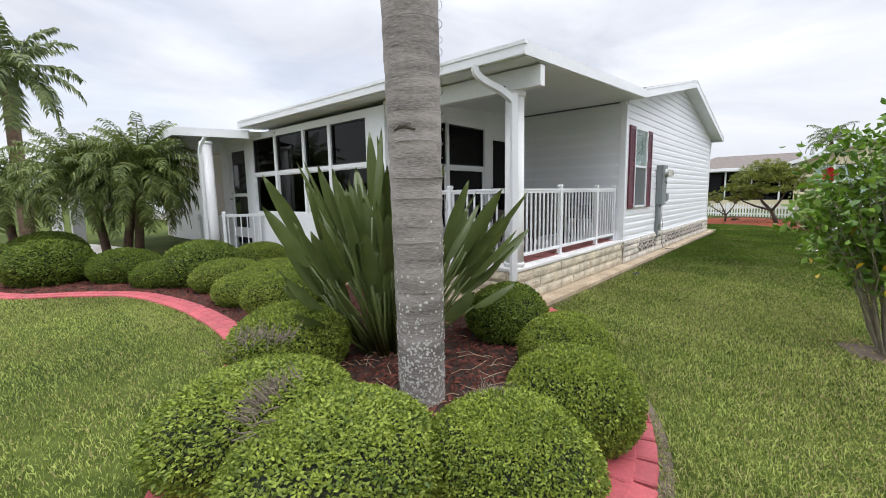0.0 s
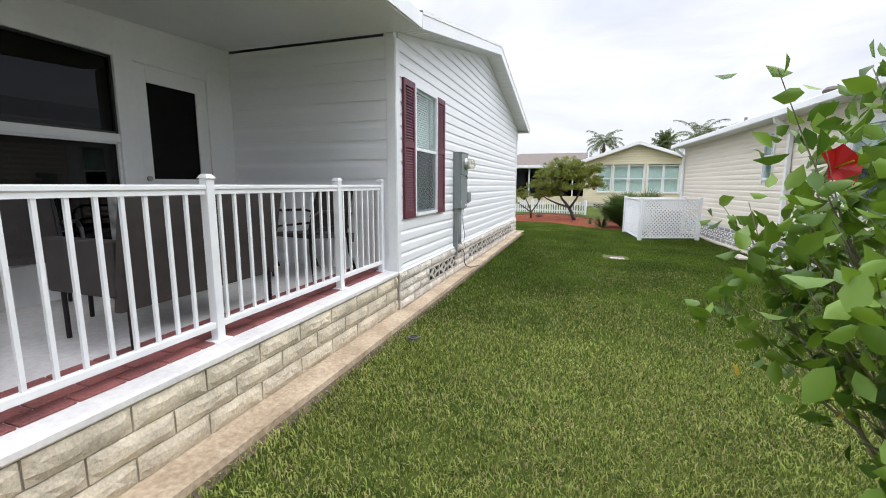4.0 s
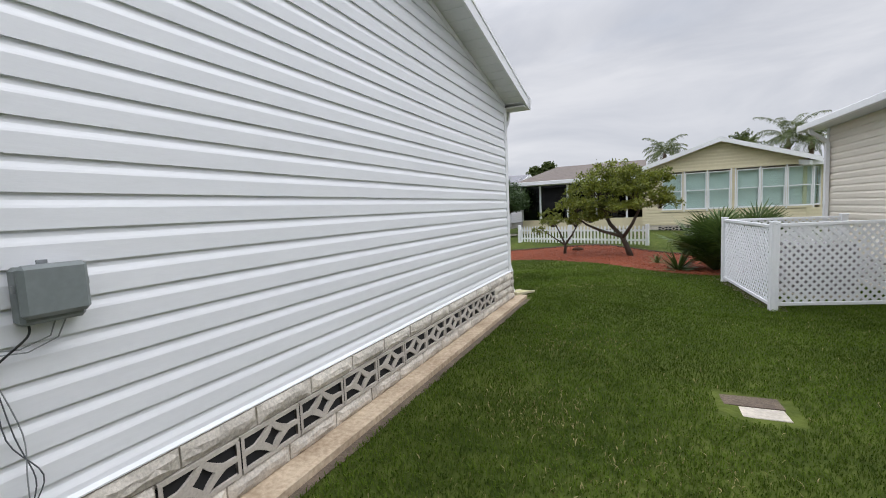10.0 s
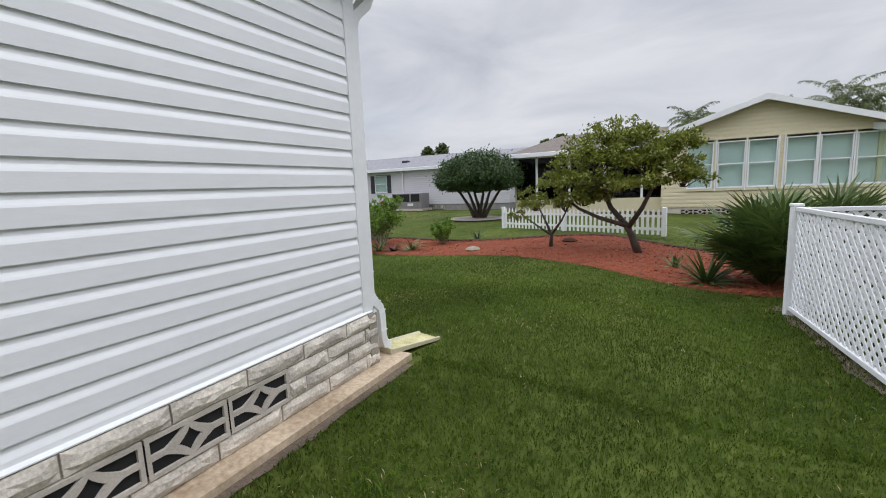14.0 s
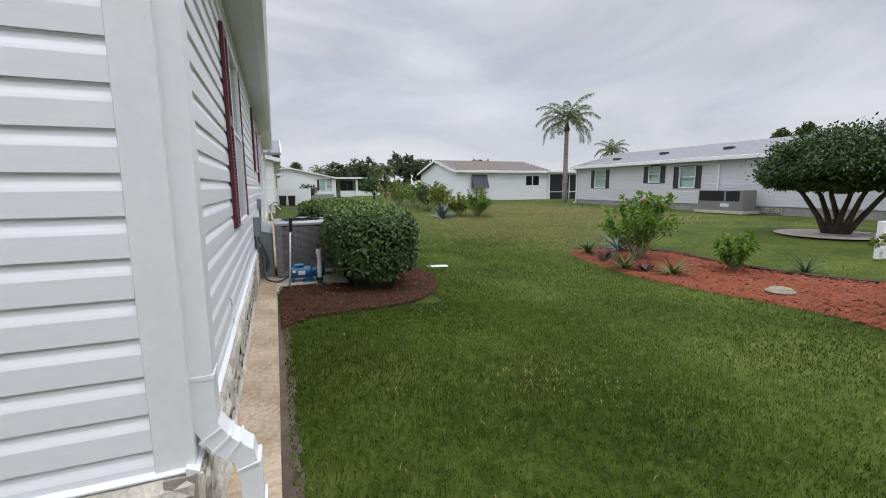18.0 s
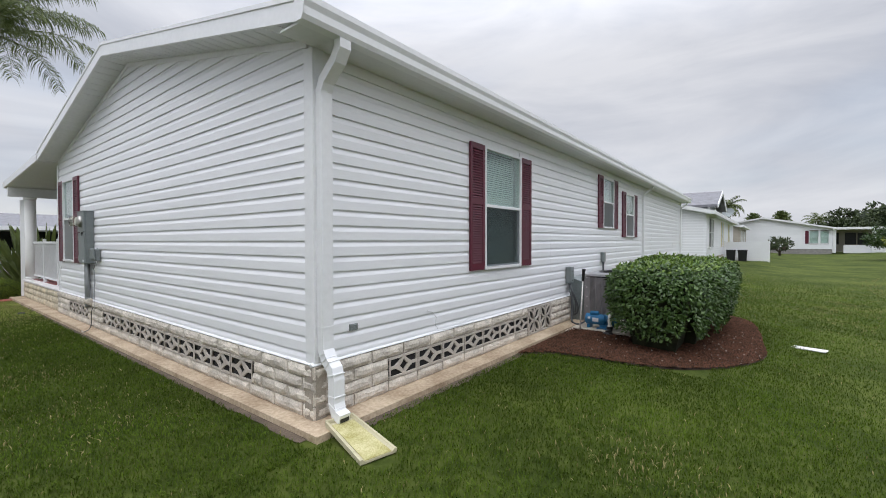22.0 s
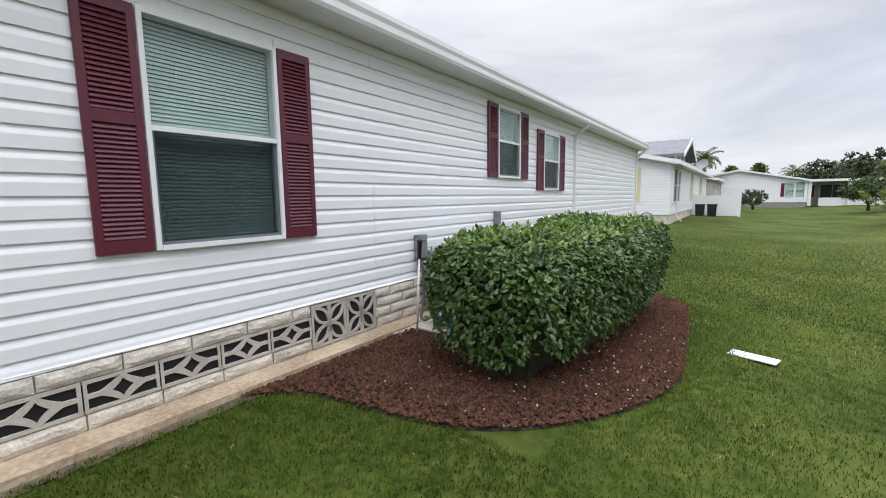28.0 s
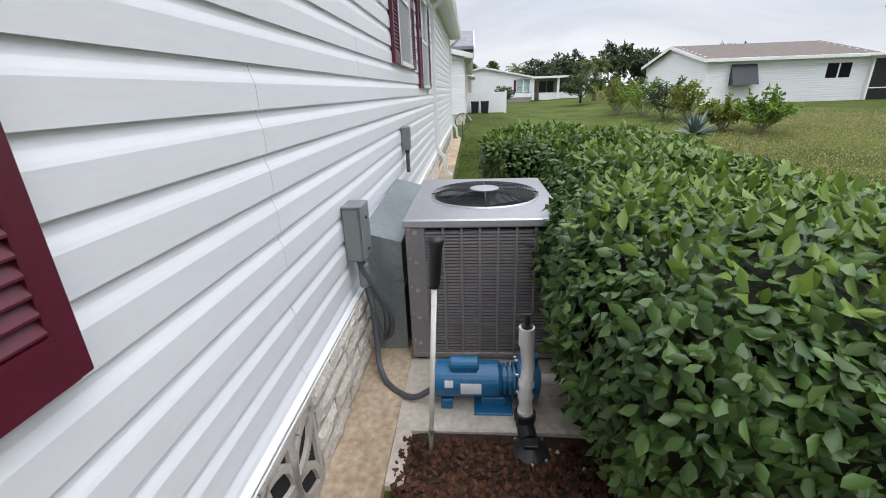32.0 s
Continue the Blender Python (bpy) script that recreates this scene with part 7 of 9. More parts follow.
# ---- hedge round the condenser ----
def hedge(name, label, rects, top, seed, count, material="hedge_leaf", fresh="hedge_new"):
    """A clipped hedge over rounded boxes (x0, y0, x1, y1, corner), leaves over a near-black core that stands in for
    inner shade.
    """
    r = np.random.default_rng(seed)
    hd = thing(name, label, "hedge")
    base = ground_z(-5.5, 9.9)
    P, N = [], []
    for x0, y0, x1, y1, cr in rects:
        n = int(count * ((x1 - x0) + (y1 - y0)) / 1.4)
        th = r.uniform(0, 1, (n, 3))
        q = np.stack([r.uniform(x0, x1, n), r.uniform(y0, y1, n), r.uniform(base + 0.05, top, n)], 1)
        face = r.choice(5, n, p=[0.19, 0.19, 0.17, 0.17, 0.28])
        q[face == 0, 1], q[face == 1, 1], q[face == 2, 0], q[face == 3, 0], q[face == 4, 2] = y0, y1, x0, x1, top
        # round the edges: pull in to a rounded box
        c = np.array([(x0 + x1) / 2, (y0 + y1) / 2, (base + top) / 2])
        half = np.array([(x1 - x0) / 2, (y1 - y0) / 2, (top - base) / 2])
        e = half - cr
        rel = q - c
        inner = np.clip(rel, -e, e)
        d = rel - inner
        nn = unit(d)
        bump = np.array([noise.noise((float(a[0]) * 2.3, float(a[1]) * 2.3, float(a[2]) * 2.3)) for a in q]) * 0.07
        taper = np.clip((top - q[:, 2]) / (top - base), 0, 1)
        pos = c + inner + nn * (cr + bump[:, None] + r.normal(0, 0.022, n)[:, None])
        pos[:, :2] -= nn[:, :2] * (0.24 * taper[:, None] ** 1.6)
        P.append(pos)
        N.append(nn)
        ins = [(x0, y0), (x1, y0), (x1, y1), (x0, y1)]
        mx, my = c[0], c[1]
        low = [(px + math.copysign(0.42, mx - px), py + math.copysign(0.40, my - py), base) for px, py in ins]
        high = [(px + math.copysign(0.19, mx - px), py + math.copysign(0.19, my - py), top - 0.13) for px, py in ins]
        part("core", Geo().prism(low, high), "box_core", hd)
    P, N = np.concatenate(P), np.concatenate(N)
    keep = np.ones(len(P), bool)
    for x0, y0, x1, y1, cr in rects:
        keep &= ~((P[:, 0] > x0 + 0.16) & (P[:, 0] < x1 - 0.16) & (P[:, 1] > y0 + 0.16) & (P[:, 1] < y1 - 0.16) & (P[:, 2] < top - 0.16))
    P, N = P[keep], N[keep]
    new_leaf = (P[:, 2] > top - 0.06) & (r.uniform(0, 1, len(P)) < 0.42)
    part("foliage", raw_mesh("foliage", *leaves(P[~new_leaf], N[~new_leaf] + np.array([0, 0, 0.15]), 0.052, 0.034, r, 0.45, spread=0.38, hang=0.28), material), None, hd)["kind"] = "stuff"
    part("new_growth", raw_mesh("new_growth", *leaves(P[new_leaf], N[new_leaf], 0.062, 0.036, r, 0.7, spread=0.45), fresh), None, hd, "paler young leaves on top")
    return hd


hedge("clipped_hedge", "dense clipped dark green hedge beside the condenser", [(-5.5, 9.07, -3.82, 10.36, 0.44), (-6.7, 9.28, -4.5, 10.5, 0.42), (-7.5, 9.3, -5.8, 10.52, 0.40), (-7.5, 8.88, -6.75, 9.9, 0.26)], 1.02, 17, 7200)
bed_line = spline([(-2.75, 8.46), (-2.95, 8.58), (-3.12, 8.85), (-3.2, 9.25), (-3.38, 9.85), (-3.77, 10.3), (-4.4, 10.68), (-5.2, 10.9), (-6.1, 10.85), (-6.9, 10.8), (-7.9, 10.6), (-8.3, 9.8), (-8.2, 8.46)], 6)
bed("lava_bed", bed_line, "mulch_bed", "dark red lava rock bed round the hedge", 30000, "lava", 23, 0.025, (0.034, 0.020), chip_label="dark red lava rock pieces")
r = np.random.default_rng(41)
bits = Geo()
for k in range(130):
    x, y = (r.uniform(-4.6, -3.5), r.uniform(9.0, 10.2)) if k < 50 else (r.uniform(-6.6, -4.3), r.uniform(10.2, 10.85))
    if not inside_line(bed_line, x, y):
        continue
    q, a = r.uniform(0.006, 0.013), r.uniform(0, 3)
    foot = [(x + q * math.cos(a + j * 1.2566) * r.uniform(0.7, 1.2), y + q * math.sin(a + j * 1.2566) * r.uniform(0.7, 1.2), ground_z(x, y) + 0.032) for j in range(5)]
    bits.prism(foot, [(x + (u - x) * 0.6, y + (v - y) * 0.6, w + q) for u, v, w in foot])
tagged(part("pale_pebbles", bits, "pebble"), "pale pebbles strewn on the lava rock", "pebble", kind="stuff")

# ---- the neighbour's cream house beside the lawn ----
next_house = thing("neighbour_house", "cream vinyl-sided neighbour house on grey screen blocks", "house", at=(5.17, 13.15, -0.14), rz=-86.3)
# its frame: x runs towards the street, -y faces the lawn
NL, NH = 21.0, 2.83
holes = [(6.08, 6.55, 1.63, 2.63), (9.0, 9.9, 1.15, 2.45)]
core = wall_core("side_wall", (0, 0, 0), (1, 0, 0), (0, -1, 0), 0.0, NH, 0, NL, holes, parent=next_house)
siding(core, (0, 0, 0), (1, 0, 0), (0, -1, 0), 0.42, NH, 0.08, NL, "cream", holes=holes, course=0.125)
part("corner_trim", Geo().box(-0.02, -0.022, 0.42, 0.08, -0.0005, NH), "trim", next_house)
part("end_wall", Geo().prism([(-0.001, 0.0, 0.0), (-0.001, 8.0, 0.0), (-0.001, 8.0, NH), (-0.001, 4.0, NH + 1.0), (-0.001, 0.0, NH)], [(0.10, 0.0, 0.0), (0.10, 8.0, 0.0), (0.10, 8.0, NH), (0.10, 4.0, NH + 1.0), (0.10, 0.0, NH)]), "cream", next_house)
window(next_house, (6.08, 0, 1.63), 0, 0.47, 1.0, 0)
window(next_house, (9.0, 0, 1.15), 0, 0.9, 1.3, 1.0)
for u in (8.68, 9.92):
    shutter(next_house, (u, -0.017, 1.15), 0, 0.30, 1.3, "trim", False)
part("curtain", Geo().box(6.08, 0.10, 1.63, 6.55, 0.104, 2.63), "blind", next_house)
part("inner_wall", Geo().box(0.2, 2.0, 0.0, NL, 2.1, NH), "beige_wall", next_house)
skirt(next_house, (0, 0.05, 0), 0, 12.0, 4, [(0.8, 6.8), (7.6, 11.6)], material="grey_block", screen_mat="grey_block")
part("skirt_far", Geo().box(12.0, 0.0, 0.0, NL, 0.10, 0.41), "grey_block", next_house)
part("eave_soffit", Geo().box(-0.32, -0.34, NH - 0.005, NL, 0.02, NH + 0.01), "soffit", next_house)
part("gutter", Geo().box(-0.34, -0.42, NH - 0.01, NL, -0.341, NH + 0.115, 0.01), "trim", next_house)
part("roof_slope", Geo().prism([(-0.34, -0.36, NH + 0.10), (-0.34, 4.0, NH + 1.18), (-0.34, 4.0, NH + 1.10), (-0.34, -0.36, NH + 0.02)], [(NL, -0.36, NH + 0.10), (NL, 4.0, NH + 1.18), (NL, 4.0, NH + 1.10), (NL, -0.36, NH + 0.02)]), "shingle_grey", next_house)
part("roof_slope", Geo().prism([(-0.34, 4.0, NH + 1.18), (-0.34, 8.4, NH + 0.10), (-0.34, 8.4, NH + 0.02), (-0.34, 4.0, NH + 1.10)], [(NL, 4.0, NH + 1.18), (NL, 8.4, NH + 0.10), (NL, 8.4, NH + 0.02), (NL, 4.0, NH + 1.10)]), "shingle_grey", next_house)
part("rake_fascia", Geo().prism([(-0.36, -0.40, NH + 0.105), (-0.36, 4.0, NH + 1.19), (-0.36, 4.0, NH + 1.04), (-0.36, -0.40, NH - 0.03)], [(-0.341, -0.40, NH + 0.105), (-0.341, 4.0, NH + 1.19), (-0.341, 4.0, NH + 1.04), (-0.341, -0.40, NH - 0.03)]), "trim", next_house)
for u in (0.14, 7.22):
    downspout(next_house, [(u, -0.36, NH), (u, -0.34, NH - 0.08), (u, -0.16, NH - 0.22), (u, -0.07, NH - 0.32), (u, -0.06, 0.50), (u, -0.13, 0.38), (u - 0.06, -0.15, 0.16), (u - 0.22, -0.26, 0.10)], (1, 0, 0), 0.085, 0.065, "trim")
part("drain_tail", Geo().box(6.45, -0.62, -0.03, 7.02, -0.40, 0.02, 0.01), "concrete", next_house)
for u, y, h in ((5.9, 1.2, 0.32), (6.9, 1.6, 0.30)):
    v = part("roof_vent", Geo().lathe([(0.10, 0.0), (0.10, h * 0.5), (0.18, h * 0.55), (0.20, h * 0.75), (0.14, h * 0.95), (0.03, h)], (u, y, NH + 0.45), 16), "shingle", next_house)
part("roof_stack", Geo().tube([(3.2, 0.6, NH + 0.2), (3.2, 0.6, NH + 0.55)], 0.04, 8), "pvc_grey", next_house)
mb = part("meter_box", Geo().box(10.5, -0.13, 0.95, 10.85, -0.017, 1.75, 0.006), "panel", next_house)
part("conduit", Geo().tube([(10.6, -0.07, 0.1), (10.6, -0.07, 0.95)], 0.03, 8), "pvc_grey", mb)
part("conduit", Geo().tube([(10.72, -0.07, 0.1), (10.72, -0.07, 0.95)], 0.025, 8), "pvc_grey", mb)
napron = solo("neighbour_footing", Geo().box(-0.1, -0.16, -0.12, 13.0, -0.02, 0.02), "concrete", "thin pale concrete footing below grey blocks", "footing", kind="structure", at=pose(5.17, 13.15, -0.16, 0, 0, -86.3))


# ---- white lattice enclosure ----
def lattice_panel(parent, length, z0, h, name="lattice"):
    """A framed panel of crossed laths; the front and the back laths are pieces of their own."""
    fr = part("top_rail", Geo().box(0, -0.02, z0 + h - 0.045, length, 0.02, z0 + h, 0.004), "trim", parent)
    part("bottom_rail", Geo().box(0, -0.02, z0, length, 0.02, z0 + 0.045, 0.004), "trim", parent)
    step, w = 0.105, 0.036
    for sgn, y in ((1, 0.004), (-1, -0.004)):
        c = -h
        lots = Geo()
        while c < length + h:
            pts = []
            for e in (-w / 2 * 1.414, w / 2 * 1.414):
                u0, u1 = c + e, c + e + h
                lo, hi = max(0, -u0), min(h, length - u0)
                if hi <= lo:
                    pts = []
                    break
                pts.append(((u0 + lo, lo), (u0 + hi, hi)))
            if pts:
                quad = [pts[0][0], pts[1][0], pts[1][1], pts[0][1]]
                if sgn < 0:
                    quad = [(length - a, b) for a, b in quad]
                lots.prism([(a, y - 0.003, z0 + b) for a, b in quad], [(a, y + 0.003, z0 + b) for a, b in quad])
            c += step
        part("lath", lots, "trim", fr)["kind"] = "stuff"


lat_label = "white plastic lattice screen panel with frame"
for (xa, ya), (xb, yb) in (((3.39, 8.97), (3.17, 11.35)), ((3.39, 8.97), (4.95, 9.5)), ((3.17, 11.35), (4.95, 11.6))):
    L = math.dist((xa, ya), (xb, yb))
    za = min(ground_z(xa, ya), ground_z(xb, yb))
    p = thing("lattice_screen", lat_label, "lattice fence", "lattice enclosure", at=(xa, ya, za), rz=math.degrees(math.atan2(yb - ya, xb - xa)))
    lattice_panel(p, L, 0.07, 1.12)
    for u in (0.0, L):
        part("post", Geo().box(u - 0.045, -0.045, -0.05, u + 0.045, 0.045, 1.20, 0.006).box(u - 0.052, -0.052, 1.20, u + 0.052, 0.052, 1.225, 0.006), "trim", p)
hidden_ac = thing("neighbour_condenser", "grey condenser behind the lattice screen", "air conditioner", at=(3.85, 9.95, -0.2))
part("body", Geo().box(0, 0, 0.08, 0.75, 0.75, 0.85, 0.02), "ac_coat", hidden_ac)
part("pad", Geo().box(-0.05, -0.05, 0.0, 0.8, 0.8, 0.08), "concrete", hidden_ac)
# soil along the foot of the lattice
sg = Geo()
for i in range(14):
    t = i / 13 * 2.6
    sg.poly([(3.40 - t * 0.09 - 0.09 - 0.04 * math.sin(i * 2), 8.9 + t, ground_z(3.3, 9 + t) + 0.011), (3.55 - t * 0.09, 8.9 + t, ground_z(3.3, 9 + t) + 0.011), (3.55 - t * 0.09, 9.1 + t, ground_z(3.3, 9 + t) + 0.011), (3.40 - t * 0.09 - 0.09 + 0.03 * math.cos(i), 9.1 + t, ground_z(3.3, 9 + t) + 0.011)])
solo("soil_patch", sg, "soil", "bare soil along the foot of the lattice", "soil", kind="structure")


# ---- other houses ----
def house(name, label, at, rz, L, D, h, rise, wall, roof, windows=(), base=0.3, over=0.3, base_mat="grey_block", lap=0.13, ridge="x"):
    """A long low house; -y is its front. windows: (face, u, z, w, h, shutter material or None, glass); face f, l or r."""
    H = thing(name, label, "house", "houses round the lawn", at=at, rz=rz)
    g = Geo()
    faces = {"f": ((0, 0), (1, 0), (0, -1), L), "r": ((L, 0), (0, 1), (1, 0), D), "l": ((0, D), (0, -1), (-1, 0), D), "b": ((L, D), (-1, 0), (0, 1), L)}
    for key, (o, a, n, ln) in faces.items():
        z = base
        end = (key in "lr") == (ridge == "x")
        hs = [(w[1], w[1] + w[3], w[2], w[2] + w[4]) for w in windows if w[0] == key]
        while z < h + (rise if end else 0) - 0.01:
            top = min(z + lap, h + (rise if end else 0))
            s0, e0 = 0.0, ln
            if end and z > h:
                k = (z - h) / rise * ln / 2
                s0, e0 = k, ln - k
            cut = [(q[0], q[1]) for q in hs if q[2] < top - 0.02 and q[3] > z + 0.02]
            for s, e in spans(s0, e0, cut):
                pr = ((-0.10, 0.0), (0.016, 0.0), (0.016, 0.6), (0.002, 1.0), (-0.10, 1.0))
                lft = [(o[0] + a[0] * s + n[0] * d, o[1] + a[1] * s + n[1] * d, z + q * (top - z)) for d, q in pr]
                rgt = [(o[0] + a[0] * e + n[0] * d, o[1] + a[1] * e + n[1] * d, z + q * (top - z)) for d, q in pr]
                g.prism(lft, rgt)
            z += lap
    part("siding", g, wall, H)["kind"] = "stuff"
    part("base", Geo().box(0.02, 0.02, -0.3, L - 0.02, D - 0.02, base), base_mat, H)
    part("inner_wall", Geo().box(0.8, 0.8, base, L - 0.8, D - 0.8, h), "tan_wall", H)
    t, ov = 0.10, over
    if ridge == "x":
        for y0, y1 in ((-ov, D / 2), (D + ov, D / 2)):
            z0, z1 = h - ov * rise * 2 / D, h + rise
            part("roof", Geo().prism([(-ov, y0, z0), (-ov, y1, z1), (-ov, y1, z1 + t), (-ov, y0, z0 + t)], [(L + ov, y0, z0), (L + ov, y1, z1), (L + ov, y1, z1 + t), (L + ov, y0, z0 + t)]), roof, H)
            for x in (-ov - 0.02, L + ov):
                part("rake_fascia", Geo().prism([(x, y0, z0 - 0.08), (x, y1, z1 - 0.08), (x, y1, z1 + t + 0.01), (x, y0, z0 + t + 0.01)], [(x + 0.02, y0, z0 - 0.08), (x + 0.02, y1, z1 - 0.08), (x + 0.02, y1, z1 + t + 0.01), (x + 0.02, y0, z0 + t + 0.01)]), "trim", H)
        part("gutter", Geo().box(-ov, -ov - 0.08, h - 0.08 - ov * rise * 2 / D, L + ov, -ov, h + t - ov * rise * 2 / D, 0.01), "trim", H)
        part("soffit", Geo().box(-ov, -ov, h - 0.07 - ov * rise * 2 / D, L + ov, 0.0, h - 0.05 - ov * rise * 2 / D), "soffit", H)
    else:
        for x0, x1 in ((-ov, L / 2), (L + ov, L / 2)):
            z0, z1 = h - ov * rise * 2 / L, h + rise
            part("roof", Geo().prism([(x0, -ov, z0), (x1, -ov, z1), (x1, -ov, z1 + t), (x0, -ov, z0 + t)], [(x0, D + ov, z0), (x1, D + ov, z1), (x1, D + ov, z1 + t), (x0, D + ov, z0 + t)]), roof, H)
            part("rake_fascia", Geo().prism([(x0, -ov - 0.02, z0 - 0.07), (x1, -ov - 0.02, z1 - 0.07), (x1, -ov - 0.02, z1 + t + 0.01), (x0, -ov - 0.02, z0 + t + 0.01)], [(x0, -ov, z0 - 0.07), (x1, -ov, z1 - 0.07), (x1, -ov, z1 + t + 0.01), (x0, -ov, z0 + t + 0.01)]), "trim", H)
    ang = {"f": 0, "r": 90, "l": -90, "b": 180}
    for face, u, z, w, hh, shut, glass in windows:
        o, a, n, ln = faces[face]
        at2 = (o[0] + a[0] * u, o[1] + a[1] * u, z)
        window(H, at2, ang[face], w, hh, 0, glass=glass)
        if glass == "glass":
            part("curtain", Geo().box(0.0, 0.095, 0.0, w, 0.10, hh), "blind", H, at=pose(*at2, 0, 0, ang[face]))
        if shut:
            for du in (-0.33, w + 0.02):
                shutter(H, (o[0] + a[0] * (u + du) + n[0] * 0.017, o[1] + a[1] * (u + du) + n[1] * 0.017, z - 0.02), ang[face], 0.31, hh + 0.04, shut, False)
    return H


# pale yellow house: a gable with a band of windows, a brown-roofed screened wing
yw = [("f", u, 0.98, 0.76, 1.52, None, "glass") for u in (1.62, 2.45, 3.42, 4.24, 5.07)] + [("f", 0.75, 0.98, 0.76, 1.52, None, "glass")]
yellow = house("yellow_house", "pale yellow house with a band of white-framed windows", (1.75, 22.6, -0.02), 0, 5.65, 11.0, 2.78, 0.95, "yellow", "shingle", yw, base=0.36, base_mat="stone", ridge="y", over=0.35)
for u in (1.58, 2.41, 3.24, 3.38, 4.20, 5.03, 5.86):
    part("mullion_trim", Geo().box(u - 0.02, -0.06, 0.90, u + 0.02, -0.017, 2.58), "trim", yellow)
part("sill_trim", Geo().box(0.7, -0.05, 0.90, 5.9, -0.018, 0.975), "yellow", yellow)
scr = [(0.6 + 0.4 * i) for i in range(6)]
for u in scr:
    part("screen_block", SCREENS[("s", "screen")], None, yellow, at=(u, 0.018, 0.10))
# the same painted shade behind this row of screen blocks
part("void", Geo().box(0.6, 0.0145, 0.11, 3.0, 0.0185, 0.29), "dark", yellow)
bay = house("yellow_house_bay", "pale yellow angled bay with white-framed windows", (7.42, 22.75, -0.02), 42, 1.6, 3.0, 2.62, 0.25, "yellow", "shingle", [("f", 0.25, 0.98, 0.5, 1.5, None, "glass"), ("f", 0.9, 0.98, 0.5, 1.5, None, "glass")], base=0.36, base_mat="stone")
wing = thing("screened_wing", "brown-roofed wing with a dark screened porch", "house", at=(-3.7, 22.9, -0.05))
part("roof", Geo().prism([(-0.3, -0.35, 2.52), (5.6, -0.35, 2.52), (5.6, 3.2, 3.45), (1.2, 3.2, 3.45)], [(-0.3, -0.35, 2.60), (5.6, -0.35, 2.60), (5.6, 3.2, 3.55), (1.2, 3.2, 3.55)]), "shingle", wing)
part("roof", Geo().prism([(-0.3, -0.35, 2.52), (1.2, 3.2, 3.45), (1.2, 9.0, 3.45), (-0.3, 12.0, 2.52)], [(-0.3, -0.35, 2.60), (1.2, 3.2, 3.55), (1.2, 9.0, 3.55), (-0.3, 12.0, 2.60)]), "shingle", wing)
part("gutter", Geo().box(-0.35, -0.45, 2.45, 5.6, -0.35, 2.62, 0.01), "trim", wing)
part("ceiling", Geo().box(-0.3, -0.34, 2.42, 5.6, 6.0, 2.45), "soffit", wing)
# near-black wall puts the shade inside the screened porch into colour
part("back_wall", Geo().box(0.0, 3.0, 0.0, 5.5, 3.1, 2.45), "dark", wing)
part("knee_wall", Geo().box(0.0, 0.0, -0.2, 5.5, 0.08, 0.75), "yellow", wing)
for u in (0.0, 0.9, 2.2, 3.5, 4.8):
    part("post", Geo().box(u - 0.04, 0.0, 0.75, u + 0.04, 0.08, 2.45), "trim", wing)
part("screen", Geo().box(0.0, 0.06, 0.75, 5.5, 0.064, 2.45), "dark_glass", wing)
part("slab", Geo().box(-0.2, -0.3, -0.3, 5.6, 3.0, -0.05), "concrete", wing)

greyh = house("grey_house", "pale grey house with charcoal shutters and grey roof", (-23.4, 28.5, 0.02), 0, 17.5, 8.0, 2.62, 0.95, "grey_vinyl", "shingle_grey", [("f", 1.9, 1.15, 1.0, 1.15, "dark_shutter", "glass"), ("f", 6.3, 1.45, 0.8, 0.9, "dark_shutter", "glass"), ("f", 8.3, 1.15, 0.95, 1.1, "dark_shutter", "glass"), ("f", 14.9, 1.2, 0.7, 1.1, None, "glass")], base=0.36)
for u in (6.4, 6.8, 7.2, 9.6, 10.0, 12.6, 13.0):
    part("screen_block", SCREENS[("s", "screen")], None, greyh, at=(u, 0.018, 0.08))
downspout(greyh, [(10.5, -0.3, 2.5), (10.5, -0.06, 2.3), (10.5, -0.06, 0.2), (10.4, -0.3, 0.02)], (1, 0, 0))
downspout(greyh, [(0.1, -0.3, 2.5), (0.1, -0.06, 2.3), (0.1, -0.06, 0.2), (0.0, -0.3, 0.02)], (1, 0, 0))
for u, y in ((5.5, 1.6), (9.5, 1.5), (2.5, 0.9)):
    part("roof_vent", Geo().box(u, y, 2.62 + y * 0.2375 + 0.05, u + 0.4, y + 0.35, 2.62 + y * 0.2375 + 0.25), "dark_shutter", greyh)
pk = thing("package_unit", "grey package air conditioner beside the grey house", "air conditioner", at=(-13.0, 27.3, 0.1))
part("body", Geo().box(0, 0, 0.08, 2.1, 0.9, 1.0, 0.02), "ac_coat", pk)
part("coil", Geo().box(0.06, -0.004, 0.5, 1.25, 0.0, 0.95), "dark", pk)
part("coil", Geo().box(1.35, -0.004, 0.5, 1.95, 0.0, 0.95), "dark", pk)
part("label", Geo().box(1.1, -0.006, 0.25, 1.5, -0.002, 0.40), "paper", pk)
part("pad", Geo().box(-0.1, -0.1, -0.05, 2.2, 1.0, 0.08), "concrete", pk)

whiteh = house("white_house", "white house with tan roof and dark screened porch", (-30.5, 22.3, 0.0), 90, 8.8, 9.0, 2.6, 1.0, "siding", "shingle", [("f", 3.6, 1.35, 0.55, 0.8, None, "dark_glass"), ("f", 4.25, 1.35, 0.55, 0.8, None, "dark_glass")][:0], base=0.1)
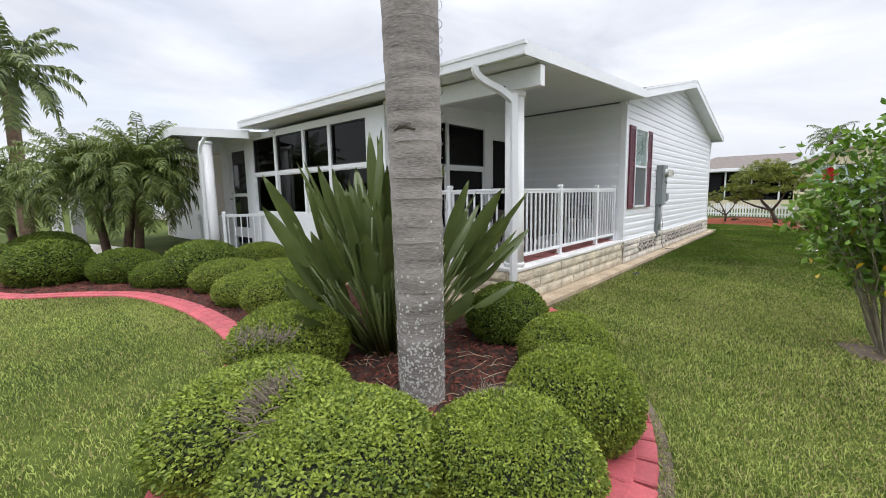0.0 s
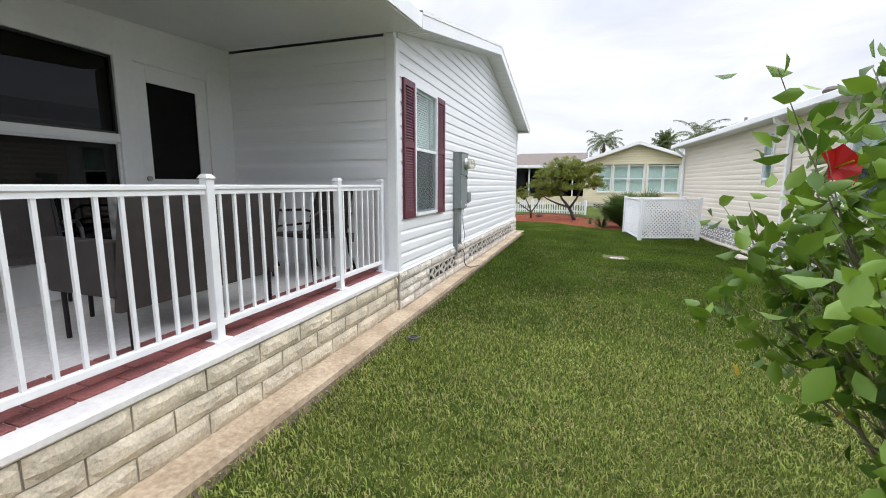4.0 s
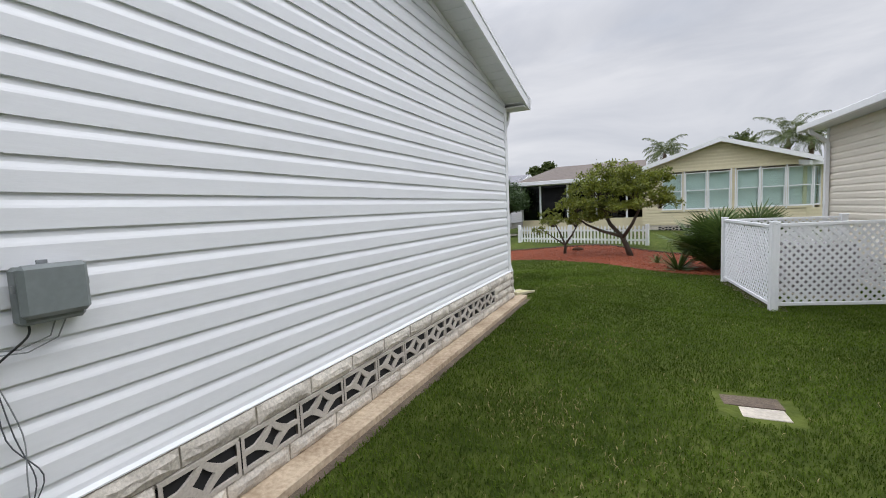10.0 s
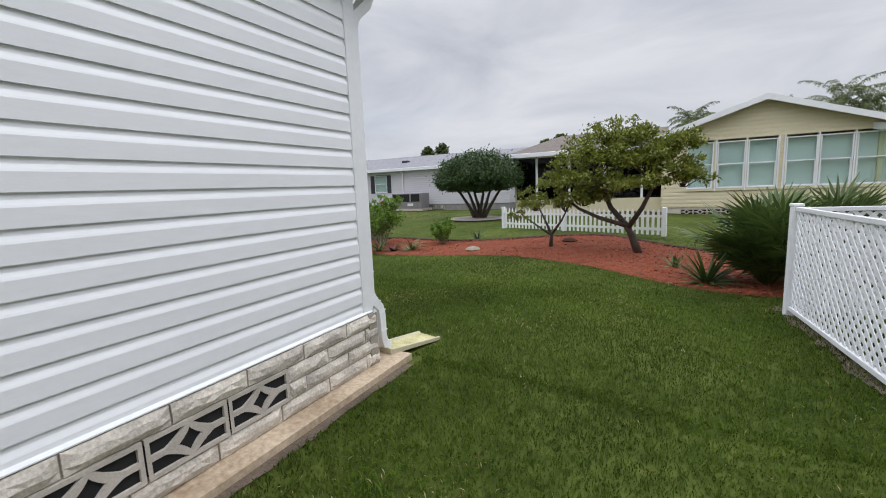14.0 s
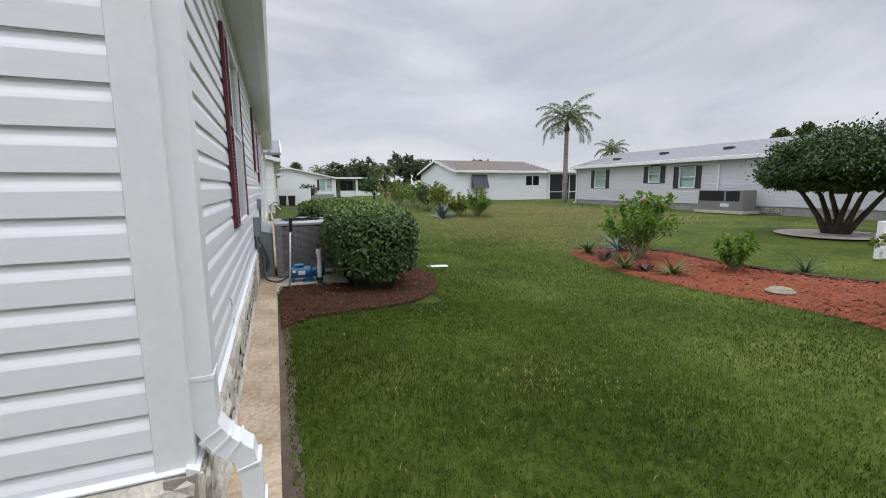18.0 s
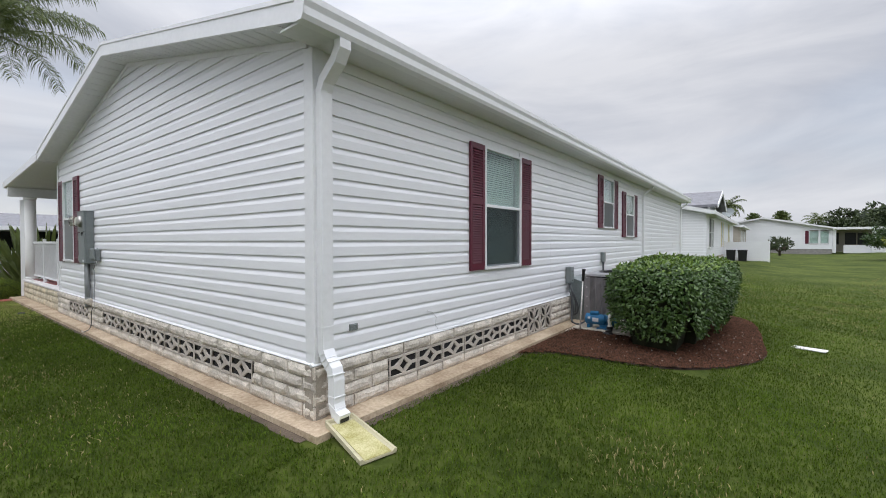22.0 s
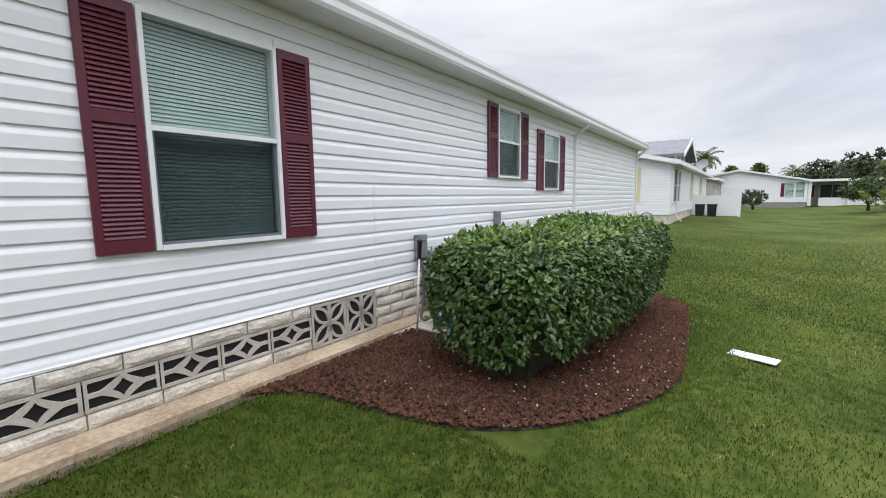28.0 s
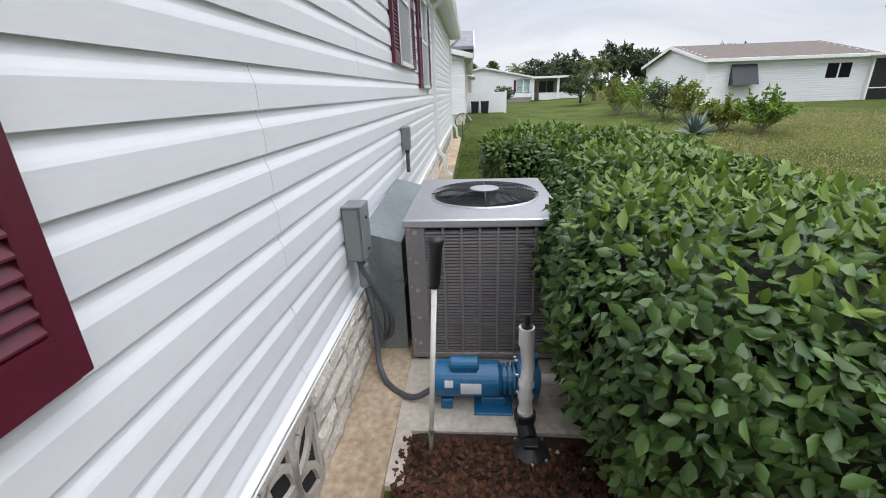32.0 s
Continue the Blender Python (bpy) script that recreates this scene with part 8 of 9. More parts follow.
# screened porch at its end
sp = thing("screen_porch", "dark screened porch with white frame", "porch", "houses round the lawn", at=(-30.4, 31.1, 0.0), rz=90)
part("wall_frame", Geo().box(0, -0.1, 0, 0.12, 0.1, 2.5).box(4.6, -0.1, 0, 4.72, 0.1, 2.5).box(0.12, -0.09, 2.35, 4.6, 0.1, 2.5).box(2.2, -0.08, 0, 2.26, 0.08, 2.35).box(0.12, -0.05, 0.78, 4.6, 0.05, 0.84), "trim", sp)
part("screen", Geo().box(0.12, 0.0, 0.0, 4.6, 0.01, 2.35), "black", sp)
part("roof", Geo().box(-0.4, -0.5, 2.5, 5.2, 4.0, 2.62), "trim", sp)
wwin = thing("twin_window", "pair of dark windows in a white wall", "window", at=(-30.5, 28.8, 1.35), rz=90)
part("frame", Geo().box(0.0, -0.03, 0.0, 1.4, 0.02, 0.9), "trim", wwin)
part("pane", Geo().box(0.06, -0.034, 0.06, 0.66, -0.028, 0.84), "dark_glass", wwin)
part("pane", Geo().box(0.76, -0.034, 0.06, 1.36, -0.028, 0.84), "dark_glass", wwin)
# black sheet stands in for the unlit room behind the panes
part("backing", Geo().box(0.05, -0.027, 0.05, 1.37, -0.02, 0.85), "black", wwin)
g = Geo().prism([(-30.4, 23.6, 1.2), (-29.9, 23.6, 1.2), (-30.4, 23.6, 2.3)], [(-30.4, 25.0, 1.2), (-29.9, 25.0, 1.2), (-30.4, 25.0, 2.3)])
solo("window_awning", g, "dark_shutter", "dark grey window awning on the white house", "awning")
# the next houses along our own row
nb = house("row_house", "white house with a small dormer and cream shutters", (-22.0, 8.5, 0.05), 180, 19.0, 8.0, 2.72, 0.95, "siding", "shingle_grey", [("f", 0.95, 0.92, 1.1, 1.55, None, "dark_glass"), ("f", 2.1, 0.92, 1.1, 1.55, None, "dark_glass"), ("f", 8.0, 0.95, 0.8, 1.5, "cream_shutter", "glass"), ("f", 13.6, 0.95, 0.9, 1.5, "cream_shutter", "glass"), ("l", 5.85, 1.02, 0.65, 1.5, "cream_shutter", "glass")], base=0.42, base_mat="stone")
dm = thing("roof_dormer", "white gabled dormer with a fan window over the wall", "dormer", "houses round the lawn", at=(-25.2, 8.45, 2.75))
# its frame: y runs back over the roof (negative), the gable faces +y
gab = [(-2.1, 0.0), (2.1, 0.0), (2.1, 0.42), (0.0, 1.12), (-2.1, 0.42)]
part("wall", Geo().prism([(x, 0.0, z) for x, z in gab], [(x, -4.0, z) for x, z in gab]), "siding", dm)
for s in (-1, 1):
    part("roof", Geo().prism([(s * 2.6, 0.45, 0.27), (0, 0.45, 1.14), (0, 0.45, 1.26), (s * 2.6, 0.45, 0.39)], [(s * 2.6, -4.4, 0.27), (0, -4.4, 1.14), (0, -4.4, 1.26), (s * 2.6, -4.4, 0.39)]), "shingle_grey", dm)
    part("rake_fascia", Geo().prism([(s * 2.62, 0.451, 0.22), (0, 0.451, 1.09), (0, 0.451, 1.27), (s * 2.62, 0.451, 0.40)], [(s * 2.62, 0.49, 0.22), (0, 0.49, 1.09), (0, 0.49, 1.27), (s * 2.62, 0.49, 0.40)]), "trim", dm)
    part("pane", Geo().prism([(s * 0.1, 0.012, 0.12), (s * 1.2, 0.012, 0.12), (s * 1.2, 0.012, 0.42), (s * 0.1, 0.012, 0.78)], [(s * 0.1, 0.022, 0.12), (s * 1.2, 0.022, 0.12), (s * 1.2, 0.022, 0.42), (s * 0.1, 0.022, 0.78)]), "panel", dm)
dish = thing("satellite_dish", "grey satellite dish on the roof", "satellite dish", at=(-41.0, 8.2, 2.8))
part("mast", Geo().tube([(0, 0, 0), (0, 0, 0.75)], 0.03, 6), "panel", dish)
part("reflector", Geo().lathe([(0.02, 0.0), (0.25, 0.05), (0.42, 0.14), (0.44, 0.15), (0.25, 0.08), (0.02, 0.03)], n=18), "panel", dish, at=pose(0.0, 0, 0.85, 60, 0, 70))
downspout(nb, [(1.9, -0.3, 2.6), (1.9, -0.06, 2.4), (1.9, -0.06, 0.3), (1.9, -0.3, 0.05)], (1, 0, 0))
tan = house("row_house", "tan house further along the row", (-44.0, 8.8, 0.05), 180, 13.0, 8.0, 2.6, 0.7, "tan_wall", "shingle", [("f", 2.0, 1.0, 1.0, 1.2, None, "glass"), ("f", 5.0, 1.0, 1.0, 1.2, None, "glass"), ("f", 8.5, 1.0, 1.0, 1.2, None, "glass")])
farw = house("row_house", "white gabled house with a burgundy shutter and a porch", (-60.0, 4.2, 0.1), 90, 12.1, 9.0, 2.6, 1.25, "siding", "shingle_grey", [("f", 10.2, 0.9, 0.8, 1.4, None, "glass"), ("f", 11.1, 0.9, 0.75, 1.4, None, "glass")], ridge="y", over=0.35)
shutter(farw, (9.86, -0.017, 0.88), 0, 0.31, 1.45, "shutter", False)
cp = thing("far_porch", "white porch with dark windows under a flat roof", "porch", "houses round the lawn", at=(-60.2, 16.32, 0.1), rz=90)
part("roof", Geo().box(0.0, -0.6, 2.42, 6.5, 6.0, 2.66), "trim", cp)
part("back_wall", Geo().box(0.0, 2.0, 0.0, 6.5, 2.1, 2.4), "tan_wall", cp)
part("knee_wall", Geo().box(0.9, 0.0, -0.1, 6.4, 0.08, 0.75), "trim", cp)
for u0, u1 in ((0.15, 0.7), (1.2, 2.1), (2.2, 3.0), (3.7, 4.8), (4.9, 6.0)):
    part("window_pane", Geo().box(u0, 1.97, 0.8, u1, 1.995, 2.1), "black", cp)
for u in (0.0, 3.05, 6.2):
    part("post", Geo().box(u, -0.3, -0.1, u + 0.28, -0.02, 2.42), "trim", cp)
# fence stub, bins and spigot by the row house
fs = thing("privacy_fence", "short white vinyl privacy fence", "fence", at=(-31.2, 8.6, 0.02), rz=90)
part("panel", Geo().box(0.0, -0.02, 0.05, 2.3, 0.02, 1.25), "trim", fs)
part("post", Geo().box(-0.06, -0.06, 0.0, 0.06, 0.06, 1.32), "trim", fs)
part("post", Geo().box(2.24, -0.06, 0.0, 2.36, 0.06, 1.32), "trim", fs)
for k, (x, y) in enumerate(((-30.4, 9.0), (-30.5, 9.6))):
    bn = thing("waste_bin", "black wheeled waste bin by the fence", "bin", "bins", at=(x, y, 0.02))
    part("body", Geo().prism([(-0.18, -0.2, 0), (0.18, -0.2, 0), (0.18, 0.2, 0), (-0.18, 0.2, 0)], [(-0.22, -0.24, 0.7), (0.22, -0.24, 0.7), (0.22, 0.24, 0.7), (-0.22, 0.24, 0.7)]), "black", bn)
    part("lid", Geo().box(-0.24, -0.26, 0.7, 0.24, 0.26, 0.76, 0.02), "black", bn)
hose = thing("hose_reel", "coiled garden hose hanging on the wall", "hose", at=(-17.1, 8.5, 0.25))
for k in range(5):
    part("coil", Geo().tube([(0.02 * k, 0.22 * math.cos(a * math.pi / 8), 0.25 + 0.25 * math.sin(a * math.pi / 8)) for a in range(17)], 0.014, 6, False), "cable", hose)
part("stand", Geo().tube([(0.04, 0.0, -0.30), (0.04, 0.0, 0.25)], 0.02, 6), "cable", hose)


# ---- picket fence ----
pf_a, pf_b = (-2.75, 18.75), (1.9, 17.2)
Lp = math.dist(pf_a, pf_b)
pf = thing("picket_fence", "low white vinyl picket fence in the grass", "fence", at=(*pf_a, ground_z(-0.5, 18.0) - 0.02), rz=math.degrees(math.atan2(pf_b[1] - pf_a[1], pf_b[0] - pf_a[0])))
part("rail", Geo().box(0, -0.02, 0.14, Lp, 0.02, 0.20), "trim", pf)
part("rail", Geo().box(0, -0.02, 0.46, Lp, 0.02, 0.52), "trim", pf)
pk_m = Geo().prism([(-0.032, -0.028, 0.03), (0.032, -0.028, 0.03), (0.032, -0.028, 0.60), (0, -0.028, 0.67), (-0.032, -0.028, 0.60)], [(-0.032, -0.02, 0.03), (0.032, -0.02, 0.03), (0.032, -0.02, 0.60), (0, -0.02, 0.67), (-0.032, -0.02, 0.60)]).mesh("picket", "trim")
n = int(Lp / 0.125)
for i in range(n + 1):
    part("picket", pk_m, None, pf, at=(Lp * i / n, 0, 0))
for u in (0.0, Lp * 0.45, Lp):
    part("post", Geo().box(u - 0.05, -0.05, 0.0, u + 0.05, 0.05, 0.70, 0.006), "trim", pf)

# ---- red mulch bed at the back with its plants ----
red_line = spline([(-7.3, 15.4), (-6.2, 14.9), (-4.6, 14.6), (-3.0, 14.55), (-1.2, 14.5), (0.5, 13.5), (1.7, 12.65), (2.6, 12.3), (3.5, 12.4), (4.1, 14.0), (3.4, 15.6), (2.0, 16.2), (0.4, 17.1), (-1.2, 17.0), (-2.6, 16.7), (-4.2, 16.8), (-5.6, 17.0), (-7.0, 16.4)], 4, True)
bed("red_mulch_bed", red_line, "red_bed", "bright red mulch bed with shrubs and a small tree", 9000, "red_chip", 27, 0.03, (0.07, 0.022), chip_label="bright red wood mulch")
edge_g = Geo().tube([(x, y, ground_z(x, y) + 0.04) for x, y in red_line[40:]], 0.035, 6, False)
solo("bed_edging", edge_g, "bark", "dark plastic edging on the far side of the bed", "edging")


def crown_tree(name, label, at, trunk_pts, crowns, material, seed, leaf=0.07, density=900, bark="bark", hollow=0.55, category="tree"):
    """Several limbs, forking into twigs, and leaf clumps in uneven ellipsoids: crowns are (x, y, z, rx, ry, rz)."""
    r = np.random.default_rng(seed)
    t = thing(name, label, category, at=at)
    for pts, ra, rb in trunk_pts:
        n = len(pts)
        part("limb", Geo().tube(pts, [ra + (rb - ra) * i / (n - 1) for i in range(n)], 8), bark, t, smooth=True)
    tw = Geo()
    V, N = [], []
    for x, y, z, rx, ry, rz in crowns:
        size = np.array([rx, ry, rz])
        n = int(density * (rx * ry + ry * rz + rx * rz))
        clumps = max(8, n // 34)
        d = unit(r.normal(0, 1, (clumps, 3)))
        d[:, 2] = np.abs(d[:, 2]) * 0.9 - 0.25
        c = np.array([x, y, z]) + unit(d) * size * (r.uniform(hollow, 1.08, (clumps, 1)))
        for q in c[:: max(1, clumps // 14)]:
            tw.tube([(x + (q[0] - x) * 0.1, y + (q[1] - y) * 0.1, z - rz * 0.5), tuple((q + np.array([x, y, z - rz * 0.3])) / 2), tuple(q)], [0.02 * rx, 0.012 * rx, 0.005 * rx], 4, False)
        pick = r.integers(0, clumps, n)
        p = c[pick] + r.normal(0, 1, (n, 3)) * size * 0.085
        V.append(p)
        N.append(unit(p - np.array([x, y, z - rz * 0.5]) + r.normal(0, 0.4, (n, 3))))
    part("branchwork", tw, bark, t)["kind"] = "stuff"
    V, N = np.concatenate(V), np.concatenate(N)
    part("crown", raw_mesh("crown", *leaves(V, N, leaf, leaf * 0.55, r, 0.5, spread=0.6), material), None, t)
    return t


crown_tree("crape_myrtle", "small leaning tree with yellow-green leaves in red mulch", (1.46, 15.1, ground_z(1.46, 15.1)),
           [([(0, 0, 0), (-0.12, 0.0, 0.35), (-0.25, 0.02, 0.6), (-0.55, 0.05, 0.95), (-0.75, 0.1, 1.4), (-0.8, 0.1, 1.9)], 0.085, 0.03), ([(-0.2, 0.0, 0.55), (0.05, -0.1, 0.95), (0.25, -0.1, 1.4), (0.4, 0, 1.8)], 0.055, 0.02), ([(-0.22, 0.0, 0.58), (-0.75, -0.1, 0.75), (-1.2, 0.0, 0.95), (-1.6, 0.0, 1.3)], 0.05, 0.02)],
           [(-0.4, 0.1, 2.35, 0.65, 0.6, 0.40), (0.6, 0.1, 2.2, 0.45, 0.5, 0.35), (-1.1, 0.0, 1.15, 0.6, 0.6, 0.3), (-0.8, 0.0, 2.0, 0.85, 0.8, 0.62), (0.15, 0.1, 1.9, 0.85, 0.75, 0.6), (-1.5, 0.0, 1.55, 0.6, 0.6, 0.4), (0.75, 0.0, 1.55, 0.45, 0.5, 0.42), (-0.4, -0.3, 1.45, 0.9, 0.6, 0.35)], "myrtle", 81, 0.075, 2000, hollow=0.25)
crown_tree("crape_myrtle", "smaller sparse tree with yellow-green leaves in red mulch", (-0.45, 15.55, ground_z(-0.45, 15.55)),
           [([(0, 0, 0), (0.02, 0.0, 0.3), (-0.1, 0.0, 0.6), (-0.3, 0.0, 1.0)], 0.05, 0.015), ([(0.02, 0, 0.32), (0.25, 0, 0.65), (0.4, 0, 0.95)], 0.035, 0.012), ([(0.02, 0, 0.3), (-0.35, 0.0, 0.55), (-0.7, 0.0, 0.8)], 0.03, 0.012)],
           [(-0.35, 0.0, 1.05, 0.55, 0.5, 0.35), (0.35, 0.0, 1.0, 0.45, 0.4, 0.3), (-0.8, 0.0, 0.75, 0.3, 0.3, 0.2)], "myrtle", 82, 0.06, 1400, hollow=0.2)
bz = ground_z(-5.0, 22.0)
crown_tree("umbrella_tree", "dome-clipped dark green tree on several bare trunks", (-5.0, 22.0, bz),
           [([(0.08 * k - 0.2, 0.05 * (k % 2), 0), (0.16 * k - 0.4, 0.1 * (k % 3), 0.45), (0.31 * k - 0.78, 0.15 * (k % 2), 1.0), (0.48 * k - 1.2, 0.0, 1.5)], 0.085, 0.04) for k in range(6)],
           [(0, 0, 1.72, 1.62, 1.5, 0.98), (-0.85, 0, 1.42, 0.80, 1.0, 0.62), (0.85, 0, 1.42, 0.80, 1.0, 0.62), (0, 0, 1.30, 1.2, 1.2, 0.45)], "bonsai_leaf", 83, 0.090, 4600, hollow=0.6)
pc = Geo()
for k in range(24):
    a, b = k * math.tau / 24, (k + 1) * math.tau / 24
    pc.poly([(-5.0, 22.0, bz + 0.03), (-5.0 + 1.3 * math.cos(a), 22.0 + 1.2 * math.sin(a), ground_z(-5, 22 + 1.2 * math.sin(a)) + 0.03), (-5.0 + 1.3 * math.cos(b), 22.0 + 1.2 * math.sin(b), ground_z(-5, 22 + 1.2 * math.sin(b)) + 0.03)])
solo("pebble_ring", pc, "pebble", "round bed of white pebbles under the clipped tree", "pebble bed", kind="structure")


def spiky(name, label, at, n, length, width, material, seed, tilt=(10, 80), arch=0.3, category="plant", stiff=False):
    """A rosette of long pointed leaves, each leaf a part."""
    r = np.random.default_rng(seed)
    p = thing(name, label, category, at=at)
    for i in range(n):
        ln, w = length * r.uniform(0.7, 1.1), width * r.uniform(0.8, 1.1)
        k, vs, fs = 6, [], []
        for j in range(k):
            t = j / (k - 1)
            ww = w / 2 * (1 - t) ** (0.6 if stiff else 0.8) * (0.7 + 0.6 * math.sin(math.pi * min(1, t * 1.2)))
            x = arch * ln * t * t
            vs += [(x + ww * 0.4, -ww, ln * (t - 0.25 * arch * t * t)), (x, 0, ln * (t - 0.25 * arch * t * t)), (x + ww * 0.4, ww, ln * (t - 0.25 * arch * t * t))]
        for j in range(k - 1):
            q = j * 3
            fs += [(q, q + 1, q + 4), (q, q + 4, q + 3), (q + 1, q + 2, q + 5), (q + 1, q + 5, q + 4)]
        m = np.array(Matrix.Rotation(r.uniform(0, math.tau), 3, "Z") @ Matrix.Rotation(radians(r.uniform(*tilt)), 3, "Y"))
        part("leaf", raw_mesh("leaf", np.array(vs) @ m.T, np.array(fs), material), None, p)
    return p


def palmetto(at, seed, stalks, label):
    """Fan palms: stalks that end in folded fans."""
    r = np.random.default_rng(seed)
    p = thing("fan_palm", label, "palm bush", "fan palms in the bed", at=at)
    for i in range(stalks):
        az, tl, ln = r.uniform(0, math.tau), radians(r.uniform(2, 52)), r.uniform(0.30, 1.12)
        m = np.array(Matrix.Rotation(az, 3, "Z") @ Matrix.Rotation(tl, 3, "Y"))
        vs, fs = [], []
        for k in range(15):
            a = radians(-95 + 190 * k / 14)
            lf = 0.50 * r.uniform(0.85, 1.1)
            d = np.array([0.18 * math.cos(a), math.sin(a), math.cos(a)])
            o = np.array([0, 0, ln])
            s = np.array([0, math.cos(a), -math.sin(a)]) * 0.022
            q = len(vs)
            vs += [o, o + d * lf * 0.5 - s, o + d * lf * 0.5 + s, o + d * lf + np.array([0.10 * lf, 0, 0])]
            fs += [(q, q + 2, q + 1), (q + 1, q + 2, q + 3)]
        st = Geo().tube([(0, 0, 0), (0, 0, ln)], 0.008, 4)
        sf = [(f[0], f[j], f[j + 1]) for f in st.f for j in range(1, len(f) - 1)]
        part("fan", raw_mesh("fan", *join((np.array(vs) @ m.T, np.array(fs)), (np.array(st.v) @ m.T, np.array(sf))), "yucca"), None, p)
    return p


palmetto((3.25, 12.95, ground_z(3.25, 12.95)), 91, 100, "dense dark green fan palm beside the lattice")
palmetto((4.05, 13.5, ground_z(4.05, 13.5)), 92, 80, "dense dark green fan palm beside the lattice")
spiky("yucca", "green yucca rosette in red mulch", (2.50, 12.80, ground_z(2.5, 12.8)), 80, 0.70, 0.055, "yucca", 93, (10, 85), 0.25)
spiky("yucca", "green yucca rosette in red mulch", (2.1, 13.9, ground_z(2.1, 13.9)), 40, 0.4, 0.04, "yucca", 94, (10, 85), 0.25)
stem_shrub("flowering_shrub", "airy shrub with grey stems and pale green leaves", (-5.55, 15.9, ground_z(-5.5, 15.9)), 1.45, 0.8, 30, 3200, 0.085, 0.05, "hib_leaf", 95, low=0.15, flowers=((0.2, -0.1, 1.3),))
stem_shrub("small_shrub", "small leafy green shrub in red mulch", (-3.7, 16.3, ground_z(-3.7, 16.3)), 0.7, 0.5, 20, 1600, 0.075, 0.05, "hib_leaf", 96, low=0.1)
spiky("spider_lily", "spiky green lily clump in red mulch", (-5.0, 14.95, ground_z(-5.0, 14.95)), 50, 0.7, 0.04, "yucca", 97, (5, 70), 0.7)
spiky("spider_lily", "spiky green lily clump in red mulch", (-6.75, 15.5, ground_z(-6.7, 15.5)), 50, 0.7, 0.04, "yucca", 98, (5, 70), 0.7)
spiky("spider_lily", "spiky green lily clump in red mulch", (-4.1, 15.2, ground_z(-4.1, 15.2)), 44, 0.6, 0.04, "yucca", 99, (5, 70), 0.7)
spiky("variegated_lily", "pale striped lily clump behind the shrub", (-6.6, 16.3, ground_z(-6.6, 16.3)), 44, 0.85, 0.04, "agave", 100, (5, 55), 0.7)
for x, y, s in ((-5.75, 15.15, 101), (-4.6, 15.05, 102), (-6.1, 15.5, 103)):
    spiky("purple_bromeliad", "dark purple bromeliad in red mulch", (x, y, ground_z(x, y)), 34, 0.34, 0.07, "purple", s, (10, 80), 0.4)
spiky("cycad", "dark spiky cycad at the edge of the bed", (-2.9, 16.9, ground_z(-2.9, 16.9)), 40, 0.6, 0.03, "bonsai_leaf", 104, (10, 85), 0.4)
for x, y in ((-0.15, 16.25), (-2.3, 15.2)):
    solo("garden_stone", Geo().lathe([(0.17, 0.0), (0.19, 0.03), (0.13, 0.08), (0.03, 0.10)], (x, y, ground_z(x, y) + 0.03), 9), "lava" if x > -1 else "stem", "flat dark stone lying in the mulch", "stone")

# ---- far planting across the grass ----
spiky("agave", "large blue-grey agave at the edge of the lawn", (-18.5, 16.3, ground_z(-18.5, 16.3)), 40, 1.0, 0.13, "agave", 110, (8, 82), 0.18, stiff=True)
for i, (x, y, h, s, mt) in enumerate(((-28.0, 16.8, 1.9, 1.5, "myrtle"), (-26.0, 17.4, 1.8, 1.4, "hib_leaf"), (-24.0, 17.6, 1.7, 1.3, "far_leaf"), (-22.3, 17.8, 1.5, 1.2, "myrtle"), (-18.9, 17.4, 1.1, 0.8, "myrtle"), (-17.7, 17.9, 1.2, 0.9, "hib_leaf"), (-31.0, 17.5, 1.8, 1.6, "far_leaf"))):
    stem_shrub("garden_shrub", "mixed green garden shrub across the grass", (x, y, ground_z(x, y)), h, s, 22, 1500, 0.12, 0.075, mt, 111 + i, low=0.1)
crown_tree("far_bush", "rounded dark green bush far across the lawn", (-41.4, 17.9, 0.1), [([(0, 0, 0), (0, 0, 1.0)], 0.1, 0.05)], [(0, 0, 1.1, 1.4, 1.4, 1.3)], "bonsai_leaf", 120, 0.16, 600)
crown_tree("far_bush", "rounded green bush far across the lawn", (-43.0, 11.6, 0.1), [([(0, 0, 0), (0, 0, 0.6)], 0.1, 0.05)], [(0, 0, 0.7, 1.1, 0.9, 0.8), (1.2, 0.3, 0.9, 0.8, 0.7, 0.7)], "far_leaf", 121, 0.18, 300)
big = ((-62.0, 21.5, 6.0, 3.4), (-60.5, 26.8, 6.8, 3.6), (-59.0, 30.0, 5.2, 3.0), (-70.0, 34.0, 6.5, 4.5), (-56.0, 37.0, 5.6, 3.0), (-63.0, 41.0, 6.0, 2.6), (-44.0, 64.0, 6.8, 3.0), (-78.0, 20.0, 6.0, 4.5))
for i, (x, y, h, w) in enumerate(big):
    crown_tree("oak_tree", "broad dark green tree behind the houses", (x, y, 0.0), [([(0, 0, 0), (0.1, 0, h * 0.3), (0.3, 0.1, h * 0.6)], 0.35, 0.15)], [(0, 0, h * 0.62, w * 0.7, w * 0.7, h * 0.30), (w * 0.45, 0, h * 0.5, w * 0.45, w * 0.5, h * 0.22), (-w * 0.5, 0.2, h * 0.5, w * 0.45, w * 0.5, h * 0.22)], "far_leaf", 130 + i, 0.42, 95, hollow=0.5)
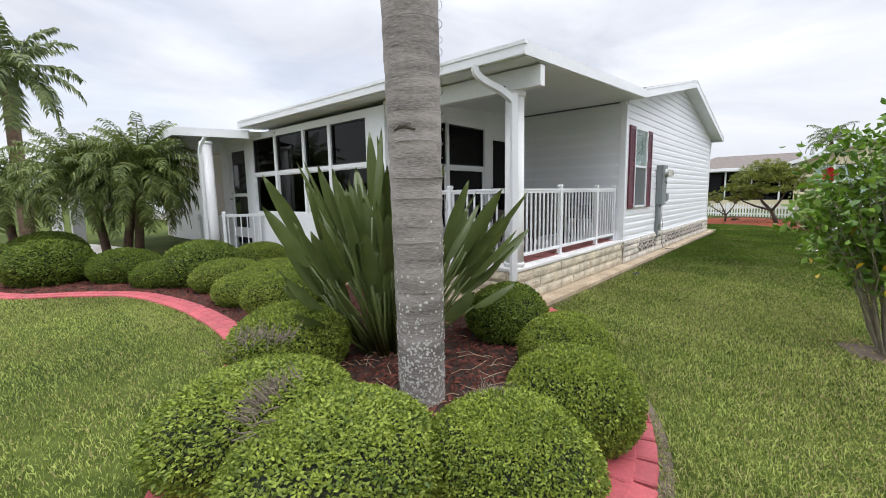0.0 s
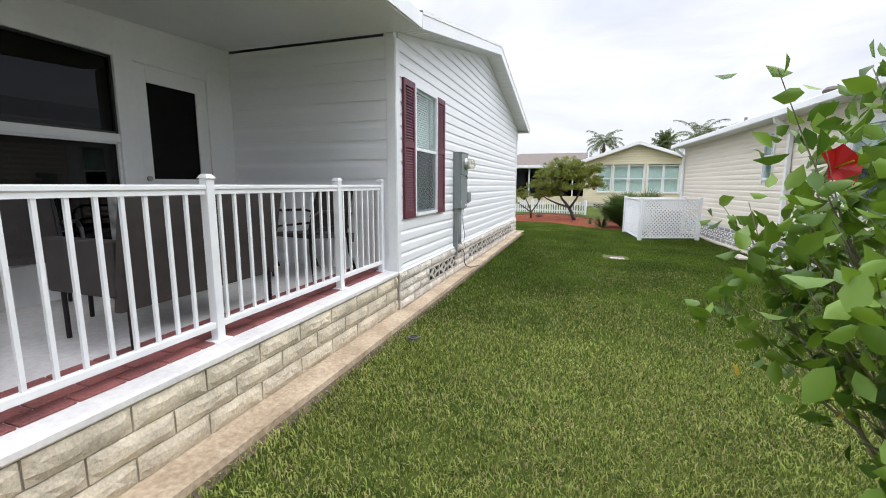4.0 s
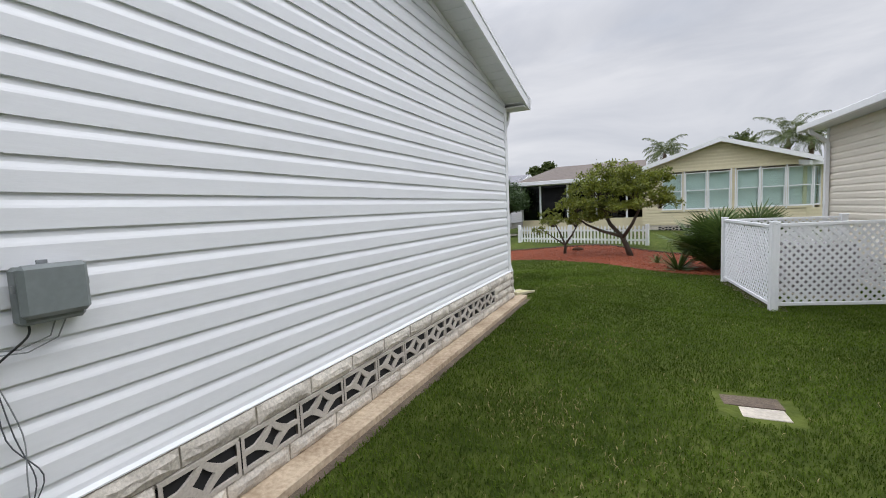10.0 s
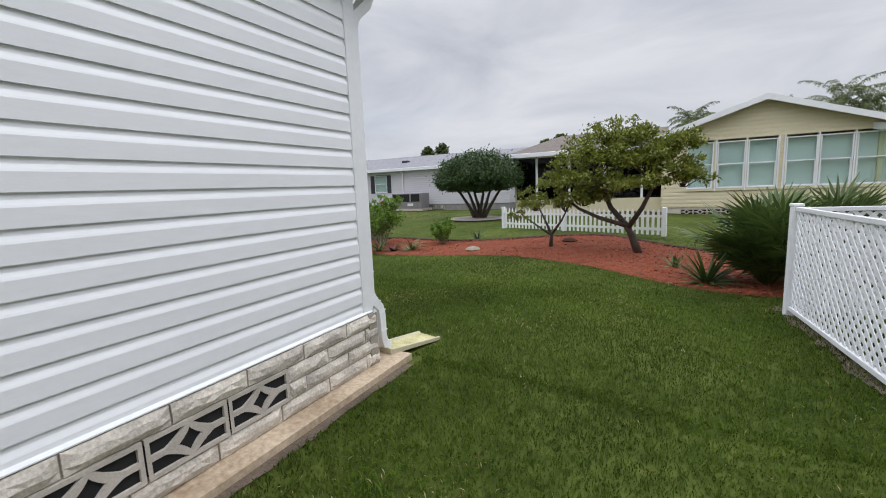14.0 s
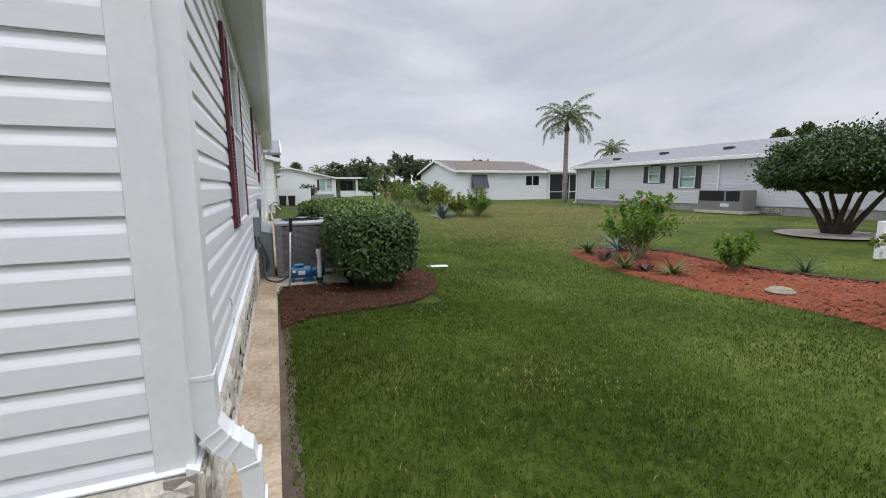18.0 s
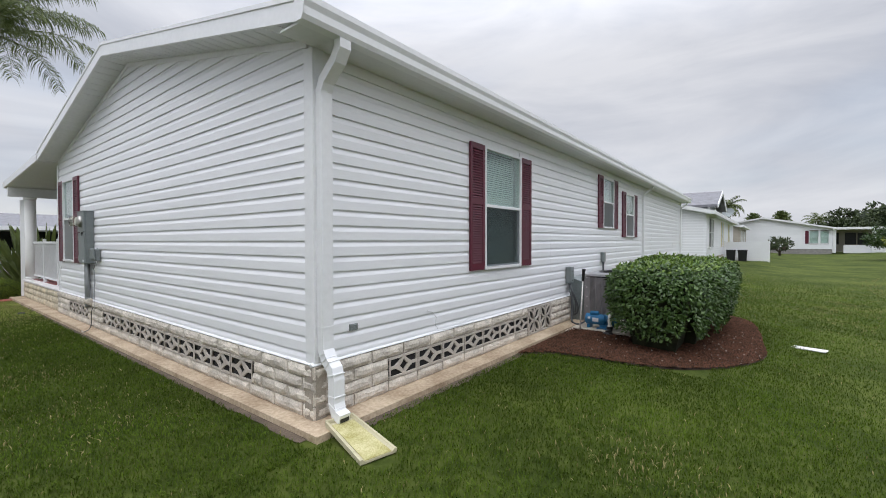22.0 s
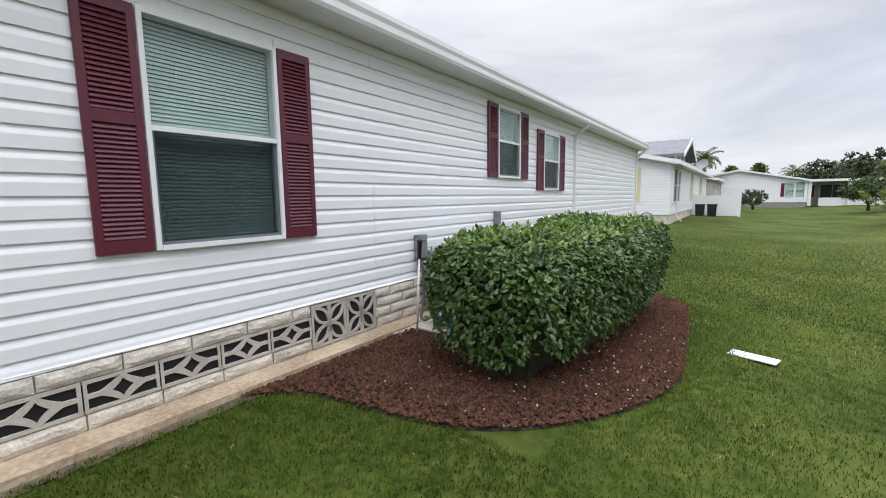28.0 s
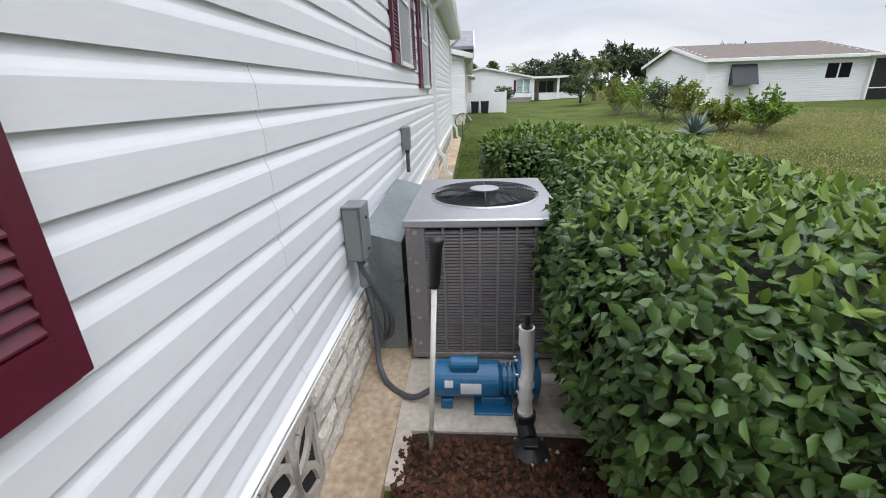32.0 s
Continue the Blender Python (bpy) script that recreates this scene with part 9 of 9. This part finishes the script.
# queen palms: x, y, trunk, crown length
for i, (x, y, h, fl) in enumerate(((-25.0, 28.75, 5.3, 2.3), (-42.0, 48.9, 4.9, 2.2), (3.6, 48.6, 5.2, 2.3), (12.8, 47.3, 5.4, 3.0), (14.2, 46.8, 5.0, 2.8), (-46.7, 20.4, 2.3, 1.5), (-58.0, 7.0, 4.4, 1.8), (-88.0, 17.0, 3.6, 2.2))):
    palm("far_palm", "queen palm with drooping crown behind the houses", (x, y, 0.0), h, (0.2, 0.17, 0.15), 19, fl * 1.12, 0.62, "frond", "bark_palm" if i == 0 else "bark_brown", 140 + i, 50, (0.8, 1.3), (0.24, 0.75), width=0.055, rings=False, elev=(0, 80))
# fan palms: round crowns
for i, (x, y, h, fl) in enumerate(((-28.6, 59.5, 6.2, 1.7), (-26.8, 60.4, 6.6, 1.7), (10.5, 52.9, 6.3, 2.6), (-9.8, 52.2, 5.2, 1.5), (-8.3, 52.6, 5.6, 1.6), (-78.0, 9.0, 4.4, 1.9), (-78.2, 12.3, 4.6, 1.9))):
    palm("fan_palm", "fan palm with a round crown behind the houses", (x, y, 0.0), h, (0.2, 0.17, 0.15), 40, fl * 0.62, 0.75, "frond", "bark_brown", 170 + i, 16, (0.1, 0.4), None, width=0.12, rings=False, elev=(-55, 85))
# a loose band of trees on the horizon
r = np.random.default_rng(77)
V, N = [], []
for i in range(150):
    a = i / 150 * math.tau
    cx2, cy2, hh = -10 + 135 * math.cos(a), 15 + 135 * math.sin(a), r.uniform(2.5, 6.0)
    n = 90
    d = unit(r.normal(0, 1, (n, 3)))
    p = np.array([cx2, cy2, hh * 0.45]) + d * np.array([5.0, 5.0, hh * 0.55]) * r.uniform(0.5, 1.05, (n, 1))
    V.append(p)
    N.append(d)
tagged(new("far_woods", raw_mesh("far_woods", *leaves(np.concatenate(V), np.concatenate(N), 1.5, 1.3, r, 0.4, spread=0.6), "far_leaf")), "distant line of dark green trees", "woods", kind="stuff")

# ---- driveway side: carport, entry, street ----
entry = thing("entry_carport", "white carport roof with beige garage wall", "carport", at=(0, 0, 0))
fl = [(-6.0, -3.93, 2.64), (-7.13, -4.92, 2.74), (-8.4, -4.95, 2.64), (-9.7, -6.05, 2.64), (-16.0, -6.1, 2.6)]
for (xa, ya, za), (xb, yb, zb) in zip(fl, fl[1:]):
    part("fascia", Geo().prism([(xa, ya, za), (xb, yb, zb), (xb, yb, zb - 0.16), (xa, ya, za - 0.16)], [(xa, ya + 0.03, za), (xb, yb + 0.03, zb), (xb, yb + 0.03, zb - 0.16), (xa, ya + 0.03, za - 0.16)]), "trim", entry)
    part("ceiling", Geo().prism([(xa, ya + 0.031, za - 0.10), (xb, yb + 0.031, zb - 0.10), (xb, -0.2, 2.75), (xa, -0.2, 2.75)], [(xa, ya + 0.031, za - 0.02), (xb, yb + 0.031, zb - 0.02), (xb, -0.2, 2.85), (xa, -0.2, 2.85)]), "soffit", entry)
part("garage_wall", Geo().box(-16.0, -2.6, -0.15, -8.06, -2.45, 2.6), "beige_wall", entry)
part("garage_door", Geo().box(-15.2, -2.66, -0.1, -11.4, -2.61, 2.1, 0.01), "trim", entry)
lamp = part("wall_lantern", Geo().box(-8.9, -2.78, 1.75, -8.76, -2.62, 2.0, 0.01), "chair_frame", entry, "dark metal wall lantern")
part("post", Geo().box(-15.6, -5.9, -0.15, -15.35, -5.65, 2.45), "trim", entry)
part("post", Geo().box(-11.9, -5.95, -0.15, -11.65, -5.7, 2.45), "trim", entry)
column(-6.75, -4.45, 0.0, 2.45, "round white metal porch column by the entry")
downspout(entry, [(-6.5, -4.55, 2.5), (-6.62, -4.6, 2.35), (-6.70, -4.60, 2.2), (-6.70, -4.60, 0.1)], (1, 0, 0))
railing((-6.55, -4.35), (-6.0, -3.55), [0.05, 0.92], z=0.06)
railing((-7.4, -4.5), (-8.0, -3.4), [0.05, 1.2], z=0.0)
lan = thing("wall_lantern", "black wire lantern beside the entry door", "lantern", at=(-6.48, -3.52, 1.95))
part("cage", Geo().lathe([(0.02, 0.25), (0.10, 0.20), (0.09, 0.0), (0.03, -0.04)], n=8), "chair_frame", lan)
part("bracket", Geo().tube([(0.0, 0.10, 0.28), (0.0, 0.05, 0.33), (0.0, 0.0, 0.26)], 0.012, 6), "chair_frame", lan)
solo("driveway", Geo().box(-18.0, -40.0, -0.3, -8.2, -2.7, ground_z(-12, -10) + 0.02), "drive", "pale concrete driveway", "driveway", kind="structure")
solo("street", Geo().box(-200, -26.0, -0.4, 200, -19.0, ground_z(0, -20) + 0.012), "road", "grey asphalt street", "street", kind="structure")
# houses across the street, and a parked car
house("street_house", "low brown-roofed house across the street", (-16.0, -34.0, -0.15), 180, 18.0, 9.0, 2.5, 1.2, "tan_wall", "shingle", [("f", 3.0, 0.9, 1.6, 1.3, None, "glass"), ("f", 9.0, 0.9, 1.6, 1.3, None, "glass")])
house("street_house", "low pale house across the street", (12.0, -33.0, -0.15), 180, 20.0, 9.0, 2.5, 1.2, "beige_wall", "shingle_grey", [("f", 3.0, 0.9, 1.6, 1.3, None, "glass"), ("f", 12.0, 0.9, 1.6, 1.3, None, "glass")])
cst = thing("street_carport", "dark flat carport across the street", "carport", at=(-6.0, -29.0, -0.15))
part("roof", Geo().box(-5.5, -3.0, 2.25, 5.5, 3.0, 2.5), "trim", cst)
# near-black wall stands in for the shade under the carport roof
part("back_wall", Geo().box(-5.2, -2.9, 0.0, 5.2, -2.8, 2.25), "dark", cst)
for x in (-5.0, 5.0):
    part("post", Geo().box(x - 0.06, 2.6, 0, x + 0.06, 2.72, 2.25), "trim", cst)
car = thing("parked_car", "white car parked under the carport", "car", at=(-3.5, -28.0, -0.15))
part("body", Geo().prism([(-2.2, -0.85, 0.25), (2.2, -0.85, 0.25), (2.2, -0.85, 0.75), (1.2, -0.85, 0.95), (-1.8, -0.85, 0.95), (-2.2, -0.85, 0.8)], [(-2.2, 0.85, 0.25), (2.2, 0.85, 0.25), (2.2, 0.85, 0.75), (1.2, 0.85, 0.95), (-1.8, 0.85, 0.95), (-2.2, 0.85, 0.8)]), "car_white", car)
part("cabin", Geo().prism([(-1.6, -0.75, 0.95), (1.0, -0.75, 0.95), (0.4, -0.65, 1.45), (-1.2, -0.65, 1.45)], [(-1.6, 0.75, 0.95), (1.0, 0.75, 0.95), (0.4, 0.65, 1.45), (-1.2, 0.65, 1.45)]), "dark_glass", car)
for x in (-1.4, 1.4):
    for y in (-0.8, 0.8):
        wh = part("wheel", Geo().tube([(x, y - 0.1, 0.32), (x, y + 0.1, 0.32)], 0.32, 18), "rubber", car)
        part("rim", Geo().tube([(x, y - 0.105, 0.32), (x, y + 0.105, 0.32)], 0.19, 12), "steel", wh)
for i, (x, y) in enumerate(((-3.2, -9.5), (6.5, -13.0), (-26.0, -12.0), (9.5, -20.0))):
    crown_tree("street_tree", "leafy green tree near the street", (x + (0 if i else 40), y - 6, -0.15), [([(0, 0, 0), (0.1, 0, 1.4), (0.2, 0.1, 2.6)], 0.14, 0.07)], [(0, 0, 3.0, 1.8, 1.8, 1.2), (0.8, 0.4, 2.6, 1.2, 1.2, 0.8)], "far_leaf", 160 + i, 0.16, 240, hollow=0.4)

# ---- grass blades, thick where the path runs, thinner further off ----
def grass(name, areas, per_m2, height, width, material, seed, label, keep_out, patch=None):
    """Curved two-facet blades, scattered over the areas (x0, y0, x1, y1, density)."""
    r = np.random.default_rng(seed)
    P = []
    for x0, y0, x1, y1, k in areas:
        n = int((x1 - x0) * (y1 - y0) * per_m2 * k)
        P.append(np.stack([r.uniform(x0, x1, n), r.uniform(y0, y1, n)], 1))
    P = np.concatenate(P)
    ok = np.ones(len(P), bool)
    for f in keep_out:
        ok &= ~f(P[:, 0], P[:, 1])
    P = P[ok]
    if patch is not None:
        P = P[patch(P[:, 0], P[:, 1], r)]
    z = np.array([ground_z(float(x), float(y)) for x, y in P])
    n = len(P)
    base = np.concatenate([P, z[:, None] - 0.004], 1)
    a = r.uniform(0, math.tau, n)
    lean = np.stack([np.cos(a), np.sin(a), np.zeros(n)], 1) * r.uniform(0.2, 1.1, n)[:, None]
    side = np.stack([-np.sin(a + r.normal(0, 0.5, n)), np.cos(a), np.zeros(n)], 1) * (width * r.uniform(0.6, 1.3, n))[:, None] / 2
    h = (height * r.uniform(0.55, 1.25, n))[:, None]
    up = np.array([[0, 0, 1.0]])
    mid = base + up * h * 0.6 + lean * h * 0.25
    tip = base + up * h * 0.85 + lean * h * 0.85
    v = np.stack([base - side * 0.7, mid + side, mid - side, tip], 1).reshape(-1, 3)
    f = (np.array([(0, 1, 2), (2, 1, 3)])[None] + (np.arange(n) * 4)[:, None, None]).reshape(-1, 3)
    tagged(new(name, raw_mesh(name, v, f, material)), label, "grass", kind="stuff")


def in_poly(line):
    px, py = np.array([p[0] for p in line]), np.array([p[1] for p in line])

    def test(x, y):
        inside = np.zeros(len(x), bool)
        for i in range(len(px)):
            j = i - 1
            hit = ((py[i] > y) != (py[j] > y)) & (x < (px[j] - px[i]) * (y - py[i]) / (py[j] - py[i] + 1e-12) + px[i])
            inside ^= hit
        return inside
    return test


front_bed = kerb_line + [(0.2, -3.96), (-3.0, -3.96), (-7.3, -3.96), (-9.3, -5.5), (-12.4, -6.4)]
outs = [lambda x, y: (x < 0.22) & (y > -3.9) & (y < 8.47) & (x > -17.2), in_poly(front_bed), in_poly(bed_line), in_poly(red_line), lambda x, y: (x > 5.70 - 0.065 * (y - 4)), lambda x, y: (np.abs(x - 2.55) < 0.26) & (np.abs(y - 5.58) < 0.24), lambda x, y: (x < -8.2) & (y < -2.6), lambda x, y: (np.hypot(x + 0.11 - (y - 8.36) * 0.23, (y - 8.7) / 2.1) < 0.17), lambda x, y: (x < -6.0) & (y < -3.0) & (y > -3.9), lambda x, y: (np.hypot((x - 3.12) / 1.3, y + 2.58) < 0.22 + 0.05 * np.sin(9 * x + 7 * y)),
        in_poly([(p[0] + 0.19, p[1]) for p in kerb_line[84:]] + [(0.3, -3.5), (0.2, -4.5), (1.0, -6.0)])]
areas = [(0.2, -6.8, 5.4, 0.0, 1.6), (0.2, 0.0, 5.5, 8.5, 1.6), (-3.4, 8.4, 5.2, 12.5, 1.45), (-8.0, 10.4, -3.4, 12.5, 1.0), (1.5, -9.2, 5.0, -6.8, 0.8), (-7.5, -9.2, 1.2, -6.0, 0.8), (-7.0, -6.6, 0.0, -5.6, 0.8), (-8.0, 12.5, 5.0, 18.5, 1.0), (-21.0, 8.5, -8.0, 18.0, 0.8)]
grass("lawn_grass", areas[:7], 3300, 0.040, 0.0066, "grass", 201, "short green lawn grass", outs, lambda x, y, r: r.uniform(0, 1, len(x)) < np.clip((y + 2.8) / 5.0, 0.12, 1.0) * np.clip((13.0 - y) / 2.0, 0.5, 1))
grass("lawn_grass", areas[7:], 1500, 0.040, 0.0105, "grass", 205, "short green lawn grass towards the back", outs, lambda x, y, r: r.uniform(0, 1, len(x)) < np.clip((18.5 - y) / 6.0, 0, 1) * np.clip((x + 21.0) / 12.0, 0, 1))
grass("pale_grass", areas[:1] + areas[4:7] + [(0.2, 0.0, 5.2, 4.0, 1.0)], 3300, 0.040, 0.0070, "grass_pale", 203, "paler lawn grass at the front", outs, lambda x, y, r: r.uniform(0, 1, len(x)) > np.clip((y + 2.8) / 5.0, 0.12, 1.0))
rp = np.random.default_rng(5)
dry_c = [(2.9, 3.4, 0.9), (1.6, -1.8, 0.9), (2.6, -3.6, 0.8), (1.3, 4.9, 0.5), (1.15, 6.6, 0.55), (0.8, 9.6, 0.5), (1.9, -4.6, 0.8), (3.6, -0.2, 0.9), (-1.0, 10.3, 0.5), (2.3, 1.0, 0.7), (1.4, 10.6, 0.5), (-9.5, 12.5, 1.6), (-13.0, 13.0, 2.2), (3.4, -5.6, 1.0), (3.1, -2.9, 0.5)]


def dry_patch(x, y, r):
    p = 0.06 + 0.26 * np.clip((1.5 - y) / 3.0, 0, 1)
    for cx3, cy3, s in dry_c:
        p += 0.8 * np.exp(-((x - cx3) ** 2 + (y - cy3) ** 2) / (s * s))
    p += 0.40 * np.exp(-((y + 3.5) / 3.0) ** 2) * (x > 1.0)
    blotch = np.sin(x * 3.1 + 1.7 * np.sin(y * 2.3)) * np.sin(y * 2.7 + 1.3 * np.sin(x * 1.9)) + 0.5 * np.sin(x * 7.3 + y * 5.1) * np.sin(y * 6.7 - x * 3.3)
    p = p * np.clip(0.75 + 1.1 * blotch, 0.05, 2.2) * np.clip(1.0 - (y - 1.0) / 5.0, 0.22, 1.0)
    return r.uniform(0, 1, len(x)) < np.minimum(p, 0.45 - 0.20 * np.clip((y + 1.0) / 3.0, 0, 1))


grass("dry_grass", areas, 1700, 0.042, 0.0066, "dry_grass", 202, "dry straw-coloured blades in the lawn", outs, dry_patch)

far_dry = [(-13.4, 17.4, 2.6), (-16.0, 18.0, 2.8), (-18.6, 21.2, 3.2), (-9.5, 16.8, 1.6), (-14.0, 22.0, 2.5)]


def far_patch(x, y, r):
    p = np.zeros(len(x))
    for cx3, cy3, s in far_dry:
        p += np.exp(-((x - cx3) ** 2 / 2.2 + (y - cy3) ** 2) / (s * s))
    return r.uniform(0, 1, len(x)) < np.minimum(p, 0.85)


grass("dry_grass", [(-26.0, 13.5, -7.5, 26.0, 1.0)], 420, 0.05, 0.016, "dry_grass", 204, "tan dry grass in the far lawn", [in_poly(red_line)], far_patch)
